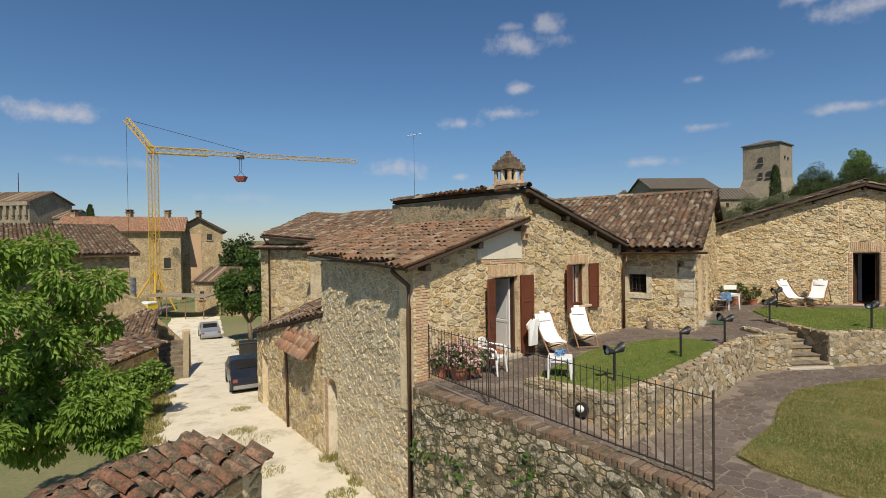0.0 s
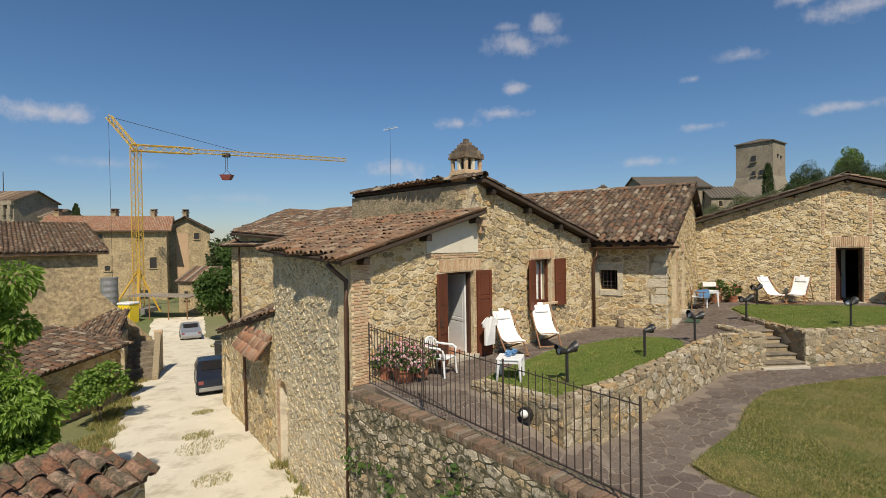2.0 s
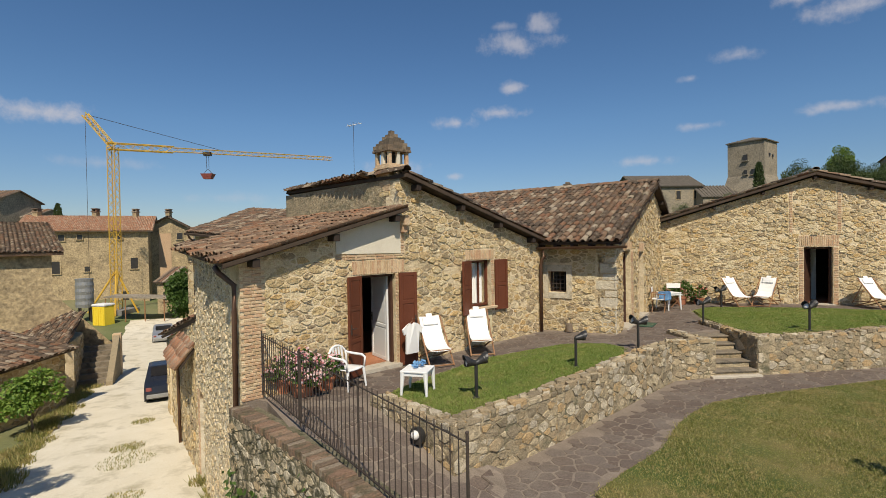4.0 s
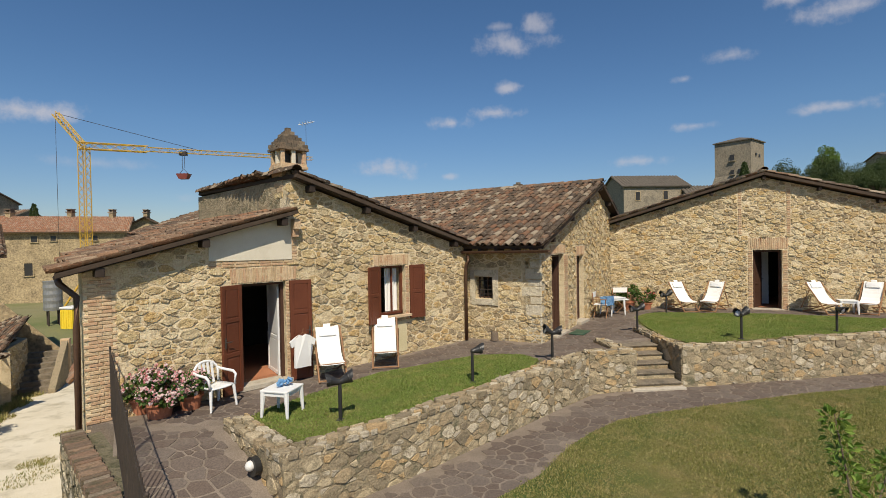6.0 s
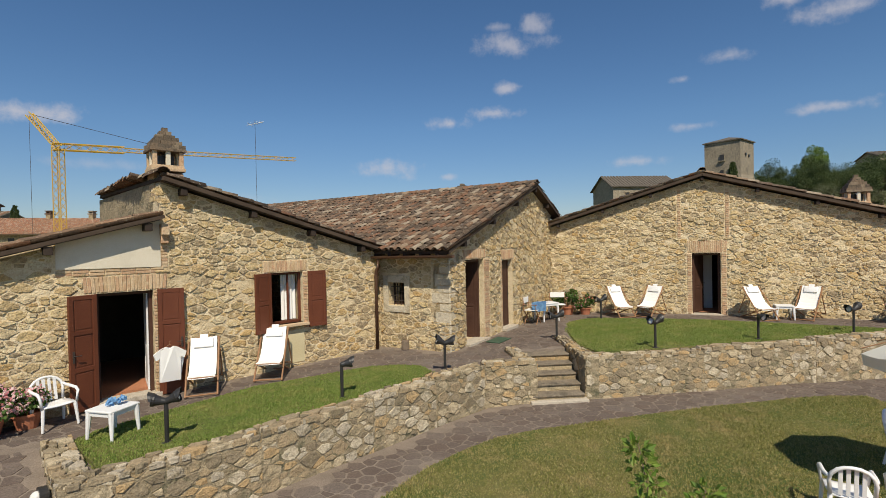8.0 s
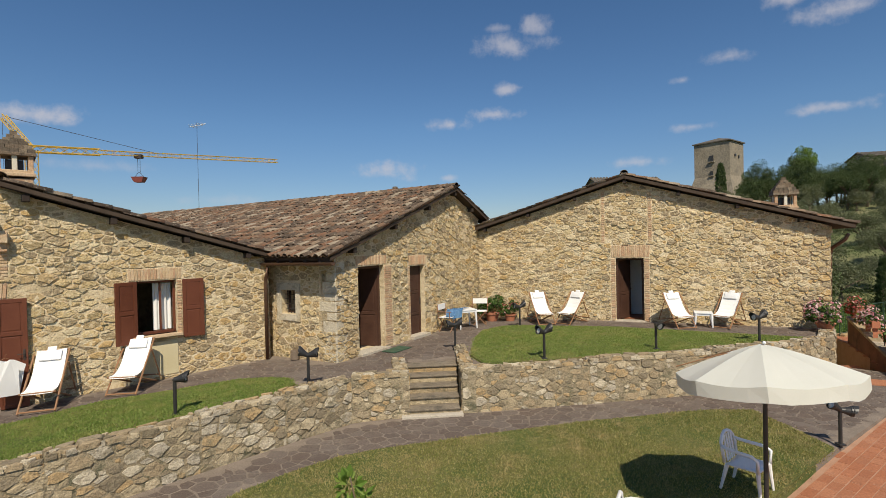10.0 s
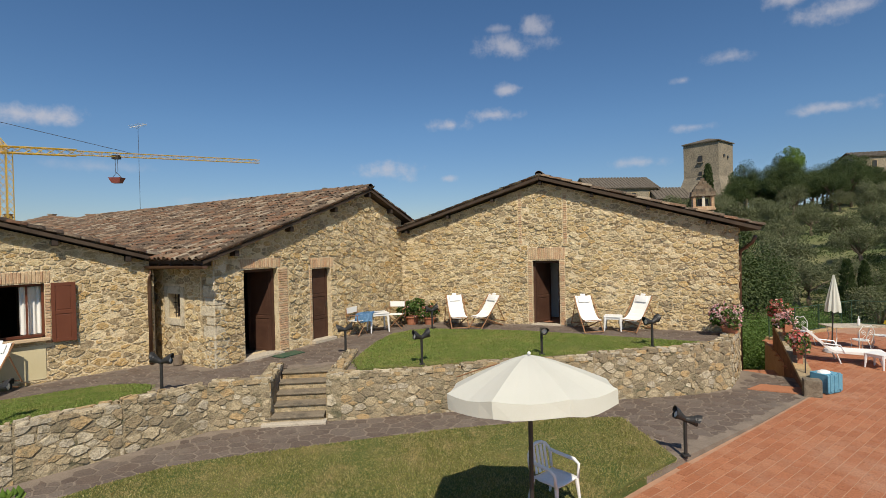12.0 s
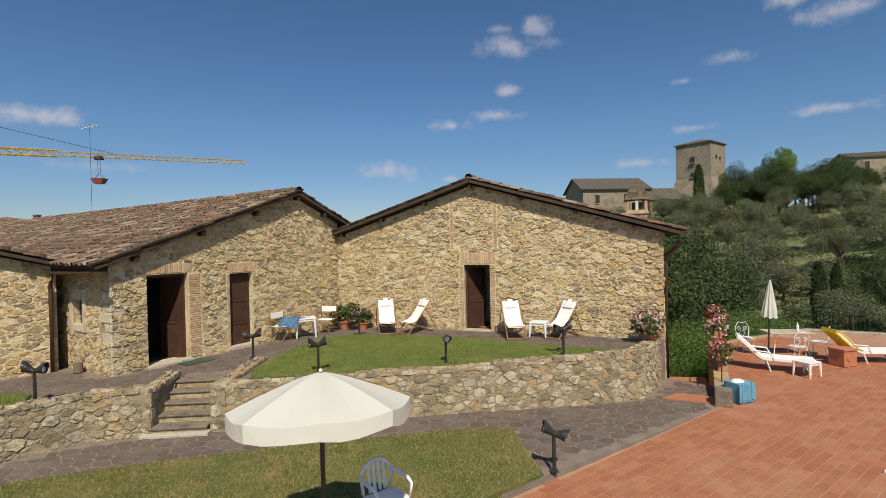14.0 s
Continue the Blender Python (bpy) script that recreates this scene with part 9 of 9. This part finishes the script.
def pillow(outline, place, proud, base=-0.012):
    """Points and faces of a rough-hewn stone: a ragged edge, a nearly flat, uneven face; place(x, y, depth) lays it into the world."""
    cx, cy = centre(outline)
    n = len(outline)
    f = rnd.uniform(0.86, 0.97)
    ax, ay = rnd.uniform(-0.06, 0.06), rnd.uniform(-0.12, 0.06)
    rag = [1 + rnd.uniform(-0.16, 0.06) for _ in outline]
    outline = [(cx + (x - cx) * k, cy + (y - cy) * k) for (x, y), k in zip(outline, rag)]
    lean = [ax * (x - cx) + ay * (y - cy) for x, y in outline]
    verts = [place(x, y, base) for x, y in outline]
    verts += [place(cx + (x - cx) * 0.97, cy + (y - cy) * 0.97, proud * rnd.uniform(0.35, 0.9) + 0.5 * s) for (x, y), s in zip(outline, lean)]
    verts += [place(cx + (x - cx) * f, cy + (y - cy) * f, proud * rnd.uniform(0.8, 1.2) + s) for (x, y), s in zip(outline, lean)]
    verts.append(place(cx + rnd.uniform(-0.02, 0.02), cy, proud * rnd.uniform(0.8, 1.25)))
    faces = [(i, (i + 1) % n, n + (i + 1) % n, n + i) for i in range(n)]
    faces += [(n + i, n + (i + 1) % n, 2 * n + (i + 1) % n, 2 * n + i) for i in range(n)]
    faces += [(2 * n + i, 2 * n + (i + 1) % n, 3 * n) for i in range(n)]
    return verts, faces


def emit(items, name, parent, mat, count, heart, smooth=True, rest_label=""):
    """Pieces as objects of their own, the ones nearest to heart first; those past count joined into one mesh."""
    hv = Vector(heart)
    items.sort(key=lambda it: (it[0] - hv).length)
    for c, verts, faces in items[:count]:
        ob = mesh_ob(name, [v - c for v in verts], faces, mat, parent, smooth=smooth)
        ob.location = c
    rest = items[count:]
    if rest:
        vs, fs = [], []
        for c, verts, faces in rest:
            o = len(vs)
            vs += verts
            fs += [tuple(i + o for i in f) for f in faces]
        mesh_ob(name + "work", vs, fs, mat, parent, smooth=smooth, kind="stuff")


def lay_stones(w):
    a, b = w["a"], w["b"]
    d = (b - a).normalized()
    out = V2(d.y, -d.x)
    length = (b - a).length
    sx, sy = w["size"]
    zmax = max(w["top"](length * k / 40) for k in range(41))
    items = []

    def place(u, z, depth):
        p = a + d * u + out * depth
        return Vector((p.x, p.y, z))
    for poly in cells(0.0, length, w["bottom"], zmax, sx, sy):
        cu, cz = centre(poly)
        t0, t1 = w["top"](cu - 0.05), w["top"](cu + 0.05)
        s = (t1 - t0) / 0.1
        if abs(s) > 2:
            s, t0 = 0.0, max(t0, t1)
        mid = (t0 + w["top"](cu + 0.05)) / 2 if abs((t1 - t0) / 0.1) <= 2 else t0
        poly = clip(poly, -s, 1.0, mid - s * cu)
        if len(poly) < 3:
            continue
        full = abs(area(poly))
        for u0, u1, z0, z1 in w["clear"]:
            xs, ys = [p[0] for p in poly], [p[1] for p in poly]
            if max(xs) <= u0 or min(xs) >= u1 or max(ys) <= z0 or min(ys) >= z1:
                continue
            best = max((clip(poly, *n) for n in ((1, 0, u0), (-1, 0, -u1), (0, 1, z0), (0, -1, -z1))), key=lambda p: abs(area(p)) if len(p) > 2 else 0)
            poly = best
            if len(poly) < 3:
                break
        if len(poly) < 3 or abs(area(poly)) < 0.25 * full or abs(area(poly)) < 0.0016:
            continue
        if rnd.random() < 0.04:
            continue
        o = rounded(poly, w["joint"] * rnd.uniform(0.5, 1.6), rnd.uniform(0.03, 0.11))
        if not o:
            continue
        if area(o) < 0:
            o.reverse()
        verts, faces = pillow(o, place, w["proud"] * rnd.choice((0.35, 0.6, 0.8, 1.0, 1.3, 1.7)))
        cu, cz = centre(o)
        items.append((place(cu, cz, 0.0), verts, faces))
    emit(items, "stone", w["wall"], w["mat"], w["count"], w["near"] or (6.0, 6.0, 1.2), smooth=False)


for w in STONEWORK:
    lay_stones(w)


def lay_tops(w, thick):
    """Rough flat stones along the top of a garden wall."""
    a, b = w["a"], w["b"]
    d = (b - a).normalized()
    inn = V2(-d.y, d.x)
    length = (b - a).length
    items = []
    for poly in cells(0.0, length, -0.03, thick, 0.16, 0.12, 0.0):
        o = rounded(poly, rnd.uniform(0.006, 0.02), 0.14)
        if not o:
            continue
        if area(o) < 0:
            o.reverse()
        lift = rnd.uniform(0.0, 0.02)

        def place(u, v, h):
            p = a + d * u + inn * v
            return Vector((p.x, p.y, w["top"](u) + h + (lift if h > 0 else 0)))
        verts, faces = pillow(o, place, rnd.uniform(0.02, 0.045), -0.03)
        cu, cv = centre(o)
        items.append((place(cu, cv, 0.0), verts, faces))
    emit(items, "top_stone", w["wall"], w["mat"], 40, (6.0, 6.0, 1.2), smooth=False)


for w in STONEWORK:
    if w["wall"].name.startswith(("wall_garden", "wall_stair")):
        lay_tops(w, 0.36 if w["wall"].name.startswith("wall_garden") else 0.3)


# ---- brickwork: door and window heads, jambs, corner
def brick_mesh(w, h, p):
    e = min(w, h) * 0.12
    v = [(-w / 2, 0, -h / 2), (w / 2, 0, -h / 2), (w / 2, 0, h / 2), (-w / 2, 0, h / 2), (-w / 2 + e, -p, -h / 2 + e), (w / 2 - e, -p, -h / 2 + e), (w / 2 - e, -p, h / 2 - e), (-w / 2 + e, -p, h / 2 - e)]
    f = [(0, 1, 5, 4), (1, 2, 6, 5), (2, 3, 7, 6), (3, 0, 4, 7), (4, 5, 6, 7), (0, 3, 2, 1)]
    me = bpy.data.meshes.new("brick")
    me.from_pydata(v, [], f)
    me.materials.append(m_brick)
    return me


def lay_bricks(wall, a, d, rect, w, h, fan=0.0):
    """Bricks in a rectangle of a wall's face: courses with broken joints."""
    u0, u1, z0, z1 = rect
    me = brick_mesh(w - 0.010, h - 0.010, 0.016)
    turn = math.atan2(d.y, d.x)
    rows = max(1, round((z1 - z0) / h))
    for j in range(rows):
        z = z0 + (j + 0.5) * (z1 - z0) / rows
        n = max(1, round((u1 - u0) / w))
        for i in range(n):
            u = u0 + (i + 0.5) * (u1 - u0) / n
            if rows > 2 and n > 1:
                u += 0.25 * w * (1 if j % 2 else -1) * 0.5
            ob = new("brick", me)
            p = a + d * u
            lean = fan * (u - (u0 + u1) / 2)
            ob.matrix_world = Matrix.LocRotScale((p.x, p.y, z), Euler((rnd.uniform(-0.03, 0.03), lean + rnd.uniform(-0.02, 0.02), turn)),
                                                 (((u1 - u0) / n) / w * rnd.uniform(0.96, 1.0), rnd.uniform(0.7, 1.3), ((z1 - z0) / rows) / h * rnd.uniform(0.94, 1.0)))
            ob.parent = wall


front_a, street_a = STONEWORK[0], STONEWORK[1]
gable_b = next(w for w in STONEWORK if w["wall"].parent == house_b)
front_c = next(w for w in STONEWORK if w["wall"].parent == house_c)
for rect, w, h, fan in (((2.29, 3.64, 2.13, 2.44), 0.062, 0.31, 0.10), ((5.60, 6.66, 2.32, 2.59), 0.062, 0.27, 0.10), ((0.02, 0.42, -0.1, 2.42), 0.26, 0.062, 0), ((3.40, 3.47, 0.12, 2.12), 0.07, 0.062, 0),
                        ((6.55, 6.66, 0.95, 2.30), 0.11, 0.062, 0), ((1.90, 3.60, 2.45, 2.57), 0.24, 0.06, 0), ((3.55, 3.67, 2.55, 3.35), 0.12, 0.06, 0)):
    lay_bricks(front_a["wall"], front_a["a"], (front_a["b"] - front_a["a"]).normalized(), rect, w, h, fan)
for rect, w, h, fan in (((0.72, 1.95, 2.47, 2.73), 0.062, 0.26, 0.1), ((2.98, 3.92, 2.37, 2.67), 0.062, 0.30, 0.1), ((1.86, 2.18, 0.22, 2.44), 0.25, 0.062, 0), ((2.96, 3.05, 0.3, 2.34), 0.09, 0.062, 0)):
    lay_bricks(gable_b["wall"], gable_b["a"], (gable_b["b"] - gable_b["a"]).normalized(), rect, w, h, fan)
for rect, w, h, fan in (((4.64, 5.83, 2.40, 2.81), 0.062, 0.41, 0.1), ((4.63, 4.77, 0.30, 2.38), 0.14, 0.062, 0), ((5.66, 5.82, 0.30, 2.38), 0.15, 0.062, 0), ((4.34, 4.45, 2.9, 4.62), 0.11, 0.062, 0), ((5.79, 5.91, 2.9, 4.55), 0.12, 0.062, 0)):
    lay_bricks(front_c["wall"], front_c["a"], (front_c["b"] - front_c["a"]).normalized(), rect, w, h, fan)
for rect, w, h, fan in (((0.14, 0.42, -3.25, -1.0), 0.26, 0.062, 0),):
    lay_bricks(street_a["wall"], street_a["a"], (street_a["b"] - street_a["a"]).normalized(), rect, w, h, fan)


# ---- roof tiles
def half_round(r0, r1, length, rise=0.0, seg=6, flip=False):
    """A clay barrel tile lying along y: r0 at its lower end, r1 at its upper end."""
    v, f = [], []
    for ring, (y, r) in enumerate(((0.0, r0 - 0.014), (0.0, r0), (length, r1))):
        for k in range(seg + 1):
            a = math.pi * k / seg
            z = r * math.sin(a) * 0.85
            v.append((-r * math.cos(a), y, (-z if flip else z) + rise * (1 - y / length)))
    s = seg + 1
    for a in (0, s):
        f += [(a + k, a + k + 1, a + s + k + 1, a + s + k) for k in range(seg)]
    return v, f


COVER_V, COVER_F = half_round(0.088, 0.072, 0.43, 0.022)
PAN_V, PAN_F = half_round(0.085, 0.095, 0.43, 0.014, flip=True)
RIDGE_V, RIDGE_F = half_round(0.125, 0.11, 0.44, 0.02)


def tile_mesh(name, v, f, mat):
    me = bpy.data.meshes.new(name)
    me.from_pydata(v, [], f)
    me.materials.append(mat)
    me.polygons.foreach_set("use_smooth", [True] * len(me.polygons))
    return me


def lay_tiles(t):
    c = [Vector(p) for p in t["corners"]]
    up = t["up"]
    n = (c[1] - c[0]).cross(c[3] - c[0]).normalized()
    if n.z < 0:
        n = -n
    up = (up - n * up.dot(n)).normalized()
    side = up.cross(n).normalized()
    o = c[0]
    quad = [((p - o).dot(side), (p - o).dot(up)) for p in c]
    xs, ys = [p[0] for p in quad], [p[1] for p in quad]
    me = tile_mesh("tile", COVER_V, COVER_F, t["mat"])
    pitch, course = 0.215, 0.335
    wild = t.get("wild", 1.0)
    spots = []
    x = min(xs) + 0.08
    while x < max(xs):
        wob = rnd.uniform(-0.02, 0.02)
        y = min(ys) - 0.07
        while y < max(ys) - 0.1:
            if inside(quad, x, max(y + 0.16, min(ys) + 0.02)):
                spots.append((x, y, wob))
            y += course
        x += pitch
    base = Matrix((( side.x, up.x, n.x, o.x), (side.y, up.y, n.y, o.y), (side.z, up.z, n.z, o.z), (0, 0, 0, 1)))
    heart = Vector((6.0, 6.0, 3.0))
    made, pans = [], []
    for x, y, wob in spots:
        m = base @ Matrix.LocRotScale((x + wob + wild * rnd.uniform(-0.012, 0.012), y + wild * rnd.uniform(-0.03, 0.03), 0.035 + wild * rnd.uniform(-0.006, 0.014)),
                                      Euler((wild * rnd.uniform(-0.02, 0.03), wild * rnd.uniform(-0.07, 0.07), wild * rnd.uniform(-0.05, 0.05))), (rnd.uniform(0.92, 1.06), 1 - 0.15 * (wild - 1) * rnd.random(), rnd.uniform(0.9, 1.1)))
        made.append(m)
        pans.append(base @ Matrix.Translation((x + pitch / 2 + rnd.uniform(-0.01, 0.01), y + 0.02 + rnd.uniform(-0.02, 0.02), 0.075)))
    made.sort(key=lambda m: (m.translation - heart).length)
    for m in made[:t["count"]]:
        ob = new("tile", me)
        ob.matrix_world = m
        ob.parent = t["deck"]
    join = [(m, COVER_V, COVER_F) for m in made[t["count"]:]] + [(m, PAN_V, PAN_F) for m in pans]
    vs, fs = [], []
    for m, v, f in join:
        k = len(vs)
        vs += [m @ Vector(p) for p in v]
        fs += [tuple(i + k for i in q) for q in f]
    mesh_ob("tilework", vs, fs, t["mat"], t["deck"], smooth=True, kind="stuff")


for t in TILING:
    lay_tiles(t)


def lay_ridge(parent, a, b, mat, lift=0.06):
    """Ridge tiles end over end from a to b, bedded in mortar."""
    a, b = Vector(a), Vector(b)
    d = (b - a).normalized()
    s = d.cross(Vector((0, 0, 1))).normalized()
    u = s.cross(d)
    me = tile_mesh("ridge_tile", RIDGE_V, RIDGE_F, mat)
    n = int((b - a).length / 0.36)
    for k in range(n):
        p = a + d * (0.36 * k)
        m = Matrix(((s.x, d.x, u.x, p.x), (s.y, d.y, u.y, p.y), (s.z, d.z, u.z, p.z + lift), (0, 0, 0, 1)))
        ob = new("ridge_tile", me)
        ob.matrix_world = m @ Euler((rnd.uniform(-0.02, 0.04), rnd.uniform(-0.08, 0.08), rnd.uniform(-0.05, 0.05))).to_matrix().to_4x4()
        ob.parent = parent


for t, (i, j) in ((TILING[1], (1, 2)), (TILING[2], (1, 2)), (TILING[4], (1, 2))):
    lay_ridge(t["deck"], t["corners"][i], t["corners"][j], m_tile)


# ---- flagstones and terracotta pavers
def lay_flags(ob, region, height, holes, count, heart, size):
    xs, ys = [p[0] for p in region], [p[1] for p in region]
    items = []
    for poly in cells(min(xs), max(xs), min(ys), max(ys), size, size * 0.85, 0.0, 0.3, lambda x, y: inside(region, x, y) and y > 6.0 and not any(inside(h, x, y) for h in holes)):
        cx, cy = centre(poly)
        if not inside(region, cx, cy) or any(inside(h, cx, cy) for h in holes):
            continue
        if any(not inside(region, cx + (x - cx) * 0.8, cy + (y - cy) * 0.8) for x, y in poly):
            continue
        o = rounded(poly, rnd.uniform(0.006, 0.02), 0.04)
        if not o:
            continue
        if area(o) < 0:
            o.reverse()
        n = len(o)
        h = rnd.uniform(0.004, 0.008)
        ax, ay = rnd.uniform(-0.006, 0.006), rnd.uniform(-0.006, 0.006)
        low = [Vector((x, y, height(x, y) - 0.01)) for x, y in o]
        top = [Vector((cx + (x - cx) * 0.97, cy + (y - cy) * 0.97, height(x, y) + h + ax * (x - cx) + ay * (y - cy))) for x, y in o]
        items.append((Vector((cx, cy, height(cx, cy))), low + top, [(i, (i + 1) % n, n + (i + 1) % n, n + i) for i in range(n)] + [tuple(range(n, 2 * n))]))
    emit(items, "flagstone", ob, m_flag, count, heart, smooth=False)


lay_flags(bpy.data.objects["pavement_upper"], TERRACE, upper, [LAWN_NEAR, LAWN_FAR], 220, (3.5, 11.0, 0), 0.165)
lay_flags(bpy.data.objects["pavement_lower"], GARDEN, lower, [LAWN_LOW], 220, (6.0, 10.0, 0), 0.175)


def lay_pavers():
    d = V2(0.82, 0.572).normalized()
    s = V2(-d.y, d.x)
    o = V2(17.1, 11.5)
    pool = [(22.42, 11.20), (24.67, 12.85), (29.2, 7.1), (26.9, 5.4)]
    items = []
    L, W = 0.34, 0.17
    for j in range(-60, 40):
        for i in range(-14, 46):
            u, v = (i + (0.5 if j % 2 else 0)) * L, j * W
            p = o + d * u + s * v
            if not inside(COTTO, p.x, p.y) or inside(pool, p.x, p.y) or p.y < 8.0:
                continue
            z = COTTO_Z + rnd.uniform(0.003, 0.009)
            c = Vector((p.x, p.y, COTTO_Z))
            q = []
            for a, b, k in ((-1, -1, 1), (1, -1, 1), (1, 1, 1), (-1, 1, 1)):
                q.append((p + d * a * (L / 2 - 0.006) + s * b * (W / 2 - 0.006)))
            low = [Vector((e.x, e.y, COTTO_Z - 0.004)) for e in q]
            top = [Vector((e.x + (p.x - e.x) * 0.02, e.y + (p.y - e.y) * 0.03, z + rnd.uniform(-0.0015, 0.0015))) for e in q]
            items.append((c, low + top, [(0, 1, 5, 4), (1, 2, 6, 5), (2, 3, 7, 6), (3, 0, 4, 7), (4, 5, 6, 7)]))
    emit(items, "paver", bpy.data.objects["pavement_terracotta"], m_cotto, 240, (18.5, 11.0, -0.8), smooth=False)


lay_pavers()
